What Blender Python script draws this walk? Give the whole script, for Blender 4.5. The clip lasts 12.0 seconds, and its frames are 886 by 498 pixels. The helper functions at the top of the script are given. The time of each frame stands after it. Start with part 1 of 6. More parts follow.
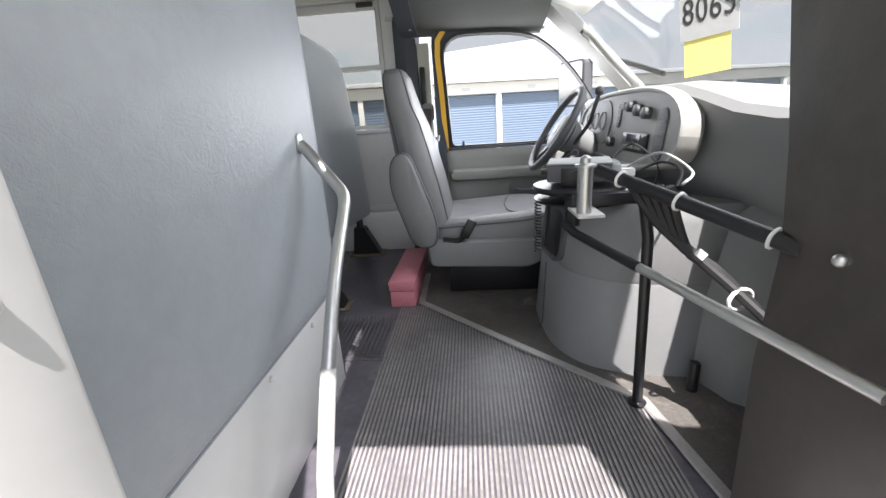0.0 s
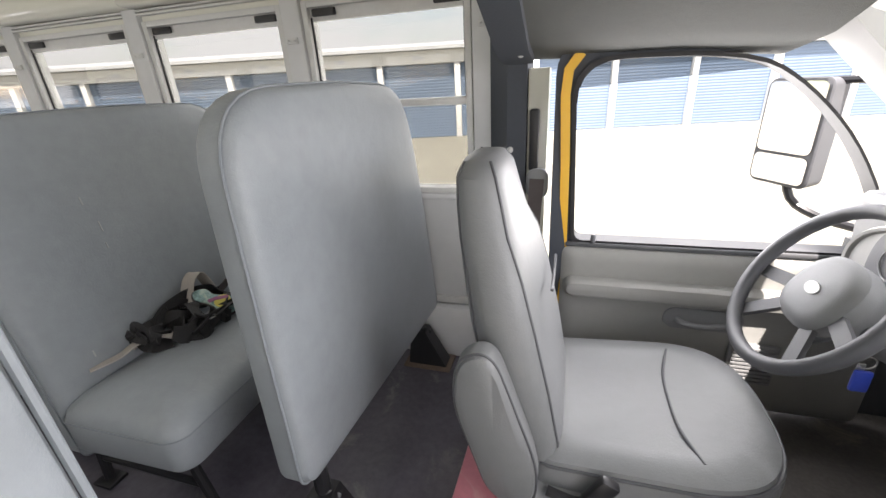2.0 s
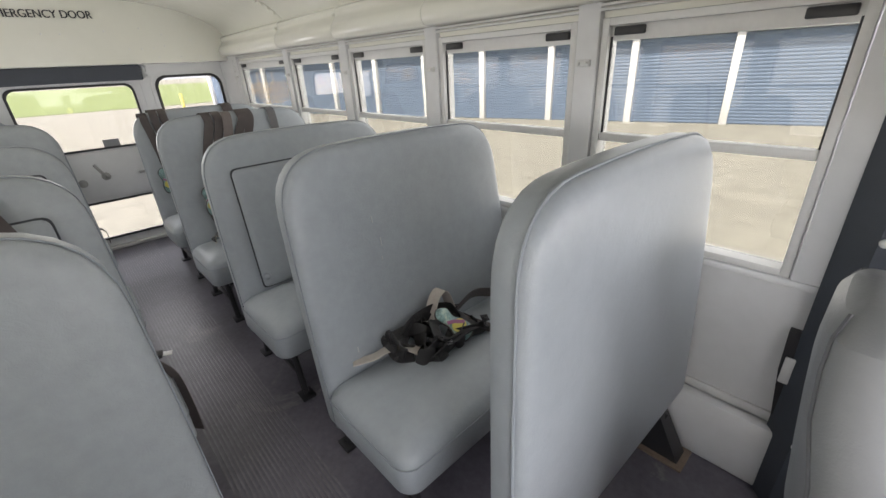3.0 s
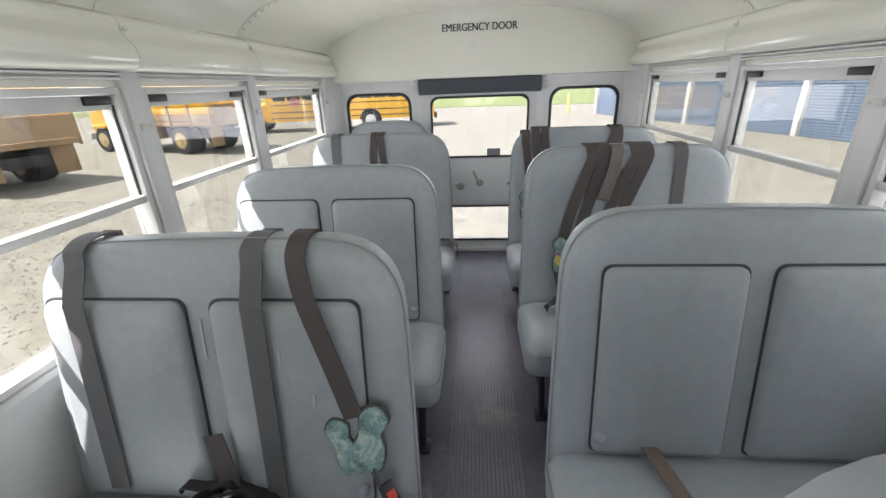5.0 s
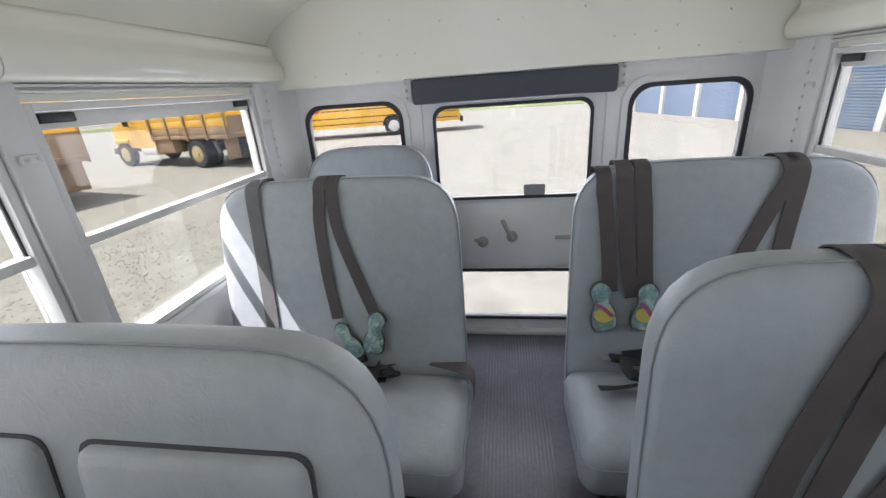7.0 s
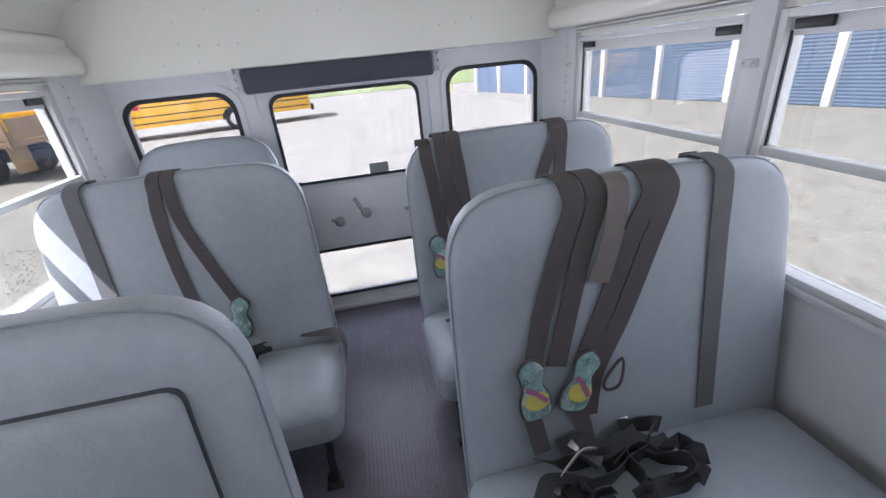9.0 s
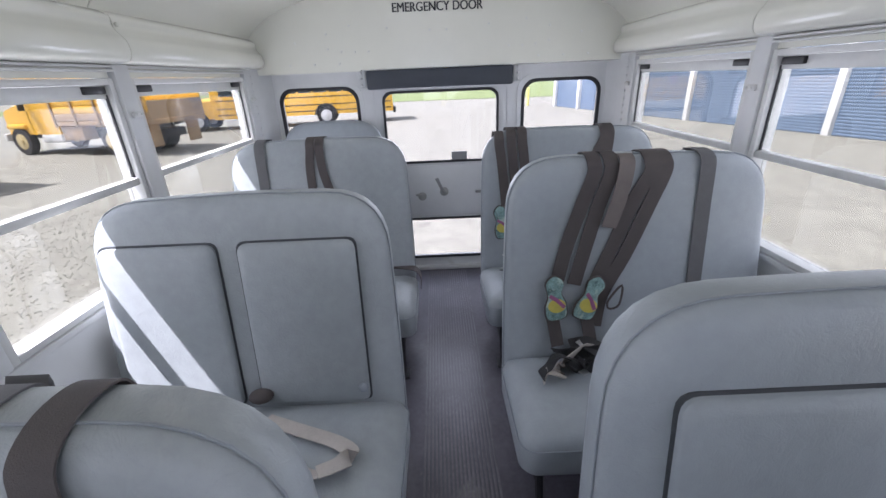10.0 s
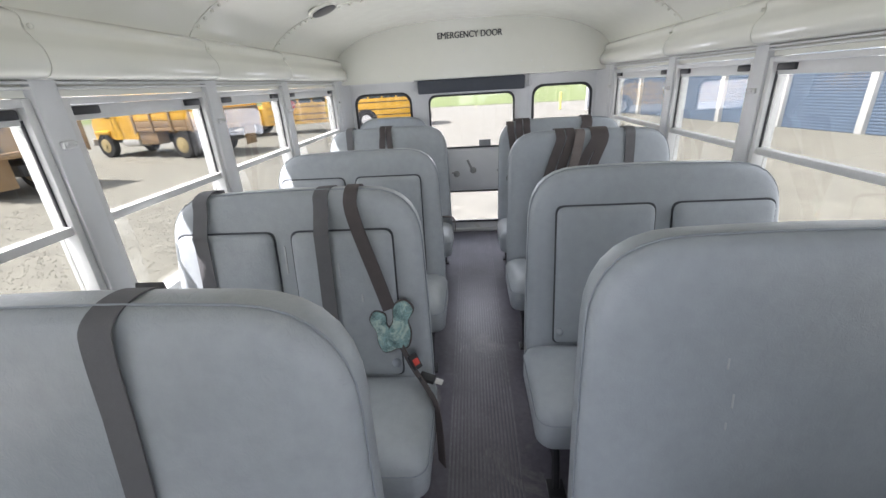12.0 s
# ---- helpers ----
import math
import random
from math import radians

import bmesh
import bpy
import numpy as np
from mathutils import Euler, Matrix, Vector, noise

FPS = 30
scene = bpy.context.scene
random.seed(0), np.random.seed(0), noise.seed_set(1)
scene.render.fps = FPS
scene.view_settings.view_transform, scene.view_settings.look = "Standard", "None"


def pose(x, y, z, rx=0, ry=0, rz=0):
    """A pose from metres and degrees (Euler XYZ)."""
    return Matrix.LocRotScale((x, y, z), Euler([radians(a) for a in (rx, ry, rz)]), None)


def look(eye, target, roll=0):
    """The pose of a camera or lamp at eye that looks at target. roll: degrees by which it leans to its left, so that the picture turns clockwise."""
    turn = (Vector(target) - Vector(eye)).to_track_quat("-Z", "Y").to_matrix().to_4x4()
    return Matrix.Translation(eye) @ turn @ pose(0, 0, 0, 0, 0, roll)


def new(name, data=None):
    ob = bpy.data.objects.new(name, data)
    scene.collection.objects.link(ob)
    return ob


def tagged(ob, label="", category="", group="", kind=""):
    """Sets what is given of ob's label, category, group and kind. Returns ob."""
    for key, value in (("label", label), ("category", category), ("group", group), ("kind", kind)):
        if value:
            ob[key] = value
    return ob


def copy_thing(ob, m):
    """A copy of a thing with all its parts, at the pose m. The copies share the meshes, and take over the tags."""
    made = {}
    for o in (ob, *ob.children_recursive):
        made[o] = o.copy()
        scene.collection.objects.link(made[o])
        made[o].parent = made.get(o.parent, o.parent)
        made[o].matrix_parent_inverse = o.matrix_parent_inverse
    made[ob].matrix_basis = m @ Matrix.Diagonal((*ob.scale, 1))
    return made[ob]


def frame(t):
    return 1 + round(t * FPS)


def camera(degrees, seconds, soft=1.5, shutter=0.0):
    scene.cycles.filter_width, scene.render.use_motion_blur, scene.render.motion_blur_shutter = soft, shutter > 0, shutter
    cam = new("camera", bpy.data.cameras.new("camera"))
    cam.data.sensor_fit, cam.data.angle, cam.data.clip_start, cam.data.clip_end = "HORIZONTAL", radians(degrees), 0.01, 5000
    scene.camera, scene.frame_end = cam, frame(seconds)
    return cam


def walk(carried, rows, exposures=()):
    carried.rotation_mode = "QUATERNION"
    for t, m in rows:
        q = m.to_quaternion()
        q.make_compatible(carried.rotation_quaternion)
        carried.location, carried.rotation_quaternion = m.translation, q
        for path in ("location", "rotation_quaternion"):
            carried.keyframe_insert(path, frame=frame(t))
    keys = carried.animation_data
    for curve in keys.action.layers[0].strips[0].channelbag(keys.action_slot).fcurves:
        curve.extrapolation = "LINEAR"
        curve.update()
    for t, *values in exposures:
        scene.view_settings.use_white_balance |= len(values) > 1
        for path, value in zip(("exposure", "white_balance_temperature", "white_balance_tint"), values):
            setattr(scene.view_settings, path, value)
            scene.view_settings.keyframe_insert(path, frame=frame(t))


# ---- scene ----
cam = camera(94.9, 12.0)
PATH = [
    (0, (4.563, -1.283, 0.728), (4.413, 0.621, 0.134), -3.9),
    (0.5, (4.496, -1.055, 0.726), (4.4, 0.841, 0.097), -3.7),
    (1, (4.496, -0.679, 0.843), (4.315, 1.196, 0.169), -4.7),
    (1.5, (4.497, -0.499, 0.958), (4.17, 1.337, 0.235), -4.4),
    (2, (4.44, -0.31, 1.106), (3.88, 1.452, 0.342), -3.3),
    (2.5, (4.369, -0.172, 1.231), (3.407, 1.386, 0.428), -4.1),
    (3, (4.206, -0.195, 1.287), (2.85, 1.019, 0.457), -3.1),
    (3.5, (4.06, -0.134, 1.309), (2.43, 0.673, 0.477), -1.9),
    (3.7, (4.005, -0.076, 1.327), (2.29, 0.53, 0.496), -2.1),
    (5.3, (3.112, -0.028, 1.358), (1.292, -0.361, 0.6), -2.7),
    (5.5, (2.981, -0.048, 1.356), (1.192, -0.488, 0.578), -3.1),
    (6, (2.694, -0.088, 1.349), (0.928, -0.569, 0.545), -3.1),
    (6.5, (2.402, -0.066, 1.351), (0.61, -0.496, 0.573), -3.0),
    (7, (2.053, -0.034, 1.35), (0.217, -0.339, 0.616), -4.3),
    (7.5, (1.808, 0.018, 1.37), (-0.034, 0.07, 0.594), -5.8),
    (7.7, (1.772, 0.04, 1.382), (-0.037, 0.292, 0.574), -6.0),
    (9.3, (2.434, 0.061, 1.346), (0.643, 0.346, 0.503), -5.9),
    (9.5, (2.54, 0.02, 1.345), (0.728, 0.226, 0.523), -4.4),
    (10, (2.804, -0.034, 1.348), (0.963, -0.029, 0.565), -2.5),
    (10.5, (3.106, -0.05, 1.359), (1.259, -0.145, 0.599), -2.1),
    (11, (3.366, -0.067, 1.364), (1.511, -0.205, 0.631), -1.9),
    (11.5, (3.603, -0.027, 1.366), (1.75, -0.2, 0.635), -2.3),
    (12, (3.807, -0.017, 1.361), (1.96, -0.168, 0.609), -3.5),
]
EXPOSURES = [(0.0, 2.25, 6450, 14), (0.5, 2.65, 6450, 15), (1.0, 2.65, 6700, 16), (2.0, 2.8, 6800, 17), (2.5, 2.85, 6800, 17), (3.5, 3.05, 6500, 16), (6.0, 3.05, 6300, 16), (7.5, 2.9, 6000, 20), (9.5, 3.0, 5700, 23), (10.5, 3.0, 6000, 20), (12.0, 3.05, 6150, 18)]
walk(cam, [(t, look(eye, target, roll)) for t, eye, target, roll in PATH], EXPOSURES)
# ---- light and air ----
SUN_TO = Vector((0.14, -0.43, 0.89)).normalized()
sun = new("sun", bpy.data.lights.new("sun", "SUN"))
sun.data.energy, sun.data.angle, sun.data.color = 2.7, radians(0.6), (1.0, 0.96, 0.90)
sun.matrix_world = look((0, 0, 30), Vector((0, 0, 30)) - SUN_TO)

world = bpy.data.worlds.new("sky")
scene.world = world
world.use_nodes = True
wn, wl = world.node_tree.nodes, world.node_tree.links
sky = wn.new("ShaderNodeTexSky")
sky.sky_type, sky.sun_disc = "NISHITA", False
sky.sun_elevation = math.asin(SUN_TO.z)
sky.sun_rotation = math.atan2(SUN_TO.x, SUN_TO.y)
sky.air_density, sky.dust_density = 1.2, 2.0
wco = wn.new("ShaderNodeTexCoord")
wmap = wn.new("ShaderNodeMapping")
wmap.inputs["Scale"].default_value = (2.2, 2.2, 6.0)
cloud = wn.new("ShaderNodeTexNoise")
cloud.inputs["Scale"].default_value, cloud.inputs["Detail"].default_value = 1.6, 8
ramp = wn.new("ShaderNodeValToRGB")
ramp.color_ramp.elements[0].position, ramp.color_ramp.elements[1].position = 0.28, 0.52
wmix = wn.new("ShaderNodeMixRGB")
wmix.inputs["Color2"].default_value = (5.0, 5.2, 5.5, 1)
wl.new(wco.outputs["Generated"], wmap.inputs["Vector"])
wl.new(wmap.outputs["Vector"], cloud.inputs["Vector"])
wl.new(cloud.outputs["Fac"], ramp.inputs["Fac"])
wl.new(ramp.outputs["Color"], wmix.inputs["Fac"])
wl.new(sky.outputs["Color"], wmix.inputs["Color1"])
wl.new(wmix.outputs["Color"], wn["Background"].inputs["Color"])
wn["Background"].inputs["Strength"].default_value = 0.07

# area lamps added at window bands, rear window and windscreen to brighten the interior
for nm, at, to, sx, sy, power in (("window_light_door_side", (2.2, -1.24, 1.05), (2.2, 0, 0.95), 3.9, 0.66, 4.9),
                                  ("window_light_driver_side", (2.2, 1.24, 1.05), (2.2, 0, 0.95), 3.9, 0.66, 4.1),
                                  ("rear_window_light", (-0.10, 0.0, 1.04), (1, 0.0, 0.98), 0.74, 0.45, 1.0),
                                  ("windscreen_light", (5.60, -0.05, 1.22), (4.6, -0.05, 0.5), 1.7, 0.7, 6.0),
                                  ("driver_window_light", (4.85, 1.14, 0.86), (4.85, 0.0, 0.5), 0.75, 0.5, 1.4)):
    lamp = new(nm, bpy.data.lights.new(nm, "AREA"))
    lamp.data.shape, lamp.data.size, lamp.data.size_y, lamp.data.energy, lamp.data.color = "RECTANGLE", sx, sy, power, (0.95, 0.98, 1.0)
    lamp.matrix_world = look(at, to)


# ---- materials ----
def mat(name, col, rough=0.5, metal=0.0, var=0.12, scale=6.0, bump=0.1, bscale=120.0, spec=0.5, coat=0.0,
        stain=None, stain_at=0.62, wrinkle=0.0, wscale=14.0, stretch=(1, 1, 1)):
    """A painted, plastic, rubber or metal surface: two scales of variation, stains, fine relief and wrinkles."""
    m = bpy.data.materials.new(name)
    m.use_nodes = True
    n, l = m.node_tree.nodes, m.node_tree.links
    b = n["Principled BSDF"]
    b.inputs["Metallic"].default_value = metal
    b.inputs["Specular IOR Level"].default_value = spec
    b.inputs["Coat Weight"].default_value = coat
    co, info = n.new("ShaderNodeTexCoord"), n.new("ShaderNodeObjectInfo")
    add, mp = n.new("ShaderNodeVectorMath"), n.new("ShaderNodeMapping")
    mul = n.new("ShaderNodeMath")
    mul.operation, mul.inputs[1].default_value = "MULTIPLY", 37.0
    l.new(info.outputs["Random"], mul.inputs[0])
    l.new(co.outputs["Object"], add.inputs[0])
    l.new(mul.outputs[0], add.inputs[1])
    mp.inputs["Scale"].default_value = stretch
    l.new(add.outputs[0], mp.inputs["Vector"])

    def noise_node(s, detail=4.0, rough_=0.6, distort=0.0):
        t = n.new("ShaderNodeTexNoise")
        t.inputs["Scale"].default_value, t.inputs["Detail"].default_value = s, detail
        t.inputs["Roughness"].default_value, t.inputs["Distortion"].default_value = rough_, distort
        l.new(mp.outputs[0], t.inputs["Vector"])
        return t.outputs["Fac"]

    big, small = noise_node(scale), noise_node(scale * 9)
    mix = n.new("ShaderNodeMath")
    mix.operation = "MULTIPLY_ADD"
    mix.inputs[1].default_value = 0.45
    l.new(small, mix.inputs[0])
    half = n.new("ShaderNodeMath")
    half.operation, half.inputs[1].default_value = "MULTIPLY", 0.55
    l.new(big, half.inputs[0])
    l.new(half.outputs[0], mix.inputs[2])
    r = n.new("ShaderNodeValToRGB")
    r.color_ramp.elements[0].position, r.color_ramp.elements[1].position = 0.3, 0.7
    r.color_ramp.elements[0].color = (*[max(0, c * (1 - var)) for c in col], 1)
    r.color_ramp.elements[1].color = (*[min(1, c * (1 + var)) for c in col], 1)
    l.new(mix.outputs[0], r.inputs["Fac"])
    out = r.outputs["Color"]
    if stain:
        sr = n.new("ShaderNodeValToRGB")
        sr.color_ramp.elements[0].position, sr.color_ramp.elements[1].position = stain_at, stain_at + 0.1
        l.new(noise_node(scale * 0.7, 8, 0.7, 0.6), sr.inputs["Fac"])
        sm = n.new("ShaderNodeMixRGB")
        sm.inputs["Color2"].default_value = (*stain, 1)
        l.new(sr.outputs["Color"], sm.inputs["Fac"])
        l.new(out, sm.inputs["Color1"])
        out = sm.outputs["Color"]
    l.new(out, b.inputs["Base Color"])
    rr = n.new("ShaderNodeMapRange")
    rr.inputs["To Min"].default_value, rr.inputs["To Max"].default_value = max(0.02, rough - 0.12), min(1, rough + 0.12)
    l.new(mix.outputs[0], rr.inputs["Value"])
    l.new(rr.outputs[0], b.inputs["Roughness"])
    last = None
    if bump:
        bp = n.new("ShaderNodeBump")
        bp.inputs["Strength"].default_value, bp.inputs["Distance"].default_value = bump, 0.002
        l.new(noise_node(bscale, 3), bp.inputs["Height"])
        last = bp
    if wrinkle:
        wp = n.new("ShaderNodeBump")
        wp.inputs["Strength"].default_value, wp.inputs["Distance"].default_value = wrinkle, 0.004
        wr = n.new("ShaderNodeValToRGB")
        wr.color_ramp.elements[0].position, wr.color_ramp.elements[1].position = 0.36, 0.64
        wr.color_ramp.elements[0].color = (1, 1, 1, 1)
        mid = wr.color_ramp.elements.new(0.5)
        mid.color = (0, 0, 0, 1)
        wr.color_ramp.elements[2].color = (1, 1, 1, 1)
        l.new(noise_node(wscale, 2, 0.5, 1.2), wr.inputs["Fac"])
        fade = n.new("ShaderNodeMath")
        fade.operation = "MULTIPLY"
        l.new(wr.outputs["Color"], fade.inputs[0])
        l.new(noise_node(5.0, 2), fade.inputs[1])
        l.new(fade.outputs[0], wp.inputs["Height"])
        if last:
            l.new(last.outputs[0], wp.inputs["Normal"])
        last = wp
    if last:
        l.new(last.outputs[0], b.inputs["Normal"])
    return m


def glass(name, tint, gloss_rough=0.02, power=1.0):
    """A thin pane: its tint dims the view through it, mirror-like at grazing angles."""
    m = bpy.data.materials.new(name)
    m.use_nodes = True
    n, l = m.node_tree.nodes, m.node_tree.links
    n.remove(n["Principled BSDF"])
    tr, gl, lw, mx = n.new("ShaderNodeBsdfTransparent"), n.new("ShaderNodeBsdfGlossy"), n.new("ShaderNodeLayerWeight"), n.new("ShaderNodeMixShader")
    tr.inputs["Color"].default_value = (*tint, 1)
    gl.inputs["Roughness"].default_value = gloss_rough
    pw, sc = n.new("ShaderNodeMath"), n.new("ShaderNodeMath")
    pw.operation, pw.inputs[1].default_value = "POWER", 4.0
    sc.operation, sc.inputs[1].default_value, sc.inputs[2].default_value = "MULTIPLY_ADD", 0.5 * power, 0.025 * power
    lw.inputs["Blend"].default_value = 0.5
    l.new(lw.outputs["Facing"], pw.inputs[0])
    l.new(pw.outputs[0], sc.inputs[0])
    l.new(sc.outputs[0], mx.inputs["Fac"])
    l.new(tr.outputs[0], mx.inputs[1])
    l.new(gl.outputs[0], mx.inputs[2])
    l.new(mx.outputs[0], n["Material Output"].inputs["Surface"])
    return m


VINYL = mat("grey_vinyl", (0.295, 0.322, 0.342), 0.38, var=0.10, scale=3, bump=0.25, bscale=420, wrinkle=0.10, wscale=38, spec=0.55, stain=(0.34, 0.36, 0.37), stain_at=0.64)
VINYL_OLD = mat("creased_grey_vinyl", (0.315, 0.34, 0.352), 0.40, var=0.12, scale=3, bump=0.25, bscale=420, wrinkle=0.17, wscale=38, spec=0.55, stain=(0.37, 0.385, 0.39), stain_at=0.64)
SEAM = mat("grey_piping", (0.25, 0.275, 0.295), 0.5, var=0.1, bump=0)
GAP = mat("seat_gap_shade", (0.05, 0.055, 0.06), 0.7, bump=0)
LEATHER = mat("driver_seat_vinyl", (0.19, 0.196, 0.20), 0.44, var=0.06, scale=4, bump=0.3, bscale=300, wrinkle=0.07, wscale=24)
BLACK = mat("black_metal", (0.018, 0.018, 0.02), 0.35, var=0.2, bump=0.05)
RUBBER = mat("black_rubber", (0.02, 0.02, 0.022), 0.6, var=0.2, bump=0.1)
CREAM = mat("cream_painted_steel", (0.69, 0.685, 0.60), 0.2, var=0.02, scale=1.2, bump=0.05, bscale=25, coat=0.3)
WHITE = mat("pale_grey_painted_steel", (0.60, 0.605, 0.60), 0.36, var=0.05, scale=2, bump=0.08, bscale=60, stain=(0.50, 0.49, 0.45), stain_at=0.66)
ALU = mat("window_aluminium", (0.60, 0.60, 0.58), 0.48, metal=0.12, var=0.06, bump=0.04)
CHROME = mat("steel_rail", (0.66, 0.66, 0.65), 0.40, metal=1.0, var=0.06, scale=20, bump=0.04)
FLOOR = mat("dark_rubber_floor", (0.105, 0.098, 0.118), 0.33, var=0.35, scale=5, bump=0.25, bscale=160, stain=(0.21, 0.2, 0.2), stain_at=0.6)
RIB = mat("ribbed_rubber", (0.14, 0.131, 0.15), 0.32, var=0.45, scale=7, bump=0.2, bscale=90, stain=(0.25, 0.24, 0.25), stain_at=0.62)
# dusty rubber, its base also lightened to stand in for sun on the entry
ENTRY_RIB = mat("dusty_sunlit_ribbed_rubber", (0.25, 0.24, 0.235), 0.42, var=0.4, scale=7, bump=0.2, bscale=90, stain=(0.37, 0.35, 0.33), stain_at=0.58)
CARPET = mat("worn_black_mat", (0.105, 0.097, 0.09), 0.85, var=0.35, scale=9, bump=0.5, bscale=260, stain=(0.19, 0.16, 0.135), stain_at=0.58)
TRIM = mat("worn_trim_strip", (0.38, 0.37, 0.36), 0.42, metal=0.4, var=0.18, scale=14, bump=0.1, stain=(0.17, 0.10, 0.06), stain_at=0.62)
NAVY = mat("dark_blue_grey_trim", (0.045, 0.052, 0.065), 0.6, var=0.12, scale=10, bump=0.25, bscale=200)
HEADLINER = mat("dark_headliner", (0.10, 0.105, 0.10), 0.85, var=0.12, scale=7, bump=0.5, bscale=380)
PLASTIC = mat("grey_cab_plastic", (0.23, 0.235, 0.24), 0.5, var=0.06, scale=5, bump=0.3, bscale=420)
PLASTIC_L = mat("light_grey_cab_plastic", (0.30, 0.30, 0.285), 0.5, var=0.05, scale=5, bump=0.25, bscale=420)
PLASTIC_D = mat("dark_grey_cab_plastic", (0.09, 0.093, 0.10), 0.5, var=0.08, scale=5, bump=0.3, bscale=420)
YELLOW = mat("school_bus_yellow", (0.78, 0.44, 0.03), 0.35, var=0.08, scale=1.5, bump=0.03, coat=0.3)
DRAB = mat("rusty_truck_bed", (0.36, 0.24, 0.13), 0.7, var=0.3, scale=2, bump=0.3, bscale=30, stain=(0.16, 0.13, 0.11), stain_at=0.55)
STRAP = mat("dark_webbing", (0.075, 0.063, 0.06), 0.8, var=0.15, scale=30, bump=0.6, bscale=600)
LOOSE = mat("faded_webbing", (0.16, 0.135, 0.125), 0.8, var=0.15, scale=30, bump=0.6, bscale=600)
HEAP = mat("black_webbing", (0.022, 0.021, 0.022), 0.6, var=0.2, scale=30, bump=0.6, bscale=600)
BAND = mat("grey_webbing", (0.11, 0.108, 0.11), 0.7, var=0.12, scale=30, bump=0.6, bscale=600)
BELT_TAN = mat("tan_belt_webbing", (0.46, 0.42, 0.38), 0.75, var=0.12, scale=30, bump=0.5, bscale=500)
TEAL = mat("printed_pad_teal", (0.20, 0.31, 0.30), 0.22, var=0.8, scale=26, bump=0.1, stain=(0.42, 0.52, 0.46), stain_at=0.52)
PAD_YELLOW = mat("printed_pad_yellow", (0.55, 0.48, 0.10), 0.4, var=0.15, bump=0)
PAD_PURPLE = mat("printed_pad_purple", (0.28, 0.10, 0.20), 0.4, var=0.15, bump=0)
RED = mat("red_button", (0.6, 0.05, 0.03), 0.4, bump=0)
PINK = mat("pink_metal_box", (0.66, 0.24, 0.29), 0.45, var=0.1, scale=9, bump=0.1, stain=(0.70, 0.36, 0.38), stain_at=0.6)
GROUND = mat("pale_gravel", (0.235, 0.228, 0.19), 0.9, var=0.3, scale=3.2, bump=0.15, bscale=40, stain=(0.18, 0.172, 0.145), stain_at=0.54)
PEBBLE = mat("pale_gravel_stone", (0.26, 0.25, 0.21), 0.85, var=0.4, scale=7, bump=0.4, bscale=60)
# white darkened in the base colour, as though the post stood in shade
POST = mat("shaded_white_door_post", (0.47, 0.47, 0.46), 0.45, var=0.06, scale=4, bump=0.08, bscale=60)
# black with sheen and glare put into its lifted base colour
ENTRY_BLACK = mat("glare_lifted_black_panel", (0.07, 0.064, 0.06), 0.36, var=0.25, scale=3, bump=0.12, bscale=90, stain=(0.085, 0.078, 0.07), stain_at=0.55)
GRASS = mat("mown_grass", (0.16, 0.20, 0.07), 0.9, var=0.3, scale=0.6, bump=0.6, bscale=20)
LEAF = mat("leaves", (0.06, 0.11, 0.03), 0.7, var=0.4, scale=3, bump=0.3)
BARK = mat("bark", (0.16, 0.12, 0.09), 0.9, var=0.3, scale=8, bump=0.6, bscale=40)
BLUE = mat("blue_shutter_steel", (0.15, 0.205, 0.29), 0.45, var=0.05, scale=1, bump=0.03)
TRIMWHITE = mat("white_building_steel", (0.78, 0.78, 0.76), 0.45, var=0.04, scale=1, bump=0.05)
ROOFING = mat("pale_metal_roof", (0.62, 0.64, 0.66), 0.4, metal=0.2, var=0.05, bump=0.05)
TYRE = mat("tyre", (0.025, 0.025, 0.026), 0.8, var=0.3, bump=0.4, bscale=60)
RIM = mat("tan_wheel_rim", (0.50, 0.40, 0.20), 0.5, var=0.2, scale=12, bump=0.1)
INK = mat("sign_ink", (0.03, 0.03, 0.032), 0.6, bump=0)
PAPER = mat("pale_grey_tag", (0.40, 0.41, 0.41), 0.6, bump=0.05)
PAPER_Y = mat("yellow_paper", (0.80, 0.72, 0.22), 0.7, bump=0.1)
PLASTIC_W = mat("white_plastic", (0.78, 0.78, 0.76), 0.4, bump=0.05)
PLASTIC_B = mat("blue_plastic", (0.04, 0.08, 0.5), 0.35, bump=0)
# grey tints hold down the brightness of the outdoors seen through the panes
PANE = glass("window_glass", (0.58, 0.58, 0.56), power=2.0)
PANE_REAR = glass("rear_window_glass", (0.66, 0.66, 0.66), power=1.5)
PANE_DIMMED = glass("windscreen_glass", (0.60, 0.61, 0.61), power=0.7)
PANE_DARK = mat("dark_vehicle_glass", (0.05, 0.07, 0.08), 0.08, var=0.1, bump=0, spec=0.6)
MIRROR = mat("mirror", (0.9, 0.9, 0.9), 0.03, metal=1.0, var=0, bump=0)


# ---- building blocks ----
ORIGIN = Matrix.Identity(4)      # where the next spaces are set down


def part(name, bm, material, parent=None, label="", sharp=38):
    """Links a bmesh as one mesh object, under a parent where one is given."""
    bmesh.ops.recalc_face_normals(bm, faces=bm.faces)
    me = bpy.data.meshes.new(name)
    bm.to_mesh(me)
    bm.free()
    me.materials.append(material)
    me.shade_smooth()
    me.set_sharp_from_angle(angle=radians(sharp))
    ob = new(name, me)
    if parent:
        ob.parent = parent
    if label:
        tagged(ob, label)
    return ob


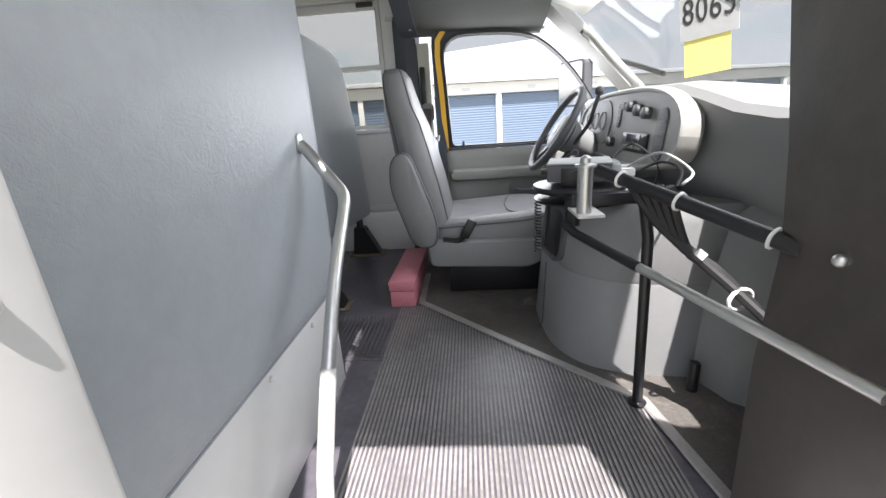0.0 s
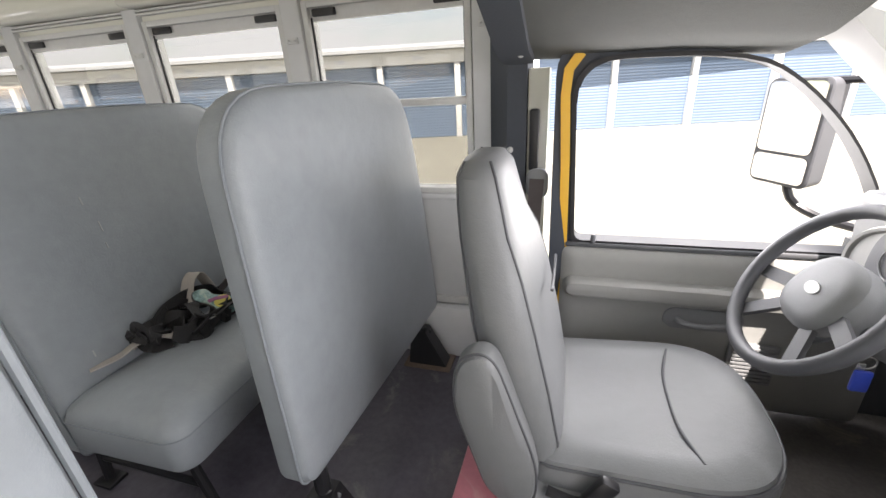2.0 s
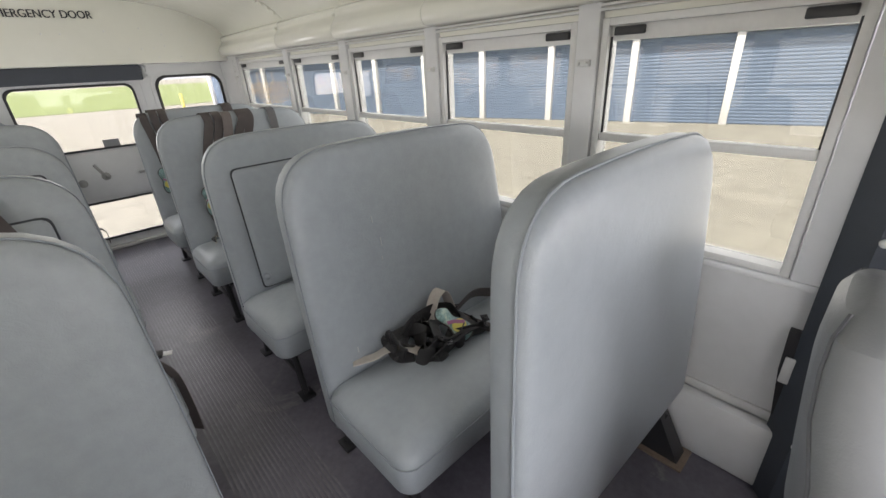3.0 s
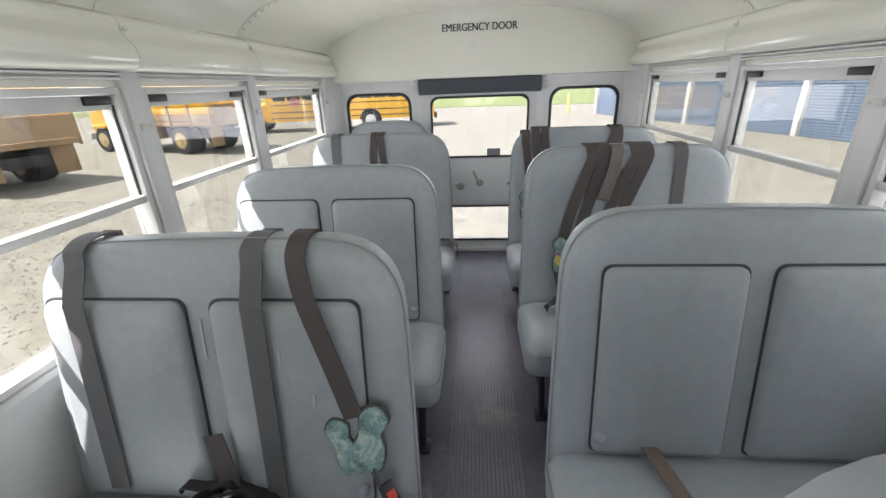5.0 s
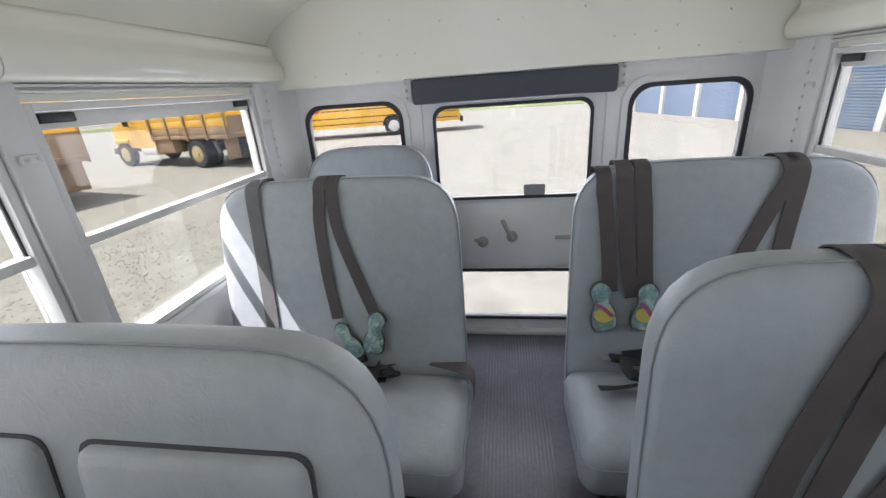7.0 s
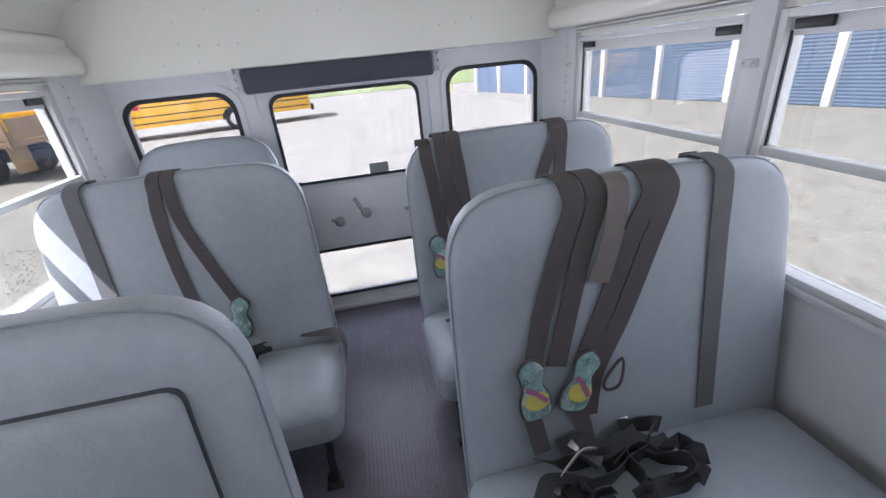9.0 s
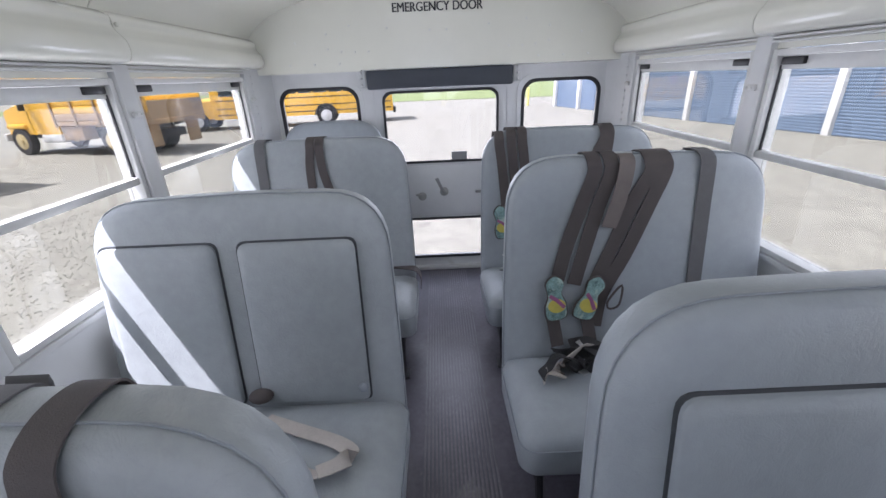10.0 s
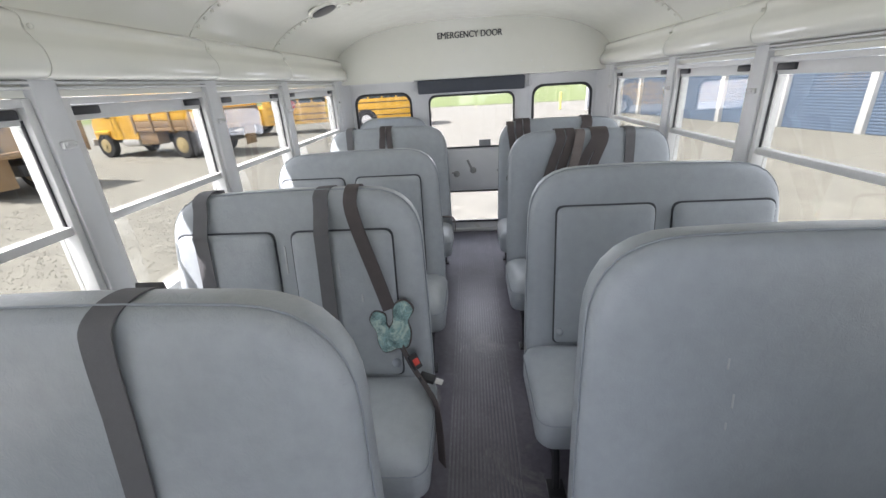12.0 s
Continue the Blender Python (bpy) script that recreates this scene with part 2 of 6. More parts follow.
def thing(name, label, category, at=None, group="", kind=""):
    ob = new(name)
    ob.empty_display_size = 0.05
    if at is not None:
        ob.matrix_world = ORIGIN @ (at if isinstance(at, Matrix) else Matrix.Translation(at))
    return tagged(ob, label, category, group, kind)


def structure(name, bm, material, label, category):
    ob = part(name, bm, material)
    ob.matrix_world = ORIGIN.copy()
    return tagged(ob, label, category, kind="structure")


def box(bm, x0, x1, y0, y1, z0, z1, bev=0.0, seg=2, m=None):
    mm = Matrix.Translation(((x0 + x1) / 2, (y0 + y1) / 2, (z0 + z1) / 2)) @ Matrix.Diagonal((x1 - x0, y1 - y0, z1 - z0, 1))
    vs = bmesh.ops.create_cube(bm, size=1, matrix=mm)["verts"]
    if bev:
        es = list({e for v in vs for e in v.link_edges})
        vs = list({v for f in bmesh.ops.bevel(bm, geom=es, offset=bev, segments=seg, profile=0.5, affect="EDGES")["faces"] for v in f.verts} | {v for v in vs if v.is_valid})
    if m is not None:
        bmesh.ops.transform(bm, matrix=m, verts=vs)
    return bm


def boxed(*a, **k):
    return box(bmesh.new(), *a, **k)


def curve(pts, n=6, closed=False):
    """A smooth line through points."""
    p = [Vector(q) for q in pts]
    out, k = [], len(p)
    for i in range(k if closed else k - 1):
        a, b = p[(i - 1) % k] if closed or i else p[0], p[i]
        c, d = p[(i + 1) % k], p[(i + 2) % k] if closed or i + 2 < k else p[-1]
        for j in range(n):
            t = j / n
            out.append(0.5 * (2 * b + (c - a) * t + (2 * a - 5 * b + 4 * c - d) * t * t + (3 * b - a - 3 * c + d) * t ** 3))
    if not closed:
        out.append(p[-1])
    return out


def sweep(bm, pts, section, up=None, closed=False):
    """Sweeps a flat section (list of (side, up)) along points; up fixes the section's second axis."""
    p = [Vector(q) for q in pts]
    rings, nrm = [], None
    for i, q in enumerate(p):
        if closed:
            d = p[(i + 1) % len(p)] - p[i - 1]
        else:
            d = p[min(i + 1, len(p) - 1)] - p[max(i - 1, 0)]
        d.normalize()
        if up is not None:
            s = d.cross(Vector(up)).normalized()
        else:
            if nrm is None:
                nrm = d.orthogonal().normalized()
            nrm = (nrm - d * nrm.dot(d)).normalized()
            s = nrm
        u = s.cross(d).normalized()
        rings.append([bm.verts.new(q + s * a + u * b) for a, b in section])
    k = len(section)
    pairs = list(zip(rings, rings[1:])) + ([(rings[-1], rings[0])] if closed else [])
    for r0, r1 in pairs:
        for j in range(k):
            bm.faces.new((r0[j], r0[(j + 1) % k], r1[(j + 1) % k], r1[j]))
    if not closed:
        bm.faces.new(rings[0])
        bm.faces.new(rings[-1][::-1])
    return bm


def ring(r, seg=10):
    return [(r * math.cos(2 * math.pi * i / seg), r * math.sin(2 * math.pi * i / seg)) for i in range(seg)]


def tube(bm, pts, r, seg=10, closed=False):
    return sweep(bm, pts, ring(r, seg), closed=closed)


def ribbon(bm, pts, side, w, t=0.003):
    """A flat strap along points; side: the direction of its width."""
    p = [Vector(q) for q in pts]
    s = Vector(side).normalized()
    rows = []
    for i, q in enumerate(p):
        d = (p[min(i + 1, len(p) - 1)] - p[max(i - 1, 0)]).normalized()
        ss = (s - d * s.dot(d)).normalized()
        u = ss.cross(d).normalized()
        rows.append([bm.verts.new(q + ss * a * w / 2 + u * b * t / 2) for a, b in ((-1, -1), (1, -1), (1, 1), (-1, 1))])
    for r0, r1 in zip(rows, rows[1:]):
        for j in range(4):
            bm.faces.new((r0[j], r0[(j + 1) % 4], r1[(j + 1) % 4], r1[j]))
    bm.faces.new(rows[0])
    bm.faces.new(rows[-1][::-1])
    return bm


def round_rect(x0, x1, y0, y1, r, seg=6):
    out = []
    for cx, cy, a in ((x1 - r, y1 - r, 0), (x0 + r, y1 - r, 90), (x0 + r, y0 + r, 180), (x1 - r, y0 + r, 270)):
        for i in range(seg + 1):
            t = radians(a + 90 * i / seg)
            out.append((cx + r * math.cos(t), cy + r * math.sin(t)))
    return out


def round_poly(pts, seg=6):
    """A polygon of (x, y, radius) with rounded corners."""
    out, k = [], len(pts)
    for i, (x, y, r) in enumerate(pts):
        p, a, b = Vector((x, y)), Vector(pts[i - 1][:2]), Vector(pts[(i + 1) % k][:2])
        if r <= 0:
            out.append((x, y))
            continue
        da, db = (a - p), (b - p)
        ra = p + da.normalized() * min(r, da.length / 2)
        rb = p + db.normalized() * min(r, db.length / 2)
        for j in range(seg + 1):
            t = j / seg
            q = ra * (1 - t) ** 2 + p * 2 * t * (1 - t) + rb * t * t
            out.append((q.x, q.y))
    return out


def inset(out, d):
    """A convex outline drawn in by about d on each side."""
    us, vs = [p[0] for p in out], [p[1] for p in out]
    cu, cv = (min(us) + max(us)) / 2, (min(vs) + max(vs)) / 2
    ku, kv = 1 - 2 * d / (max(us) - min(us)), 1 - 2 * d / (max(vs) - min(vs))
    return [(cu + (u - cu) * ku, cv + (v - cv) * kv) for u, v in out]


def pillow(bm, out, rings, place):
    """A padded slab: rings of (depth, inset) of one outline; place maps (u, v, depth) into space."""
    loops = [[bm.verts.new(place(u, v, d)) for u, v in inset(out, i)] for d, i in rings]
    k = len(out)
    for r0, r1 in zip(loops, loops[1:]):
        for j in range(k):
            bm.faces.new((r0[j], r0[(j + 1) % k], r1[(j + 1) % k], r1[j]))
    for lp in (loops[0], loops[-1]):
        c = bm.verts.new(sum((v.co for v in lp), Vector()) / k)
        for j in range(k):
            bm.faces.new((lp[j], lp[(j + 1) % k], c))
    return bm


def plate(bm, outer, holes, place, t):
    """A flat sheet of thickness t with holes, given in the plane; place maps (u, v, depth) into space."""
    bm2 = bmesh.new()
    edges = []
    for lp in (outer, *holes):
        vs = [bm2.verts.new((u, v, 0)) for u, v in lp]
        edges += [bm2.edges.new((vs[i], vs[(i + 1) % len(vs)])) for i in range(len(vs))]
    bmesh.ops.triangle_fill(bm2, use_beauty=True, use_dissolve=False, edges=edges)
    ext = bmesh.ops.extrude_face_region(bm2, geom=list(bm2.faces))
    bmesh.ops.translate(bm2, vec=(0, 0, t), verts=[g for g in ext["geom"] if isinstance(g, bmesh.types.BMVert)])
    vm = {v: bm.verts.new(place(v.co.x, v.co.y, v.co.z)) for v in bm2.verts}
    for f in bm2.faces:
        bm.faces.new([vm[v] for v in f.verts])
    bm2.free()
    return bm


def frame_ring(bm, out, w, t, place):
    """A frame along an outline: w wide inwards, t deep."""
    a, b, k = out, inset(out, w), len(out)
    lp = [[bm.verts.new(place(u, v, d)) for u, v in o] for o, d in ((a, 0), (a, t), (b, t), (b, 0))]
    for r0, r1 in zip(lp, lp[1:] + lp[:1]):
        for j in range(k):
            bm.faces.new((r0[j], r0[(j + 1) % k], r1[(j + 1) % k], r1[j]))
    return bm


def lathe(bm, prof, m, seg=20):
    """Turns (radius, height) about z, then moves it by m."""
    rows = [[bm.verts.new(m @ Vector((r * math.cos(2 * math.pi * i / seg), r * math.sin(2 * math.pi * i / seg), h))) for i in range(seg)] for r, h in prof]
    for r0, r1 in zip(rows, rows[1:]):
        for j in range(seg):
            bm.faces.new((r0[j], r0[(j + 1) % seg], r1[(j + 1) % seg], r1[j]))
    bm.faces.new(rows[0][::-1])
    bm.faces.new(rows[-1])
    return bm


def loft(bm, loops, cap=True):
    rows = [[bm.verts.new(p) for p in lp] for lp in loops]
    k = len(rows[0])
    for r0, r1 in zip(rows, rows[1:]):
        for j in range(k):
            bm.faces.new((r0[j], r0[(j + 1) % k], r1[(j + 1) % k], r1[j]))
    if cap:
        for lp in (rows[0], rows[-1]):
            c = bm.verts.new(sum((v.co for v in lp), Vector()) / k)
            for j in range(k):
                bm.faces.new((lp[j], lp[(j + 1) % k], c))
    return bm


def aim(a, b):
    """A pose at a whose z axis points to b."""
    return Matrix.Translation(a) @ (Vector(b) - Vector(a)).to_track_quat("Z", "Y").to_matrix().to_4x4()


def words(name, body, size, m, material, parent=None, depth=0.0008, squeeze=1.0, bold=0.028):
    """Lettering as a mesh, centred at m."""
    cu = bpy.data.curves.new(name, "FONT")
    cu.body, cu.size, cu.align_x, cu.align_y, cu.extrude = body, size, "CENTER", "CENTER", depth
    tmp = bpy.data.objects.new(name, cu)
    me = bpy.data.meshes.new_from_object(tmp)
    bpy.data.objects.remove(tmp)
    if bold:
        fat = bmesh.new()
        for k in (-1, 0, 1):
            me.transform(Matrix.Translation((k * bold * size, 0, k * 0.0001)))
            fat.from_mesh(me)
            me.transform(Matrix.Translation((-k * bold * size, 0, -k * 0.0001)))
        fat.to_mesh(me)
        fat.free()
    me.transform(m @ Matrix.Diagonal((squeeze, 1, 1, 1)))
    me.materials.append(material)
    ob = new(name, me)
    if parent:
        ob.parent = parent
    return ob
# ---- the bus body ----
W = 1.13          # inner face of the side walls
ZS, ZM, ZT = 0.715, 1.04, 1.385   # window sill, middle bar, window top
POSTS = (0.235, 1.255, 2.005, 2.74, 3.475, 4.17)
XR, XF = 0.0, 4.17
GROUND_Z = -0.8


def roof_z(y):
    return 1.50 + 0.335 * max(0.0, 1 - abs(y / 1.15) ** 2.7) ** (1 / 2.0)


bm = bmesh.new()
plate(bm, [(-0.02, -1.19), (4.20, -1.19), (4.20, -0.67), (5.10, -0.67), (5.10, -0.60), (5.75, -0.60), (5.75, 1.09), (4.30, 1.09), (4.30, 1.19), (-0.02, 1.19)], [],
      lambda u, v, d: (u, v, -0.05 + d), 0.05)
floor = structure("floor", bm, FLOOR, "dark grey rubber floor of a small school bus, scuffed", "floor")

# ribbed rubber runners: the aisle and the entry
bm = bmesh.new()
for i in range(19):
    y = -0.135 + i * 0.015
    box(bm, 0.03, 4.26, y - 0.0035, y + 0.0035, -0.001, 0.0035)
tagged(part("aisle_runner_rib", bm, RIB, floor), kind="stuff")
bm = bmesh.new()
x = 4.255
while x < 4.98:
    y1 = min(0.255, 0.285 - (x - 4.325) * 0.96) if x > 4.325 else 0.255
    y0 = -0.665
    box(bm, x - 0.0029, x + 0.0029, y0, y1, -0.001, 0.004)
    x += 0.0112
tagged(part("entry_rib", bm, ENTRY_RIB, floor), kind="stuff")
bm = bmesh.new()
x = 4.02
while x < 4.245:
    box(bm, x - 0.004, x + 0.004, -0.12, 0.18, -0.001, 0.0035)
    x += 0.0165
tagged(part("aisle_cross_rib", bm, RIB, floor), kind="stuff")

# worn mat under the driver's seat, behind a metal edge strip
bm = bmesh.new()
plate(bm, [(4.335, 0.295), (4.68, -0.06), (4.98, -0.36), (5.03, -0.66), (5.66, -0.60), (5.66, 1.07), (4.31, 1.07)], [], lambda u, v, d: (u, v, d), 0.006)
structure("cab_mat", bm, CARPET, "worn black floor mat of the driver's area, dusty", "mat")
bm = bmesh.new()
sweep(bm, [(4.33, 0.62, 0.007), (4.335, 0.285, 0.007), (4.68, -0.065, 0.007), (4.985, -0.365, 0.007), (5.03, -0.67, 0.007)],
      [(-0.016, 0), (0.016, 0), (0.012, 0.004), (-0.012, 0.004)], up=(0, 0, 1))
structure("floor_edge_strip", bm, TRIM, "worn metal strip along the edge of the ribbed floor", "trim")
bm = bmesh.new()
box(bm, 4.22, 5.10, -0.69, -0.655, -0.03, 0.004, 0.003)
structure("step_nosing", bm, PLASTIC_W, "white nosing on the edge of the top step", "trim")

# step well
bm = bmesh.new()
box(bm, 4.20, 5.10, -0.70, -0.67, -0.26, -0.052)
box(bm, 4.20, 5.10, -0.96, -0.67, -0.29, -0.26)
box(bm, 4.20, 5.10, -0.99, -0.96, -0.52, -0.26)
box(bm, 4.20, 5.10, -1.20, -0.96, -0.55, -0.52)
structure("entry_steps", bm, RIB, "black rubber entry steps down to the ground", "steps")

# side walls below the windows, with a ledge and a low duct
for s, nm in ((1, "wall_driver_side"), (-1, "wall_door_side")):
    bm = bmesh.new()
    xe = XF + 0.06 if s > 0 else 4.19
    box(bm, -0.06, xe, min(s * W, s * (W + 0.07)), max(s * W, s * (W + 0.07)), -0.75, ZS - 0.002, 0.0)
    wall = structure(nm, bm, WHITE, "pale grey painted steel side wall below the windows", "wall")
    part("sill_ledge", boxed(0.2, xe, min(s * (W - 0.018), s * (W + 0.03)), max(s * (W - 0.018), s * (W + 0.03)), ZS - 0.022, ZS, 0.004), WHITE, wall)
    part("low_ledge", boxed(0.1, xe, min(s * (W - 0.05), s * (W - 0.002)), max(s * (W - 0.05), s * (W - 0.002)), 0.0, 0.24, 0.012), WHITE, wall)
    part("chair_rail", boxed(0.1, xe, min(s * (W - 0.012), s * (W - 0.001)), max(s * (W - 0.012), s * (W - 0.001)), 0.245, 0.275, 0.003), ALU, wall)
    # header over the windows
    bm = bmesh.new()
    box(bm, -0.06, XF + 0.06, min(s * (W + 0.002), s * (W + 0.07)), max(s * (W + 0.002), s * (W + 0.07)), ZT + 0.002, 1.62)
    structure("header_driver_side" if s > 0 else "header_door_side", bm, CREAM, "cream painted steel band above the side windows", "wall")


def side_window(i, x0, x1, s):
    """A split-sash bus window: posts of the frame, fixed lower pane, upper sash with two black latches."""
    w = thing("window_%d" % i, "split-sash bus window with pale metal frame and black latches", "window", (0, 0, 0), kind="structure")
    a, b = x0 + 0.004, x1 - 0.004

    def bx(u0, u1, d0, d1, z0, z1, bev=0.0015):
        return boxed(u0, u1, min(s * d0, s * d1), max(s * d0, s * d1), z0, z1, bev)
    fw = 0.022
    part("frame", bx(a, a + fw, W - 0.012, W + 0.05, ZS + 0.002, ZT), ALU, w)
    part("frame", bx(b - fw, b, W - 0.012, W + 0.05, ZS + 0.002, ZT), ALU, w)
    part("frame", bx(a + fw, b - fw, W - 0.012, W + 0.05, ZS + 0.002, ZS + 0.022), ALU, w)
    part("frame", bx(a + fw, b - fw, W - 0.012, W + 0.05, ZT - 0.02, ZT), ALU, w)
    part("sash_top_rail", bx(a + fw, b - fw, W + 0.008, W + 0.024, ZT - 0.062, ZT - 0.0205), ALU, w)
    part("middle_bar", bx(a + fw, b - fw, W - 0.006, W + 0.03, ZM - 0.013, ZM + 0.013, 0.004), ALU, w)
    p1 = part("upper_pane", bx(a + fw, b - fw, W + 0.014, W + 0.019, ZM + 0.013, ZT - 0.062, 0), PANE, w)
    p2 = part("lower_pane", bx(a + fw, b - fw, W + 0.032, W + 0.037, ZS + 0.022, ZM - 0.01, 0), PANE, w)
    p1.visible_shadow = p2.visible_shadow = False
    for u in (a + fw + 0.012, b - fw - 0.102):
        part("latch", bx(u, u + 0.09, W - 0.004, W + 0.02, ZT - 0.048, ZT - 0.024, 0.004), BLACK, w)
    part("sash_seal", bx(a + fw, a + fw + 0.006, W + 0.006, W + 0.012, ZM, ZT - 0.05, 0), RUBBER, w)
    part("sash_seal", bx(b - fw - 0.006, b - fw, W + 0.006, W + 0.012, ZM, ZT - 0.05, 0), RUBBER, w)


k = 0
for s in (1, -1):
    post = thing("window_posts_driver_side" if s > 0 else "window_posts_door_side", "pale painted steel posts between the side windows", "post", (0, 0, 0), kind="structure")
    for j, x in enumerate(POSTS):
        hw = 0.038 if 0 < j < 5 else 0.045
        bm = boxed(x - hw, x + hw, min(s * (W - 0.022), s * (W + 0.07)), max(s * (W - 0.022), s * (W + 0.07)), ZS + 0.001, 1.45, 0.006)
        p = part("post", bm, WHITE, post)
        bmc = boxed(x - 0.022, x + 0.022, min(s * (W - 0.036), s * (W - 0.023)), max(s * (W - 0.036), s * (W - 0.023)), 1.255, 1.275, 0.003)
        for dx in (-0.013, 0.013):
            bmesh.ops.create_uvsphere(bmc, u_segments=8, v_segments=5, radius=0.005, matrix=Matrix.Translation((x + dx, s * (W - 0.037), 1.265)))
        part("clip", bmc, ALU, p)
    for j in range(5):
        k += 1
        side_window(k, POSTS[j] + 0.038 + (0.007 if j == 0 else 0), POSTS[j + 1] - 0.038 - (0.007 if j == 4 else 0), s)

# padded tube cover above the windows, in lengths, with rounded ends
SEAMS = [-0.0, 1.27, 2.02, 2.76, 3.49, 4.20]
for s in (1, -1):
    tubes = thing("header_cover_driver_side" if s > 0 else "header_cover_door_side", "rounded cream steel cover along the ceiling edge", "trim", (0, 0, 0), kind="structure")
    prof = [(W + 0.01, 1.428), (W - 0.055, 1.430), (W - 0.078, 1.442), (W - 0.086, 1.468), (W - 0.080, 1.498), (W - 0.062, 1.522), (W - 0.048, 1.545), (W - 0.046, 1.575), (W + 0.01, 1.60)]
    fine = [(v.x, v.y) for v in curve([(a, b, 0) for a, b in prof], 4)]
    for x0, x1 in zip(SEAMS, SEAMS[1:]):
        bm = bmesh.new()
        loops = []
        for x, sc in ((x0 + 0.11 if x0 == 0 else x0 + 0.002, 0.985), (x0 + 0.115 if x0 == 0 else x0 + 0.006, 1.0), (x1 - 0.004, 1.0), (x1 - 0.001, 0.985)):
            loops.append([(x, s * (W + (a - W) * sc), 1.5 + (b - 1.5) * sc) for a, b in fine])
        loft(bm, loops)
        t = part("cover_length", bm, CREAM, tubes)
        bmr = bmesh.new()
        bmesh.ops.create_uvsphere(bmr, u_segments=8, v_segments=5, radius=0.007, matrix=Matrix.Translation((x1 - 0.015, s * (W - 0.052), 1.548)))
        part("rivet", bmr, CREAM, t)
    bm = bmesh.new()
    for z in (1.405, 1.418):
        box(bm, 0.10, 4.2, min(s * (W - 0.02), s * (W + 0.01)), max(s * (W - 0.02), s * (W + 0.01)), z, z + 0.008, 0.002)
    part("drip_lip", bm, ALU, tubes)

# arched ceiling in sheets with riveted seams
bm = bmesh.new()
ys = [1.15 * math.sin(math.pi / 2 * i / 22) for i in range(-22, 23)]
for x0, x1 in zip([-0.06] + SEAMS[1:], SEAMS[1:-1] + [4.40]):
    lo = [bm.verts.new((x0, y, roof_z(y))) for y in ys], [bm.verts.new((x1, y, roof_z(y))) for y in ys]
    up = [bm.verts.new((x0, y, roof_z(y) + 0.05)) for y in ys], [bm.verts.new((x1, y, roof_z(y) + 0.05)) for y in ys]
    for j in range(len(ys) - 1):
        bm.faces.new((lo[0][j], lo[0][j + 1], lo[1][j + 1], lo[1][j]))
        bm.faces.new((up[0][j], up[0][j + 1], up[1][j + 1], up[1][j]))
    for q in (0, 1):
        for j in range(len(ys) - 1):
            bm.faces.new((lo[q][j], lo[q][j + 1], up[q][j + 1], up[q][j]))
for x in SEAMS[1:-1]:
    sweep(bm, [(x + 0.018, y, roof_z(y) - 0.0012) for y in ys], [(-0.02, -0.003), (0.02, -0.003), (0.02, 0.003), (-0.02, 0.003)], up=(0, 0, 1))
    y = -1.08
    while y < 1.08:
        bmesh.ops.create_uvsphere(bm, u_segments=6, v_segments=4, radius=0.0085, matrix=Matrix.Translation((x + 0.02, y, roof_z(y) - 0.0065)))
        y += 0.062 if abs(y) < 0.85 else 0.035
structure("ceiling", bm, CREAM, "arched cream painted steel ceiling with riveted seams", "ceiling")

# rear wall: recessed lower part with windows, proud arched panel above
RW = [(0.53, 1.03, 0.90, 1.305)]


def on_rear(x):
    return lambda u, v, d: (x + d, u, v)


arch = [(1.15 * math.sin(math.pi / 2 * i / 20), roof_z(1.15 * math.sin(math.pi / 2 * i / 20)) + 0.02) for i in range(20, -21, -1)]
bm = bmesh.new()
plate(bm, [(1.19, -0.7), (1.19, 1.62), (-1.19, 1.62), (-1.19, -0.7)],
      [round_rect(0.53, 1.03, 0.90, 1.305, 0.085), round_rect(-1.03, -0.53, 0.90, 1.305, 0.085), round_rect(-0.43, 0.43, 0.02, 1.36, 0.05)], on_rear(-0.06), 0.06)
rear = structure("wall_rear", bm, WHITE, "pale grey painted steel rear wall with rounded windows", "wall")
bm = bmesh.new()
plate(bm, [(1.15, 1.40), *arch, (-1.15, 1.40)], [], on_rear(0.085), 0.012)
up = structure("rear_arch_panel", bm, CREAM, "arched cream panel above the emergency door, dotted with screws", "wall")
for s in (1, -1):
    bm = bmesh.new()
    sweep(bm, [(0.045, s * 0.48, 1.405), (0.045, s * 1.14, 1.405)], [(-0.05, -0.012), (0.05, -0.003), (0.05, 0.006), (-0.05, 0.006)], up=(0, 0, 1))
    part("lower_flange", bm, CREAM, up)
bm = bmesh.new()
for y, z in [(s * a, b) for s in (1, -1) for a, b in ((0.30, 1.62), (0.52, 1.64), (0.42, 1.50), (0.50, 1.50), (0.58, 1.505), (0.66, 1.52), (0.60, 1.44), (0.75, 1.44), (0.90, 1.44), (0.05, 1.60), (0.85, 1.56), (0.66, 1.60))]:
    bmesh.ops.create_uvsphere(bm, u_segments=6, v_segments=4, radius=0.005, matrix=Matrix.Translation((0.098, y, z)))
tagged(part("screw_heads", bm, WHITE, up), kind="stuff")
words("lettering", "EMERGENCY DOOR", 0.068, Matrix(((0, 0, 1, 0.0995), (1, 0, 0, 0.0), (0, 1, 0, 1.718), (0, 0, 0, 1))), INK, up, squeeze=0.86)

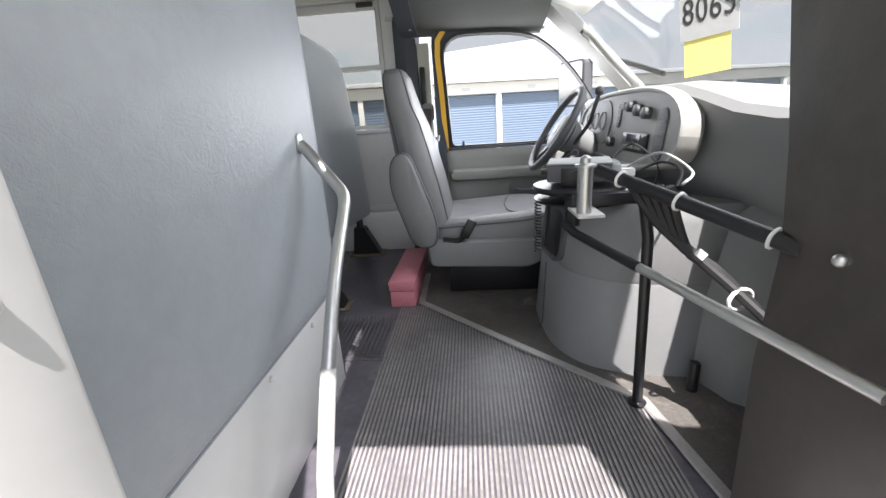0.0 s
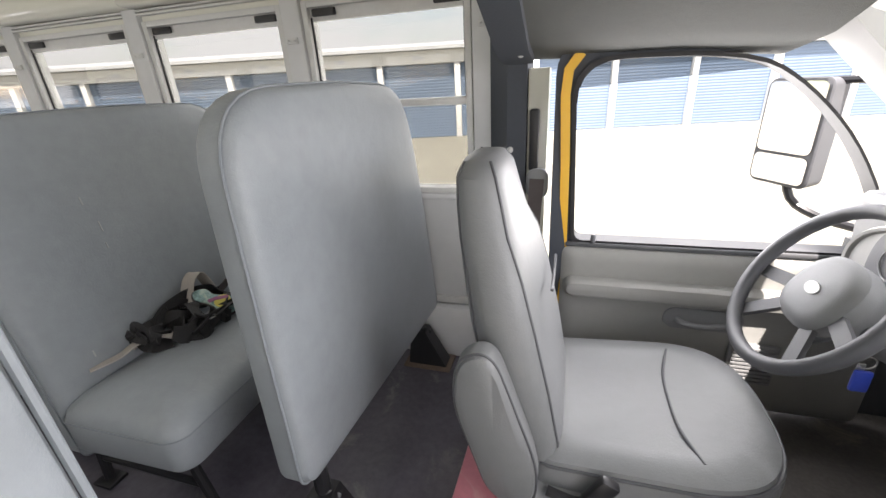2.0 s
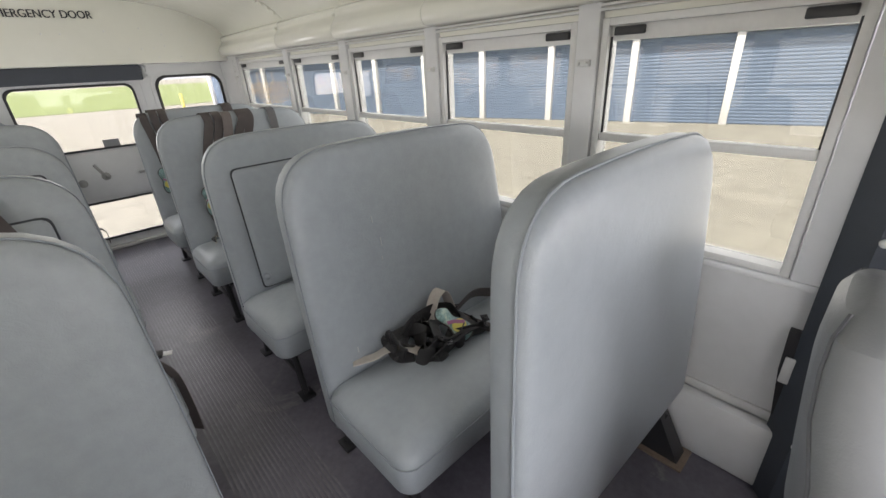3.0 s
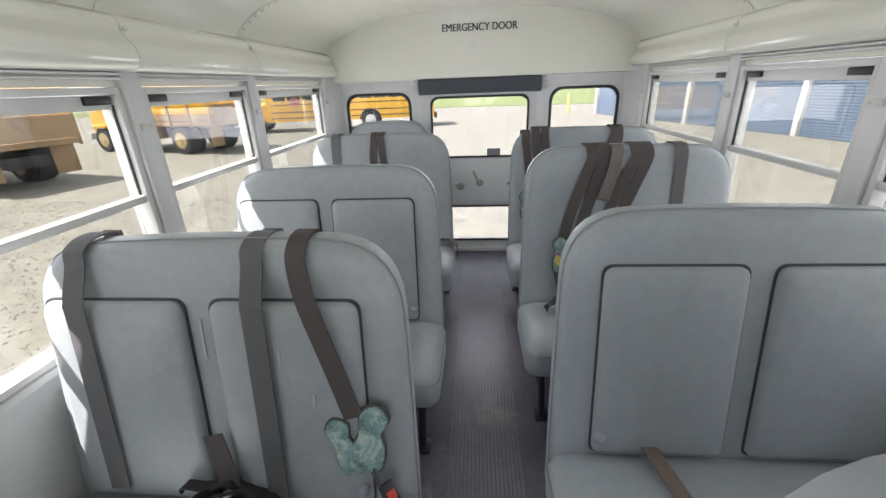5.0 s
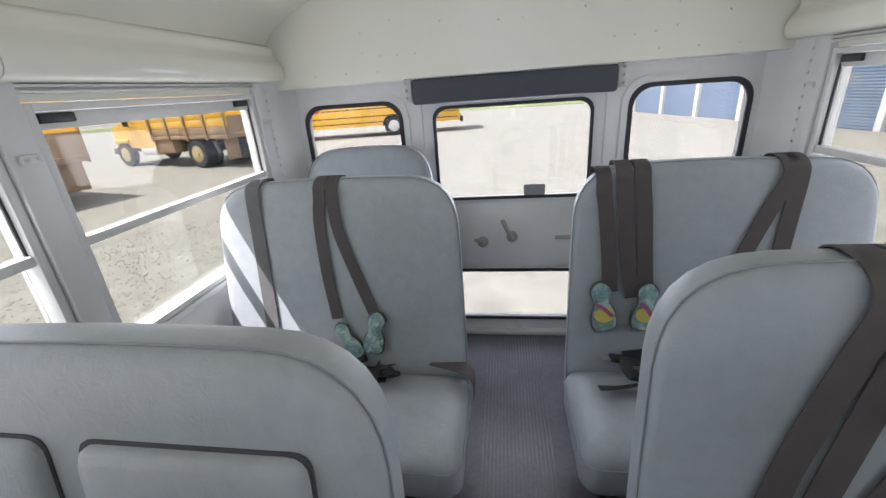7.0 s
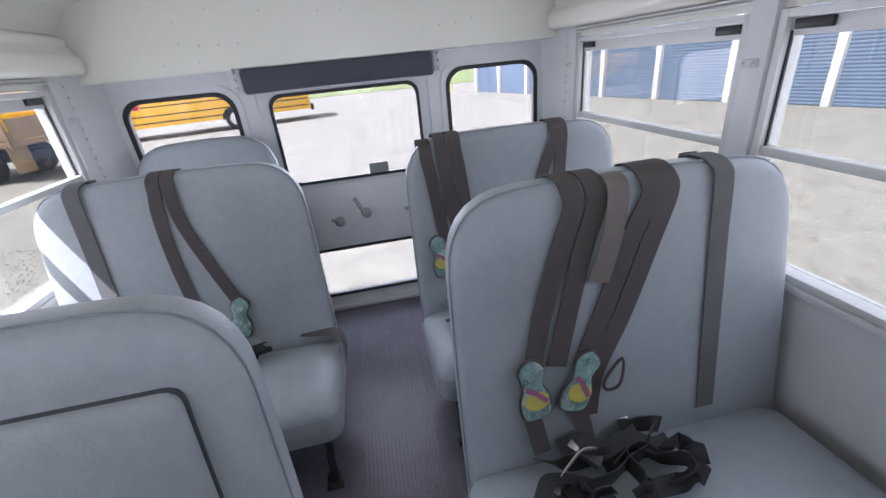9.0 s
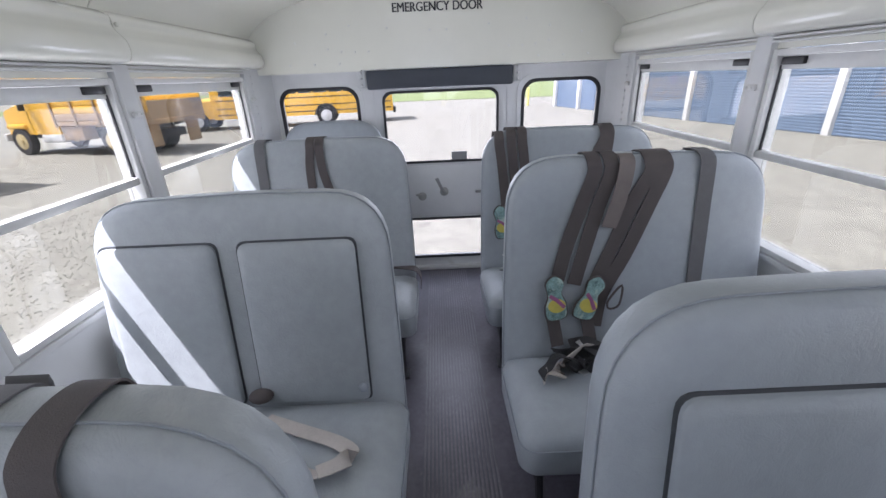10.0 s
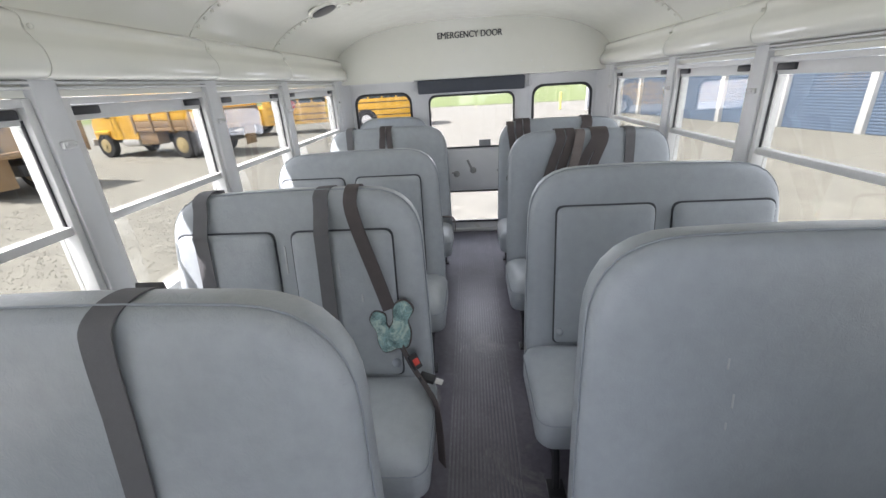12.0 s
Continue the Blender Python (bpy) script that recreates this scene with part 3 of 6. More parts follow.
for j, s in enumerate((1, -1)):
    w = thing("window_rear_%d" % (j + 1), "rounded rear side window with a black rubber gasket", "window", (0, 0, 0), kind="structure")
    lo, hi = min(s * 0.53, s * 1.03), max(s * 0.53, s * 1.03)
    bm = bmesh.new()
    frame_ring(bm, round_rect(lo - 0.006, hi + 0.006, 0.894, 1.311, 0.09), 0.02, 0.012, on_rear(-0.004))
    part("gasket", bm, RUBBER, w)
    bm = bmesh.new()
    plate(bm, round_rect(lo, hi, 0.90, 1.305, 0.085), [], on_rear(-0.03), 0.005)
    part("pane", bm, PANE_REAR, w).visible_shadow = False
    bm = bmesh.new()
    frame_ring(bm, round_rect(lo - 0.035, hi + 0.035, 0.865, 1.34, 0.11), 0.028, 0.006, on_rear(0.0))
    part("raised_rim", bm, WHITE, w)

# emergency door
door = thing("door_rear", "pale grey emergency door with two windows and a lever handle", "door", (0, 0, 0), kind="structure")
bm = bmesh.new()
plate(bm, round_rect(-0.445, 0.445, 0.005, 1.375, 0.04), [round_rect(-0.37, 0.37, 0.81, 1.262, 0.06), round_rect(-0.335, 0.335, 0.10, 0.40, 0.04)], on_rear(-0.045), 0.04)
part("door_leaf", bm, WHITE, door)
for z0, z1, hw, r in ((0.81, 1.262, 0.37, 0.06), (0.10, 0.40, 0.335, 0.04)):
    bm = bmesh.new()
    frame_ring(bm, round_rect(-hw - 0.008, hw + 0.008, z0 - 0.008, z1 + 0.008, r), 0.016, 0.010, on_rear(-0.006))
    part("gasket", bm, RUBBER, door)
    bm = bmesh.new()
    plate(bm, round_rect(-hw, hw, z0, z1, r), [], on_rear(-0.03), 0.005)
    part("pane", bm, PANE_REAR, door).visible_shadow = False
part("lower_panel", boxed(-0.004, 0.006, -0.36, 0.36, 0.43, 0.785, 0.004), WHITE, door)
bm = bmesh.new()
lathe(bm, [(0.03, 0), (0.03, 0.012), (0.018, 0.02)], aim((0.006, 0.0, 0.60), (1, 0.0, 0.60)))
tube(bm, curve([(0.02, 0.0, 0.60), (0.045, -0.005, 0.605), (0.05, -0.03, 0.66), (0.05, -0.05, 0.705)], 4), 0.011)
part("handle", bm, PLASTIC_L, door, "grey lever handle")
bm = bmesh.new()
lathe(bm, [(0.03, 0), (0.03, 0.006), (0.012, 0.016)], aim((0.006, -0.155, 0.57), (1, -0.155, 0.57)))
box(bm, 0.006, 0.02, -0.20, -0.13, 0.575, 0.59, 0.003)
part("catch", bm, PLASTIC_L, door)
bm = bmesh.new()
box(bm, 0.006, 0.016, 0.22, 0.33, 0.58, 0.60, 0.003)
part("catch", bm, PLASTIC_L, door)
part("sill", boxed(-0.05, 0.03, -0.42, 0.42, 0.001, 0.028, 0.004), ALU, door)
part("label_plate", boxed(-0.008, 0.0, 0.06, 0.165, 0.802, 0.872, 0.003), PLASTIC, door, "small grey label at the foot of the window")
part("header_pad", boxed(0.0, 0.075, -0.455, 0.455, 1.285, 1.395, 0.012), NAVY, door, "dark blue-grey pad over the door window")
for s in (1, -1):
    bm = boxed(0.002, 0.012, min(s * 0.47, s * 0.52), max(s * 0.47, s * 0.52), 1.30, 1.40, 0.002)
    for z in (1.315, 1.35, 1.385):
        bmesh.ops.create_uvsphere(bm, u_segments=8, v_segments=5, radius=0.008, matrix=Matrix.Translation((0.014, s * 0.495, z)))
    part("hinge_plate", bm, WHITE, door)

# riveted corner posts at the rear
for s in (1, -1):
    bm = bmesh.new()
    sec = [(0.0, s * 1.06), (0.06, s * 1.10), (0.19, s * 1.106), (0.24, s * 1.118), (0.24, s * 1.15), (0.0, s * 1.15)]
    loft(bm, [[(a, b, 0.0) for a, b in sec], [(a, b, 1.43) for a, b in sec]])
    c = structure("rear_corner_post_%d" % (1 if s > 0 else 2), bm, WHITE, "pale painted rear corner post with rivets", "post")
    bm = bmesh.new()
    for i in range(17):
        bmesh.ops.create_uvsphere(bm, u_segments=6, v_segments=4, radius=0.006, matrix=Matrix.Translation((0.2, s * 1.106, 0.72 + i * 0.042)))
    tagged(part("rivets", bm, WHITE, c), kind="stuff")

# ---- bus seats ----
TOPS = {"panel": 1.06, "plain": 1.092}


def seat_outline(top):
    return [(0.178, 0.20, 0.03), (0.182, 0.60, 0.2), (0.198, top - 0.012, 0.17), (0.62, top, 0.3), (1.055, top - 0.018, 0.15), (1.088, 0.60, 0.2), (1.10, 0.20, 0.03)]


def back_shape(out, s, lean=0.135, z0=0.37):
    """Maps (y, z, depth) to a leaning backrest on side s; depth 0 at the front face."""
    return lambda u, v, d: (d - (v - z0) * lean, s * u, v)


def bus_seat(side, panels=False, old=False, out=None, cushion=True):
    """A school bus bench: padded backrest, cushion, steel legs; with or without folding child panels."""
    s = side
    out = out or seat_outline(TOPS["panel" if panels else "plain"])
    ob = thing("bus_seat", "grey vinyl school bus bench seat with tall padded backrest", "seat", (0, 0, 0), group="bus bench seats")
    vin = VINYL_OLD if old else VINYL
    pts = round_poly(out, 7)
    put = back_shape(pts, s)
    bm = bmesh.new()
    rings = [(-0.10, 0.05), (-0.098, 0.02), (-0.085, 0.004), (-0.07, 0.0), (-0.028, 0.0), (-0.012, 0.006), (-0.004, 0.018), (0.0, 0.04), (0.004, 0.09)]
    pillow(bm, pts, rings, put)
    part("backrest", bm, vin, ob)
    for d in (-0.026,):
        bm = bmesh.new()
        tube(bm, [put(u, v, d) for u, v in inset(pts, -0.0012)], 0.0020, 6, closed=True)
        part("piping", bm, SEAM, ob)
    y0, y1 = min(p[0] for p in out), max(p[0] for p in out)
    if cushion:
        bm = bmesh.new()
        o = round_rect(0.0, 0.415, y0 - 0.012, y1 - 0.02, 0.05)
        pillow(bm, o, [(0.245, 0.03), (0.25, 0.008), (0.265, 0.0), (0.345, 0.0), (0.372, 0.008), (0.392, 0.03), (0.408, 0.075), (0.42, 0.14)],
               lambda u, v, d: (u - 0.02, s * v, d + (u - 0.2) * 0.04))
        part("cushion", bm, vin, ob)
        bm = bmesh.new()
        tube(bm, [(u - 0.02, s * v, 0.352 + (u - 0.2) * 0.04) for u, v in inset(o, -0.001)], 0.0020, 6, closed=True)
        part("piping", bm, SEAM, ob)
    ya = s * (y0 + 0.07)
    for xa, xb in ((0.27, 0.33), (-0.06, -0.10)):
        bm = bmesh.new()
        tube(bm, [(xa, ya, 0.25), (xa + (xb - xa) * 0.3, ya, 0.2), (xb, ya, 0.012)], 0.014, 8)
        box(bm, xb - 0.035, xb + 0.035, ya - 0.03, ya + 0.03, 0.0, 0.012, 0.003)
        part("leg", bm, BLACK, ob)
    bm = bmesh.new()
    tube(bm, [(0.30, ya, 0.11), (-0.07, ya, 0.11)], 0.011, 8)
    tube(bm, [(0.33, ya, 0.23), (0.33, s * (y1 - 0.02), 0.23)], 0.013, 8)
    tube(bm, [(-0.02, ya, 0.23), (-0.02, s * (y1 - 0.02), 0.23)], 0.013, 8)
    part("frame", bm, BLACK, ob)
    if panels:
        for a, b in ((0.285, 0.628), (0.69, 1.035)):
            o = round_poly([(a, 0.40, 0.02), (b, 0.40, 0.02), (b - 0.004 * (b > 0.7), 0.925, 0.03), (a + 0.003, 0.925, 0.03)], 4)
            bm = bmesh.new()
            # near-black sheet behind the panel paints the shadow line round its edge
            pillow(bm, inset(o, -0.006), [(-0.01, 0.0), (0.0065, 0.0)], put)
            part("panel_gap", bm, GAP, ob)
            bm = bmesh.new()
            pillow(bm, o, [(-0.005, 0.0), (0.014, 0.0), (0.022, 0.006), (0.026, 0.02), (0.029, 0.07)], put)
            part("child_seat_panel", bm, vin, ob)
        bm = bmesh.new()
        bmesh.ops.create_uvsphere(bm, u_segments=10, v_segments=8, radius=0.017, matrix=Matrix.Translation(put(0.30, 0.455, 0.03)))
        part("latch_knob", bm, SEAM, ob)
    return ob


DX = (3.225, 2.44, 1.585, 0.815)
CX = (3.44, 2.62, 1.77, 0.865)
d_plain = bus_seat(1)
d_panel = bus_seat(1, panels=True)
c_plain = bus_seat(-1, old=True)
c_panel = bus_seat(-1, panels=True, old=True)
tagged(d_plain, "grey vinyl bus bench with a plain tall backrest, scuffed")
tagged(d_panel, "grey vinyl bus bench with two folding child-seat panels in its backrest")
tagged(c_plain, "creased grey vinyl bus bench with a plain tall backrest")
tagged(c_panel, "creased grey vinyl bus bench with two folding child-seat panels")
d_plain.matrix_world = Matrix.Translation((DX[0], 0, 0))
d_panel.matrix_world = Matrix.Translation((DX[1], 0, 0))
copy_thing(d_plain, Matrix.Translation((DX[2], 0, 0)))
copy_thing(d_plain, Matrix.Translation((DX[3], 0, 0)))
c_plain.matrix_world = Matrix.Translation((CX[0], 0, 0))
c_panel.matrix_world = Matrix.Translation((CX[1], 0, 0))
copy_thing(c_panel, Matrix.Translation((CX[2], 0, 0)))
copy_thing(c_plain, Matrix.Translation((CX[3], 0, 0)))
for u, v, hh in ((0.445, 0.853, 0.022), (0.462, 0.775, 0.03), (0.455, 0.72, 0.016), (0.30, 0.46, 0.02)):
    bm = bmesh.new()
    pillow(bm, round_rect(u - 0.0018, u + 0.0018, v - hh / 2, v + hh / 2, 0.0015), [(0.001, 0), (0.0048, 0.0), (0.005, 0.0006)], back_shape(None, 1))
    part("scuff", bm, PAPER, d_plain, "white scuff mark")
for u, v, hh in ((0.66, 0.83, 0.10), (0.47, 0.80, 0.05), (0.40, 0.70, 0.03)):
    bm = bmesh.new()
    pillow(bm, round_rect(u - 0.003, u + 0.003, v - hh / 2, v + hh / 2, 0.002), [(0.001, 0), (0.030, 0.0), (0.0302, 0.001)] if u < 0.6 else [(0.001, 0), (0.0062, 0.0), (0.0066, 0.001)], back_shape(None, -1))
    part("scuff", bm, PAPER, c_panel, "pale drip mark")
last = bus_seat(-1, out=[(0.36, 0.20, 0.03), (0.365, 0.60, 0.2), (0.39, 1.10, 0.17), (0.70, 1.118, 0.3), (1.0, 1.098, 0.17), (1.05, 0.60, 0.2), (1.07, 0.20, 0.03)])
tagged(last, "narrow grey vinyl bus bench against the rear wall")
last.matrix_world = Matrix.Translation((0.245, 0, 0))

# padded crash barriers behind the driver and behind the entry
barrier = thing("crash_barrier", "tall grey padded crash barrier on black steel legs", "barrier", (3.95, 0.02, 0))
bm = bmesh.new()
bo = round_poly([(0.17, 0.29, 0.04), (0.195, 0.70, 0.2), (0.225, 1.108, 0.15), (0.60, 1.12, 0.3), (1.03, 1.098, 0.14), (1.09, 0.70, 0.2), (1.10, 0.22, 0.04)], 7)
bput = back_shape(bo, 1, lean=0.06)
pillow(bm, bo, [(-0.095, 0.05), (-0.091, 0.02), (-0.082, 0.003), (-0.073, 0.0), (-0.03, 0.0), (-0.012, 0.006), (-0.004, 0.018), (0.0, 0.04), (0.004, 0.1)], bput)
part("padding", bm, VINYL, barrier)
for d in (-0.028,):
    bm = bmesh.new()
    tube(bm, [bput(u, v, d) for u, v in inset(bo, -0.0012)], 0.003, 6, closed=True)
    part("piping", bm, SEAM, barrier)
for y in (0.26, 1.0):
    bm = bmesh.new()
    tube(bm, [(-0.05, y, 0.32), (-0.05, y, 0.17), (-0.02, y + 0.01, 0.14)], 0.02, 8)
    loft(bm, [[(-0.08, y - 0.03, 0.17), (-0.02, y - 0.03, 0.17), (-0.02, y + 0.03, 0.17), (-0.08, y + 0.03, 0.17)],
              [(-0.10, y - 0.03, 0.01), (0.06, y - 0.03, 0.01), (0.06, y + 0.04, 0.01), (-0.10, y + 0.04, 0.01)]])
    leg = part("leg", bm, BLACK, barrier)
    part("foot_plate", boxed(-0.12, 0.08, y - 0.05, y + 0.06, 0.0, 0.01, 0.003), BARK, leg, "rusty foot plate")

entry = thing("entry_barrier", "large grey padded panel behind the entry with a pale steel skirt", "barrier", (4.175, 0, 0))
bm = bmesh.new()
eo = round_poly([(0.215, 0.30, 0.03), (0.205, 0.70, 0.2), (0.21, 1.17, 0.16), (1.06, 1.17, 0.12), (1.10, 0.30, 0.03)], 7)
eput = back_shape(eo, -1, lean=0.0)
pillow(bm, eo, [(-0.07, 0.04), (-0.066, 0.012), (-0.05, 0.0), (-0.02, 0.0), (-0.008, 0.006), (-0.002, 0.016), (0.0, 0.04)], eput)
part("padding", bm, VINYL, entry)
part("skirt", boxed(-0.045, -0.02, -1.12, -0.23, 0.0, 0.31, 0.003), WHITE, entry, "pale painted steel skirt")
bm = bmesh.new()
tube(bm, [eput(u, v, -0.012) for u, v in inset(eo, -0.001)], 0.003, 6, closed=True)
part("piping", bm, SEAM, entry)
bm = bmesh.new()
for y, z in ((-0.40, 0.27), (-0.62, 0.27), (-0.95, 0.27), (-0.3, 0.1)):
    bmesh.ops.create_uvsphere(bm, u_segments=8, v_segments=5, radius=0.007, matrix=Matrix.Translation((-0.02, y, z)))
tagged(part("screw_heads", bm, ALU, entry), kind="stuff")
# ---- harnesses on the seats ----
def face(xb, s, u, v, d=0.008):
    """A point on a bench's front: u from the middle of the bus, v up, d off the vinyl."""
    return Vector((xb + d - (v - 0.37) * 0.135, s * u, v))


def over_top(xb, s, u, v0=0.75, lift=0.007):
    """The way of a strap up the back and over the top of a bench."""
    tz = (1.052 if xb == CX[1] else 1.084) - 0.10 * max(0.0, (0.34 - u) / 0.16) ** 2
    return [face(xb, s, u, v0, -0.107), face(xb, s, u, tz - 0.06, -0.107), face(xb, s, u, tz - 0.012, -0.10), face(xb, s, u, tz + lift, -0.075), face(xb, s, u, tz + lift + 0.001, -0.03),
            face(xb, s, u, tz - 0.012, 0.004), face(xb, s, u, tz - 0.05, 0.011)]


def pad(parent, p, nrm, tilt, s, size=1.0, bright=True):
    """A printed chest pad: teal kidney shape, yellow oval and purple stripe, dark binding."""
    m = Matrix.Translation(p) @ Vector(nrm).to_track_quat("Z", "Y").to_matrix().to_4x4() @ Matrix.Rotation(tilt, 4, "Z") @ Matrix.Scale(size, 4)
    o = [(v.x, v.y) for v in curve([(-0.03, -0.075, 0), (0.028, -0.07, 0), (0.034, -0.02, 0), (0.02, 0.02, 0), (0.03, 0.06, 0), (0.0, 0.085, 0), (-0.03, 0.06, 0), (-0.026, 0.01, 0), (-0.038, -0.03, 0)], 4, closed=True)]
    bm = bmesh.new()
    pillow(bm, inset(o, -0.004), [(-0.006, 0.0), (0.0, 0.0), (0.001, 0.003)], lambda u, v, d: m @ Vector((u, v, d)))
    b = part("pad_binding", bm, STRAP, parent)
    bm = bmesh.new()
    pillow(bm, o, [(-0.002, 0.0), (0.005, 0.001), (0.008, 0.012)], lambda u, v, d: m @ Vector((u, v, d)))
    part("pad", bm, TEAL, b, "glossy teal printed chest pad")
    if not bright:
        return b
    bm = bmesh.new()
    plate(bm, [(0.031 * math.cos(i * 0.39), -0.022 + 0.026 * math.sin(i * 0.39)) for i in range(16)], [], lambda u, v, d: m @ Vector((u, v, 0.0085 + d)), 0.0015)
    part("yellow_print", bm, PAD_YELLOW, b)
    bm = bmesh.new()
    ribbon(bm, [m @ Vector((-0.022, 0.018, 0.0095)), m @ Vector((0.0, 0.002, 0.0115)), m @ Vector((0.026, -0.03, 0.0095))], m.to_3x3() @ Vector((1, 1, 0)), 0.013, 0.002)
    part("purple_print", bm, PAD_PURPLE, b)
    return b


def buckle(parent, p, d, red=False):
    m = aim(p, Vector(p) + Vector(d))
    bk = part("buckle", box(bmesh.new(), -0.018, 0.018, -0.008, 0.008, 0, 0.055, 0.004, m=m), BLACK, parent)
    part("button" if red else "tongue", box(bmesh.new(), -0.011, 0.011, 0.0085, 0.0115, 0.018, 0.04, 0.001, m=m) if red else box(bmesh.new(), -0.013, 0.013, -0.0015, 0.0015, 0.056, 0.082, 0.001, m=m), RED if red else CHROME, bk)


def heap(parent, xb, s, u0, u1, x0, x1, seed, n=9, tan=1, base=0.425):
    """Folded belts lying on a cushion."""
    rnd = random.Random(seed)
    for i in range(n):
        u, xx = u0 + (u1 - u0) * rnd.random(), x0 + (x1 - x0) * rnd.random()
        a = rnd.random() * 6.28
        pts, z = [], base + 0.004 + 0.006 * (i % 6)
        for j in range(6):
            a += rnd.uniform(-1.1, 1.1)
            hump = 0.035 * rnd.random() * (1 if 0 < j < 5 else 0)
            pts.append((xb + min(max(xx, x0), x1 + 0.02), s * min(max(u, u0 - 0.03), u1 + 0.03), z + hump))
            u, xx = u + 0.06 * math.cos(a), xx + 0.045 * math.sin(a)
        bm = bmesh.new()
        ribbon(bm, curve(pts, 5), (0.25 * rnd.uniform(-1, 1), 0.4 * rnd.uniform(-1, 1), 1) if i % 2 else (math.sin(a), math.cos(a), 0.3), 0.042, 0.003)
        part("belt", bm, BELT_TAN if i < tan else HEAP, parent)
    for i in range(3):
        buckle(parent, (xb + x0 + (x1 - x0) * rnd.random(), s * (u0 + (u1 - u0) * (0.2 + 0.3 * i)), base + 0.025), (rnd.uniform(-1, 1), rnd.uniform(-1, 1), 0.1))


def strap_down(parent, xb, s, path, w=0.042, m=STRAP, name="strap"):
    bm = bmesh.new()
    u = path[0][0]
    proud = 0.026 if xb == CX[1] else 0.0
    pts = over_top(xb, s, u) + [face(xb, s, a, b, 0.010 + (proud if b < 0.94 else 0)) for a, b in path[1:]]
    ribbon(bm, curve(pts, 4), (0, 1, 0), w, 0.003)
    return part(name, bm, m, parent)


def band(xb, s, u, label):
    """A flat strap wrapped round a backrest."""
    ob = thing("seat_band", label, "strap", (0, 0, 0), group="straps round backrests")
    bm = bmesh.new()
    ribbon(bm, curve(over_top(xb, s, u, 0.42, 0.004) + [face(xb, s, u, z, 0.0085 + (0.028 if xb == CX[1] else 0)) for z in (0.93, 0.9, 0.7, 0.55, 0.435)], 4), (0, 1, 0), 0.05, 0.003)
    part("webbing", bm, BAND, ob)
    return ob


band(CX[0], -1, 0.55, "flat grey strap wrapped round a creased bench back")
band(CX[1], -1, 0.93, "flat grey strap wrapped round a bench back by the window")
band(CX[1], -1, 0.515, "flat grey strap wrapped round the middle of a bench back")
band(CX[3], -1, 0.90, "flat grey strap round the backrest near the window")
band(DX[2], 1, 0.84, "flat dark strap wrapped round a bench back by the window")

NR = (1, 0, 0.13)
h = thing("safety_harness", "dark webbing harness with two printed pads hung over a bench", "harness", (0, 0, 0), group="safety harnesses")
for path in ([(0.47, 0), (0.44, 0.95), (0.39, 0.80), (0.36, 0.67)], [(0.525, 0), (0.49, 0.93), (0.45, 0.78), (0.42, 0.66)],
             [(0.655, 0), (0.61, 0.95), (0.55, 0.80), (0.49, 0.66)], [(0.70, 0), (0.66, 0.93), (0.59, 0.76), (0.52, 0.62), (0.50, 0.50)]):
    strap_down(h, DX[2], 1, path, 0.048)
bm = bmesh.new()
ribbon(bm, curve([face(DX[2], 1, 0.575, 1.085, -0.05), face(DX[2], 1, 0.575, 1.088, -0.01), face(DX[2], 1, 0.572, 1.06, 0.02), face(DX[2], 1, 0.555, 0.97, 0.026), face(DX[2], 1, 0.53, 0.88, 0.022), face(DX[2], 1, 0.525, 0.86, 0.018)], 4), (0, 1, 0), 0.05)
part("loose_end", bm, LOOSE, h, "faded loose strap end")
pad(h, face(DX[2], 1, 0.355, 0.615, 0.022), NR, 0.1, 1)
pad(h, face(DX[2], 1, 0.475, 0.61, 0.022), NR, -0.35, 1)
heap(h, DX[2], 1, 0.30, 0.66, 0.02, 0.16, 3, 12, 2)
for u in (0.345, 0.465):
    bm = bmesh.new()
    ribbon(bm, curve([face(DX[2], 1, u, 0.55, 0.018), face(DX[2], 1, u + 0.01, 0.5, 0.02), face(DX[2], 1, u + 0.02, 0.44, 0.03)], 4), (0, 1, 0), 0.045)
    part("crotch_strap", bm, STRAP, h)
bm = bmesh.new()
tube(bm, curve([face(DX[2], 1, 0.54, 0.60, 0.02), face(DX[2], 1, 0.58, 0.66, 0.03), face(DX[2], 1, 0.575, 0.59, 0.03), face(DX[2], 1, 0.545, 0.57, 0.02)], 4, closed=True), 0.004, 6, closed=True)
part("loop", bm, STRAP, h)

h = thing("safety_harness", "dark webbing harness with a yellow-green printed pad on the rear bench", "harness", (0, 0, 0), group="safety harnesses")
for path in ([(0.275, 0), (0.285, 0.95), (0.30, 0.80), (0.31, 0.68)], [(0.335, 0), (0.345, 0.93), (0.36, 0.78), (0.38, 0.66)], [(0.39, 0), (0.40, 0.95), (0.41, 0.80), (0.42, 0.68)],
             [(0.80, 0), (0.76, 0.95), (0.70, 0.80), (0.655, 0.66)], [(0.825, 0), (0.815, 0.93), (0.80, 0.78), (0.79, 0.64)]):
    strap_down(h, DX[3], 1, path, 0.048)
pad(h, face(DX[3], 1, 0.285, 0.63, 0.022), NR, 0.15, 1, 1.05)
pad(h, face(DX[3], 1, 0.42, 0.63, 0.022), NR, -0.1, 1)
pad(h, face(DX[3], 1, 0.66, 0.61, 0.022), NR, 0.1, 1)
heap(h, DX[3], 1, 0.28, 0.70, 0.02, 0.14, 5, 10, 0)

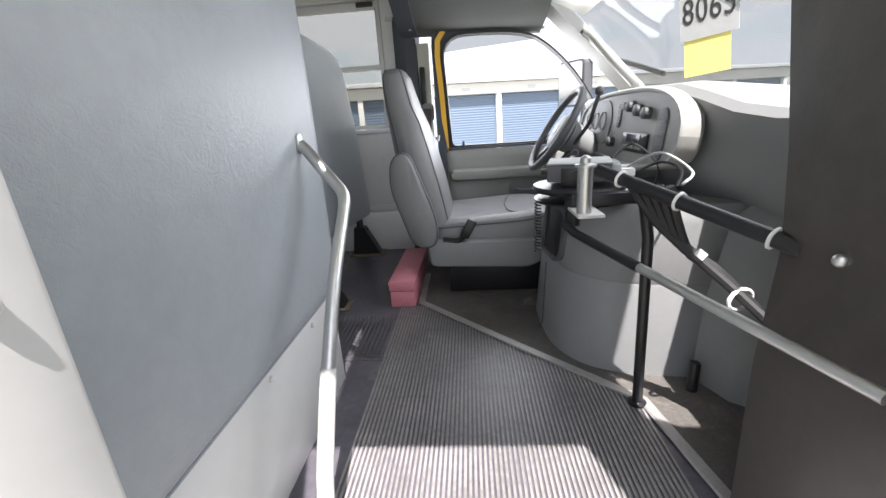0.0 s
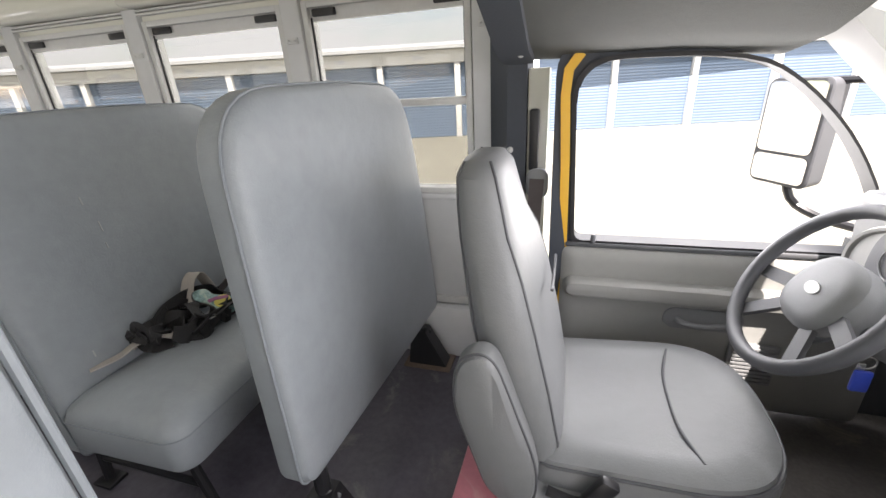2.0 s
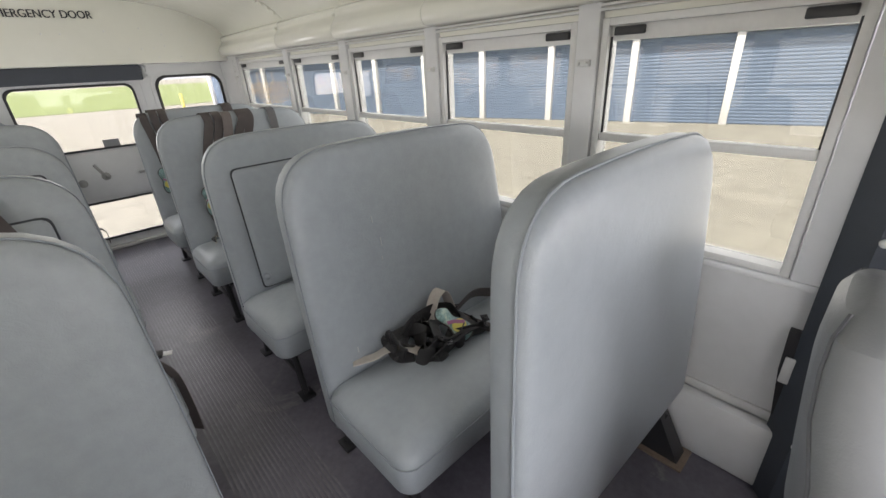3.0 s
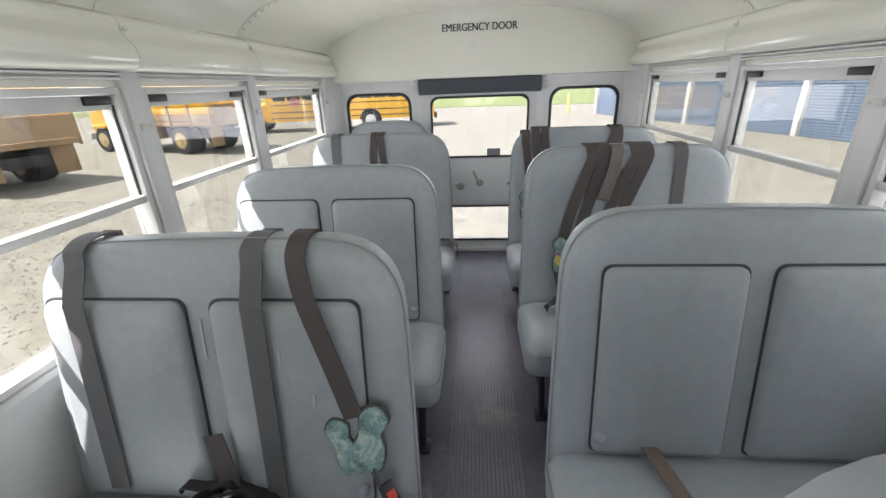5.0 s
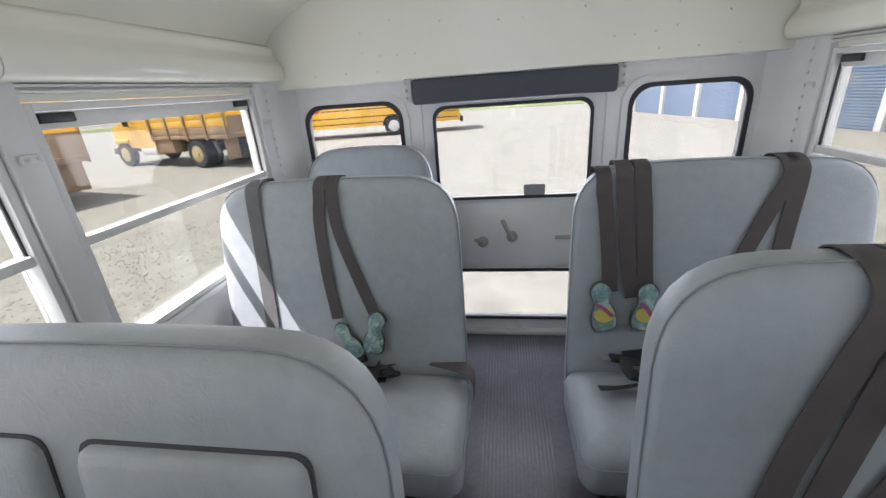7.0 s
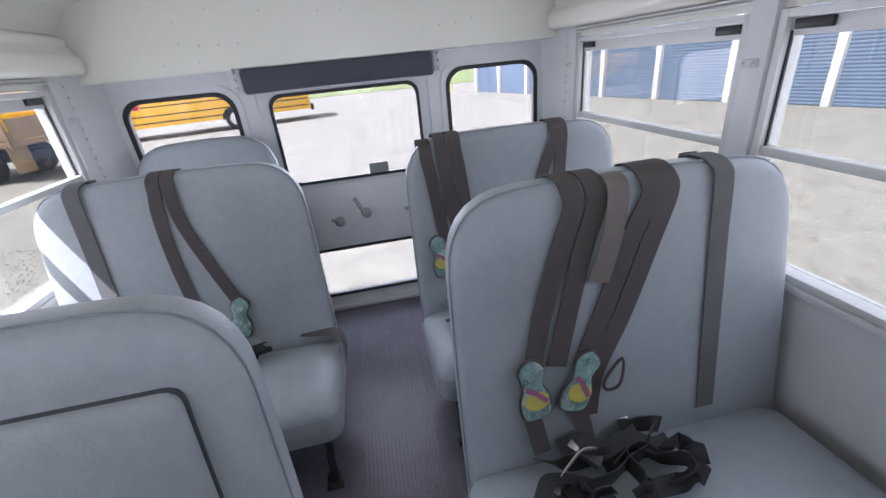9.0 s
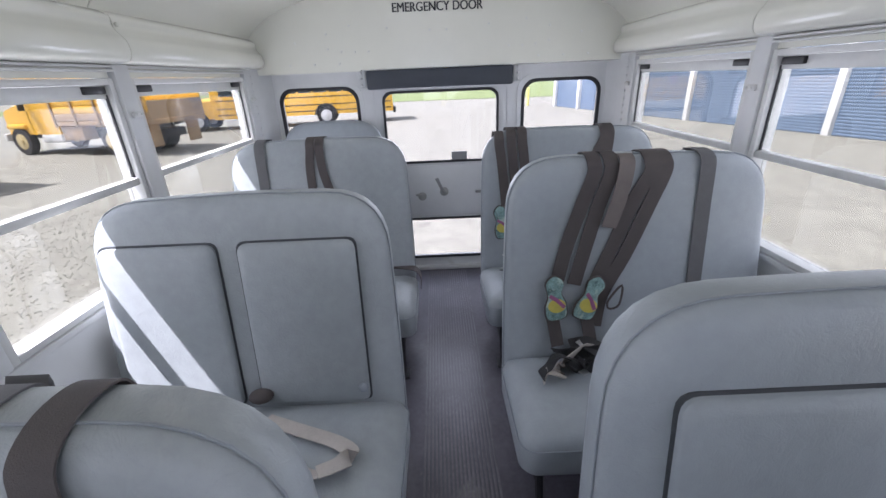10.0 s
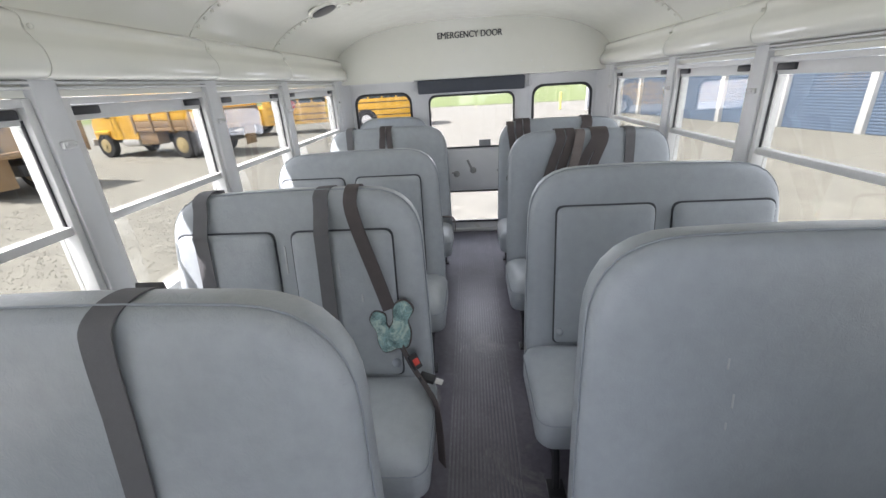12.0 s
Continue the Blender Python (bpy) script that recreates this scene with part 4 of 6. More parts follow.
h = thing("safety_harness", "dark webbing harness with a teal printed pad hung on a bench", "harness", (0, 0, 0), group="safety harnesses")
for path in ([(0.655, 0), (0.665, 0.95), (0.66, 0.78), (0.64, 0.60)], [(0.61, 0), (0.60, 0.92), (0.55, 0.76), (0.50, 0.62)]):
    strap_down(h, CX[3], -1, path)
pad(h, face(CX[3], -1, 0.50, 0.55, 0.022), NR, -0.2, -1, 1.0, False)
pad(h, face(CX[3], -1, 0.60, 0.52, 0.022), NR, 0.5, -1, 0.9, False)
heap(h, CX[3], -1, 0.44, 0.66, 0.02, 0.10, 8, 6, 0)
bm = bmesh.new()
ribbon(bm, curve([(CX[3] - 0.02, -0.30, 0.43), (CX[3] + 0.02, -0.19, 0.432), (CX[3] + 0.03, -0.152, 0.40), (CX[3] + 0.03, -0.152, 0.33)], 4), (1, 0, 0.1), 0.07)
part("hip_belt", bm, STRAP, h)

h = thing("safety_harness", "dark harness with teal pads and a red buckle", "harness", (0, 0, 0), group="safety harnesses")
for path in ([(0.415, 0), (0.39, 0.93), (0.345, 0.78), (0.31, 0.66)],):
    strap_down(h, CX[1], -1, path, 0.045)
pad(h, face(CX[1], -1, 0.275, 0.60, 0.034), NR, -0.2, -1, 1.1, False)
pad(h, face(CX[1], -1, 0.335, 0.575, 0.03), NR, 0.35, -1, 0.95, False)
bm = bmesh.new()
ribbon(bm, curve([face(CX[1], -1, 0.28, 0.52, 0.03), face(CX[1], -1, 0.24, 0.46, 0.06), face(CX[1], -1, 0.19, 0.41, 0.10), (CX[1] + 0.13, -0.158, 0.36), (CX[1] + 0.15, -0.15, 0.25), (CX[1] + 0.15, -0.15, 0.12)], 4), (0.6, 0.5, 0.3), 0.042)
part("tail_strap", bm, STRAP, h)
buckle(h, face(CX[1], -1, 0.245, 0.50, 0.05), (0.3, 0.35, -0.6), True)
buckle(h, face(CX[1], -1, 0.215, 0.435, 0.07), (0.2, 0.9, -0.2))
bm = bmesh.new()
ribbon(bm, curve([face(CX[1], -1, 0.66, 0.60, 0.035), face(CX[1], -1, 0.64, 0.52, 0.04), face(CX[1], -1, 0.62, 0.44, 0.05)], 4), (0, 1, 0), 0.05)
part("hip_belt", bm, STRAP, h)
heap(h, CX[1], -1, 0.55, 0.72, 0.03, 0.12, 13, 5, 0)

h = thing("safety_harness", "heap of black harness straps and tan belt on a cushion", "harness", (0, 0, 0), group="safety harnesses")
heap(h, DX[0], 1, 0.42, 0.66, 0.03, 0.17, 21, 20, 1)
pad(h, (DX[0] + 0.13, 0.60, 0.475), (0.5, -0.2, 1), 0.6, 1, 0.9)
bm = bmesh.new()
ribbon(bm, curve([(DX[0] + 0.0, 0.27, 0.428), (DX[0] + 0.03, 0.33, 0.433), (DX[0] + 0.05, 0.37, 0.45), (DX[0] + 0.06, 0.43, 0.44)], 4), (1, -0.4, 0.2), 0.045)
part("belt", bm, BELT_TAN, h)
bm = bmesh.new()
ribbon(bm, curve([(DX[0] + 0.04, 0.56, 0.45), (DX[0] + 0.03, 0.60, 0.53), (DX[0] + 0.03, 0.64, 0.55), (DX[0] + 0.04, 0.66, 0.50), (DX[0] + 0.05, 0.67, 0.44)], 4), (1, 0.2, 0), 0.045)
part("belt", bm, BELT_TAN, h)
bm = bmesh.new()
ribbon(bm, curve([(DX[0] + 0.10, 0.66, 0.45), (DX[0] + 0.17, 0.70, 0.433), (DX[0] + 0.25, 0.73, 0.431)], 4), (0.3, 1, 0), 0.045)
part("belt", bm, STRAP, h)
buckle(h, (DX[0] + 0.25, 0.73, 0.435), (1, 0.3, 0))
bm = bmesh.new()
ribbon(bm, curve([(DX[0] + 0.06, 0.68, 0.46), (DX[0] + 0.05, 0.78, 0.48), (DX[0] + 0.07, 0.88, 0.45), (DX[0] + 0.10, 0.95, 0.432)], 4), (0.4, 0, 1), 0.045)
part("belt", bm, STRAP, h)

h = thing("lap_belt", "tan lap belt lying on a sunlit bench cushion", "belt", (0, 0, 0))
bm = bmesh.new()
ribbon(bm, curve([(1.845, -0.68, 0.437), (1.90, -0.60, 0.431), (1.95, -0.545, 0.431), (2.02, -0.47, 0.433), (2.075, -0.41, 0.437), (2.085, -0.36, 0.45)], 5), (0.55, -0.7, 0.1), 0.045)
ribbon(bm, curve([(1.885, -0.575, 0.436), (1.93, -0.46, 0.434), (1.975, -0.35, 0.434), (2.015, -0.30, 0.437), (2.055, -0.32, 0.447), (2.083, -0.37, 0.452)], 5), (0.75, -0.3, 0.1), 0.045)
part("webbing", bm, BELT_TAN, h)
bm = bmesh.new()
bmesh.ops.create_icosphere(bm, subdivisions=2, radius=0.03, matrix=Matrix.Translation((CX[2] + 0.03, -0.62, 0.448)) @ Matrix.Diagonal((1, 1.3, 0.7, 1)))
part("knot", bm, STRAP, h)
h = thing("lap_belt", "thin brown lap belt across a bench cushion", "belt", (0, 0, 0))
bm = bmesh.new()
ribbon(bm, curve([(DX[1] + 0.0, 0.43, 0.427), (DX[1] + 0.12, 0.45, 0.431), (DX[1] + 0.25, 0.47, 0.428), (DX[1] + 0.33, 0.48, 0.415)], 4), (0, 1, 0), 0.04)
part("webbing", bm, BARK, h)

# ---- the cab ----
ORIGIN = Matrix.Translation((-0.05, 0.045, 0.0)) @ Matrix.Diagonal((1, 1, 0.955, 1))
# pillars and dark trim between bus body and cab
bm = bmesh.new()
loft(bm, [[(4.235, 1.06, z), (4.235, 1.20, z), (4.36, 1.20, z), (4.36, 0.985, z), (4.30, 0.985, z)] for z in (0.0, 1.33)])
structure("wall_filler", boxed(XF + 0.005, 4.32, W + 0.073, W + 0.10, -0.75, 1.55, 0.0), WHITE, "pale painted strip between bus wall and cab pillar", "wall")
pil = structure("cab_pillar", bm, NAVY, "dark blue-grey pillar behind the driver's door", "pillar")
bm = bmesh.new()
for z in (0.28, 0.6, 0.93, 1.26):
    bmesh.ops.create_uvsphere(bm, u_segments=10, v_segments=6, radius=0.011, matrix=Matrix.Translation((4.31, 0.985, z)))
tagged(part("screw_heads", bm, ALU, pil), kind="stuff")
structure("cream_pillar_strip", boxed(4.362, 4.425, 1.0, 1.1, -0.1, 1.18, 0.004), CREAM, "cream painted strip of the door pillar", "trim")
bm = boxed(4.37, 4.40, 0.975, 0.998, 0.86, 1.06, 0.008)
belt = thing("shoulder_belt", "black shoulder belt guide and webbing on the door pillar", "seat belt", (0, 0, 0))
part("slot_cover", bm, BLACK, belt)
bm = bmesh.new()
pillow(bm, round_rect(-0.035, 0.035, -0.05, 0.05, 0.03), [(0, 0), (0.02, 0), (0.03, 0.015)], lambda u, v, d: (4.40 + u, 0.985 - d, 0.82 + v))
part("guide", bm, PLASTIC, belt)
bm = bmesh.new()
ribbon(bm, curve([(4.40, 0.95, 0.84), (4.39, 0.955, 0.60), (4.38, 0.96, 0.30), (4.38, 0.965, 0.10)], 4), (1, 0, 0), 0.045)
part("webbing", bm, STRAP, belt)

anchor = thing("belt_anchor", "black steel belt anchor bracket bolted to the side wall", "bracket", (0, 0, 0))
bm = bmesh.new()
loft(bm, [[(4.235, 1.055, 0.30), (4.235, 1.10, 0.30), (4.30, 1.10, 0.30), (4.30, 1.055, 0.30)], [(4.215, 1.055, 0.47), (4.215, 1.10, 0.47), (4.255, 1.10, 0.47), (4.255, 1.055, 0.47)], [(4.21, 1.06, 0.60), (4.21, 1.10, 0.60), (4.24, 1.10, 0.60), (4.24, 1.06, 0.60)]])
part("plate", bm, BLACK, anchor)
bm = bmesh.new()
lathe(bm, [(0.016, 0), (0.016, 0.006), (0.008, 0.012)], aim((4.262, 1.054, 0.375), (4.262, 0.0, 0.375)), 12)
part("bolt", bm, CHROME, anchor)
part("slot_plate", boxed(4.222, 4.246, 1.046, 1.0545, 0.43, 0.52, 0.003), ALU, anchor)
# overhead bulkhead and headliner above the driver
HL = [(0.97, 1.205), (0.90, 1.215), (0.75, 1.24), (0.45, 1.36), (0.10, 1.50), (-0.30, 1.60), (-0.75, 1.66)]
bm = bmesh.new()
loft(bm, [[(x, y, z - dz) for y, z in HL] + [(x, y, z - dz + 0.03) for y, z in HL[::-1]] for x, dz in ((4.34, 0.0), (4.45, 0.005), (4.75, 0.01), (4.99, 0.03))])
structure("cab_headliner", bm, HEADLINER, "dark grey fabric headliner above the driver", "ceiling")
bm = bmesh.new()
pts = HL + [(-1.14, 1.66), (-1.14, 1.56)] + [(1.14 * math.sin(math.pi / 2 * i / 12), roof_z(1.14 * math.sin(math.pi / 2 * i / 12)) - 0.001) for i in range(-12, 13)] + [(1.14, 1.33), (0.97, 1.33)]
plate(bm, pts, [], lambda u, v, d: (4.33 + d, u, v), 0.012)
bh = structure("cab_bulkhead", bm, HEADLINER, "dark padded bulkhead where the bus body meets the cab", "wall")
bm = bmesh.new()
sweep(bm, [(4.335, y, z - 0.005) for y, z in HL[1:5]], [(-0.05, -0.02), (0.03, -0.02), (0.03, 0.012), (-0.05, 0.012)], up=(0, 0, 1))
part("edge_trim", bm, NAVY, bh)
bm = bmesh.new()
for y, z in ((0.52, 1.315), (0.80, 1.22)):
    bmesh.ops.create_uvsphere(bm, u_segments=10, v_segments=6, radius=0.011, matrix=Matrix.Translation((4.36, y, z - 0.006)))
tagged(part("screw_heads", bm, ALU, bh), kind="stuff")
# body over and round the entry
CAB, ORIGIN = ORIGIN, Matrix.Identity(4)
bm = bmesh.new()
plate(bm, [(4.19, -0.75), (5.16, -0.75), (5.16, 1.62), (4.19, 1.62)], [[(4.295, -0.60), (5.02, -0.60), (5.02, 1.42), (4.295, 1.42)]], lambda u, v, d: (u, -1.20 + d, v), 0.06)
structure("wall_entry", bm, WHITE, "pale painted wall around the entry doorway", "wall")
bm = bmesh.new()
box(bm, 4.297, 4.335, -1.160, -1.092, -0.55, 1.415, 0.006)
jamb = structure("entry_jamb", bm, POST, "white metal door post with screws at the entry", "post")
part("rubber_seal", boxed(4.297, 4.330, -1.196, -1.162, -0.55, 1.415, 0.005), RUBBER, jamb)
bm = bmesh.new()
for z in (0.1, 0.4, 0.66, 0.95):
    bmesh.ops.create_uvsphere(bm, u_segments=10, v_segments=6, radius=0.007, matrix=Matrix.Translation((4.336, -1.125, z)))
tagged(part("screw_heads", bm, ALU, jamb), kind="stuff")
bm = bmesh.new()
lo = [bm.verts.new((4.41, y, roof_z(y))) for y in ys], [bm.verts.new((5.16, y, roof_z(y))) for y in ys]
for j in range(len(ys) - 1):
    bm.faces.new((lo[0][j], lo[0][j + 1], lo[1][j + 1], lo[1][j]))
bmesh.ops.solidify(bm, geom=list(bm.faces), thickness=-0.05)
structure("entry_roof", bm, CREAM, "cream painted roof above the entry steps", "ceiling")
structure("front_header", boxed(5.0, 5.16, -1.14, 1.14, 1.36, 1.80), HEADLINER, "dark trimmed header above the windscreen", "wall")
bm = bmesh.new()
plate(bm, [(-1.14, -0.75), (-0.668, -0.75), (-0.668, 0.07), (-0.662, 0.31), (-0.676, 0.52), (-0.655, 0.66), (-0.61, 0.86), (-0.58, 1.36), (-1.14, 1.36)], [], lambda u, v, d: (5.02 + d, u, v), 0.03)
leaf = structure("entry_front_wall", bm, ENTRY_BLACK, "black panel in front of the entry steps with a bolt", "wall")
bm = bmesh.new()
bmesh.ops.create_uvsphere(bm, u_segments=12, v_segments=8, radius=0.009, matrix=Matrix.Translation((5.018, -0.776, 0.531)))
part("bolt_head", bm, CHROME, leaf)

ORIGIN = CAB
# driver's door: grey card, window, yellow shut edge
dr = thing("door_driver", "grey driver's door with armrest, window and a yellow painted edge", "door", (0, 0, 0), kind="structure")
glass_o = round_poly([(4.525, 0.628, 0.03), (5.36, 0.628, 0.05), (5.20, 0.93, 0.15), (5.04, 1.10, 0.25), (4.90, 1.185, 0.2), (4.50, 1.19, 0.12)], 5)
outer = round_poly([(4.455, -0.35, 0.03), (5.55, -0.35, 0.03), (5.55, 0.70, 0.05), (5.28, 0.95, 0.15), (5.10, 1.14, 0.2), (4.92, 1.245, 0.2), (4.445, 1.25, 0.10)], 5)
dput = lambda u, v, d: (u, 1.02 - d - max(0.0, v - 0.62) * 0.10, v)
bm = bmesh.new()
plate(bm, outer, [glass_o], dput, 0.05)
part("door_shell", bm, NAVY, dr)
bm = bmesh.new()
sweep(bm, [dput(u, v, 0.052) for u, v in ((4.478, 0.02), (4.492, 0.60), (4.484, 0.90), (4.474, 1.10), (4.48, 1.17), (4.51, 1.212))], [(-0.013, -0.004), (0.013, -0.004), (0.013, 0.010), (-0.013, 0.010)], up=(0, -1, 0))
part("shut_edge", bm, YELLOW, dr, "yellow painted shut edge")
bm = bmesh.new()
frame_ring(bm, inset(glass_o, -0.011), 0.012, 0.064, dput)
part("seal", bm, RUBBER, dr)
bm = bmesh.new()
plate(bm, inset(glass_o, -0.004), [], lambda u, v, d: dput(u, v, 0.02 + d), 0.005)
part("pane", bm, PANE_DIMMED, dr).visible_shadow = False
card = round_poly([(4.49, 0.02, 0.03), (5.42, 0.02, 0.03), (5.42, 0.60, 0.03), (4.49, 0.605, 0.03)], 4)
bm = bmesh.new()
pillow(bm, card, [(0.045, 0.0), (0.065, 0.0), (0.075, 0.012), (0.077, 0.05)], dput)
card_o = part("door_card", bm, PLASTIC_L, dr)
bm = bmesh.new()
pillow(bm, round_rect(4.50, 5.40, 0.43, 0.50, 0.03), [(0.07, 0), (0.10, 0.002), (0.115, 0.012), (0.118, 0.025)], dput)
part("armrest", bm, PLASTIC_L, card_o)
bm = bmesh.new()
pillow(bm, round_rect(4.82, 5.05, 0.33, 0.41, 0.035), [(0.07, 0), (0.082, 0.002), (0.084, 0.01)], dput)
part("handle_cup", bm, PLASTIC, card_o)
bm = bmesh.new()
tube(bm, curve([dput(4.86, 0.37, 0.085), dput(4.88, 0.365, 0.105), dput(4.94, 0.362, 0.108), dput(5.0, 0.362, 0.09)], 4), 0.009, 8)
part("door_handle", bm, PLASTIC, card_o)
bm = bmesh.new()
box(bm, 5.02, 5.16, 0.925, 0.945, 0.15, 0.30, 0.01)
for i in range(10):
    box(bm, 5.03, 5.15, 0.918, 0.926, 0.155 + i * 0.0145, 0.162 + i * 0.0145)
part("speaker_grille", bm, PLASTIC, card_o)
part("sill_lip", boxed(4.50, 5.40, 0.948, 0.972, 0.606, 0.622, 0.005), PLASTIC_D, dr)
bm = bmesh.new()
lathe(bm, [(0.008, 0), (0.008, 0.025), (0.004, 0.03)], Matrix.Translation((4.585, 0.955, 0.622)), 8)
part("lock_pin", bm, PLASTIC_D, dr)

# cab sides ahead of the door, windscreen and pillars
bm = bmesh.new()
box(bm, 5.56, 6.0, 0.95, 1.03, -0.35, 0.80)
box(bm, 5.30, 6.0, 1.032, 1.07, -0.35, 0.64)
box(bm, 5.40, 6.0, -1.19, -1.13, -0.75, 0.80)
box(bm, 5.16, 5.40, -1.19, -1.13, -0.75, 1.36)
structure("wall_cab_sides", bm, PLASTIC_D, "dark inner side panels of the cab", "wall")
structure("firewall", boxed(5.72, 5.80, -1.13, 0.95, -0.35, 0.79), PLASTIC_D, "dark firewall under the dashboard", "wall")
ws = thing("windscreen", "large raked windscreen with pale grey pillar trim", "window", (0, 0, 0), kind="structure")
bm = bmesh.new()
loft(bm, [[(5.62 - 0.04 * abs(y) ** 2, y, 0.80), (5.04, y, 1.37), (5.045, y, 1.374), (5.625 - 0.04 * abs(y) ** 2, y, 0.804)] for y in (-1.12, -0.6, -0.2, 0.2, 0.55, 0.93)])
part("pane", bm, PANE_DIMMED, ws).visible_shadow = False
bm = bmesh.new()
loft(bm, [[(x - 0.045, y - 0.09, z), (x + 0.03, y - 0.07, z), (x + 0.05, y + 0.03, z), (x - 0.06, y + 0.05, z)] for x, y, z in ((5.60, 0.95, 0.74), (5.45, 0.94, 0.88), (5.30, 0.93, 1.04), (5.15, 0.91, 1.18), (5.02, 0.88, 1.30))])
part("pillar_trim", bm, PLASTIC_L, ws)
bm = bmesh.new()
tube(bm, curve([(5.18, 0.84, 1.14), (5.20, 0.80, 1.12), (5.30, 0.79, 1.0), (5.40, 0.80, 0.90), (5.43, 0.84, 0.875)], 5), 0.02, 10)
part("grab_handle", bm, PLASTIC_L, ws)
bm = bmesh.new()
loft(bm, [[(x - 0.03, y - 0.05, z), (x + 0.03, y - 0.05, z), (x + 0.03, y + 0.05, z), (x - 0.03, y + 0.05, z)] for x, y, z in ((5.58, -1.08, 0.76), (5.30, -1.08, 1.04), (5.05, -1.08, 1.37))])
part("pillar_trim", bm, PLASTIC_D, ws)
structure("bonnet_outside", boxed(5.80, 6.6, -0.85, 0.85, 0.1, 0.72, 0.1), YELLOW, "yellow bonnet beyond the windscreen", "bonnet")
vis = thing("sun_visor", "beige fabric sun visor folded up", "visor", (0, 0, 0))
part("flap", box(bmesh.new(), -0.09, 0.09, -0.24, 0.24, -0.012, 0.012, 0.01, m=Matrix.Translation((5.07, 0.48, 1.235)) @ Matrix.Rotation(radians(25), 4, "Y")), CREAM, vis)

tag = thing("hanging_tag", "pale tag numbered 8065 with a yellow paper hung below", "tag", Matrix.Translation((5.325, 0.085, 1.20)) @ Matrix.Rotation(radians(-38), 4, "Z") @ Matrix.Rotation(radians(-6), 4, "Y"))
part("tag", boxed(-0.075, 0.075, -0.0015, 0.0015, -0.235, -0.04, 0.0), PAPER, tag)
for i, ch in enumerate("8065"):
    words("digit", ch, 0.105, Matrix.Translation((-0.0525 + 0.035 * i, -0.0022, -0.155)) @ Matrix.Rotation(math.pi / 2, 4, "X"), INK, tag, squeeze=0.62, bold=0.0)
part("yellow_note", box(bmesh.new(), -0.065, 0.055, 0.002, 0.004, -0.345, -0.23, 0.0), PAPER_Y, tag, "yellow paper note")
bm = bmesh.new()
tube(bm, [(0, 0, -0.045), (0, 0, 0.17)], 0.002, 5)
part("string", bm, STRAP, tag)

# outside mirror
mir = thing("wing_mirror", "tall wing mirror with a small convex glass below", "mirror", Matrix.Translation((5.29, 1.55, 0.685)) @ Matrix.Rotation(radians(28), 4, "Z") @ Matrix.Scale(1.15, 4))
bm = bmesh.new()
pillow(bm, round_rect(-0.105, 0.105, 0.0, 0.36, 0.03), [(0.07, 0.03), (0.06, 0.005), (0.0, 0.0), (-0.004, 0.004)], lambda u, v, d: (d, u, v))
part("housing", bm, PLASTIC_D, mir)
bm = bmesh.new()
plate(bm, round_rect(-0.093, 0.093, 0.115, 0.348, 0.02), [], lambda u, v, d: (-0.0065 - d, u, v), 0.002)
part("glass", bm, MIRROR, mir)
bm = bmesh.new()
plate(bm, round_rect(-0.093, 0.093, 0.012, 0.105, 0.02), [], lambda u, v, d: (-0.0065 - d, u, v), 0.002)
part("convex_glass", bm, MIRROR, mir)
bm = bmesh.new()
tube(bm, curve([(0.04, 0.0, 0.02), (0.05, -0.05, -0.07), (0.10, -0.22, -0.11), (0.16, -0.56, -0.08)], 4), 0.014, 8)
part("arm", bm, BLACK, mir)
bm = bmesh.new()
tube(bm, curve([(0.04, 0.0, 0.34), (0.06, -0.20, 0.34), (0.09, -0.52, 0.22)], 4), 0.012, 8)
part("arm", bm, BLACK, mir)

# driver's seat
st = thing("driver_seat", "grey vinyl high-back driver's seat on a black pedestal, worn", "seat", (0, 0, 0))
SY = 0.565
bm = bmesh.new()
loops = []
for z, xc, hw, dx in ((0.28, 4.44, 0.235, 0.08), (0.36, 4.43, 0.245, 0.09), (0.50, 4.405, 0.25, 0.09), (0.65, 4.375, 0.245, 0.085), (0.76, 4.352, 0.225, 0.076), (0.84, 4.335, 0.175, 0.068), (0.91, 4.322, 0.15, 0.062), (0.965, 4.315, 0.14, 0.054), (0.992, 4.312, 0.105, 0.038), (1.0, 4.31, 0.055, 0.018)):
    loops.append([(xc + dx * math.copysign(abs(math.cos(a)) ** 0.7, math.cos(a)) + 0.02 * math.sin(a) ** 2 * (z < 0.8), SY + hw * math.copysign(abs(math.sin(a)) ** 0.6, math.sin(a)), z) for a in [2 * math.pi * i / 28 for i in range(28)]])
loft(bm, loops)
bk = part("backrest", bm, LEATHER, st)
for k_ in (4, 10, 18, 24):
    bm = bmesh.new()
    tube(bm, [Vector(lp[k_]) for lp in loops[:-1]], 0.0035, 6)
    part("seam", bm, PLASTIC_D, bk)
bm = bmesh.new()
tube(bm, [(4.475, SY + 0.10 * i / 4, 0.70 - 0.02 * (1 - (i / 4) ** 2)) for i in range(-4, 5)], 0.004, 6)
part("seam", bm, PLASTIC_D, bk)
bm = bmesh.new()
so = round_poly([(4.45, SY - 0.25, 0.05), (4.88, SY - 0.265, 0.12), (4.985, SY - 0.15, 0.12), (4.985, SY + 0.15, 0.12), (4.88, SY + 0.265, 0.12), (4.45, SY + 0.25, 0.05)], 6)
pillow(bm, so, [(0.20, 0.03), (0.215, 0.006), (0.24, 0.0), (0.315, 0.0), (0.345, 0.012), (0.36, 0.04), (0.356, 0.08), (0.345, 0.13)], lambda u, v, d: (u, v, d + (u - 4.7) * 0.06))
cu_ = part("cushion", bm, LEATHER, st)
bm = bmesh.new()
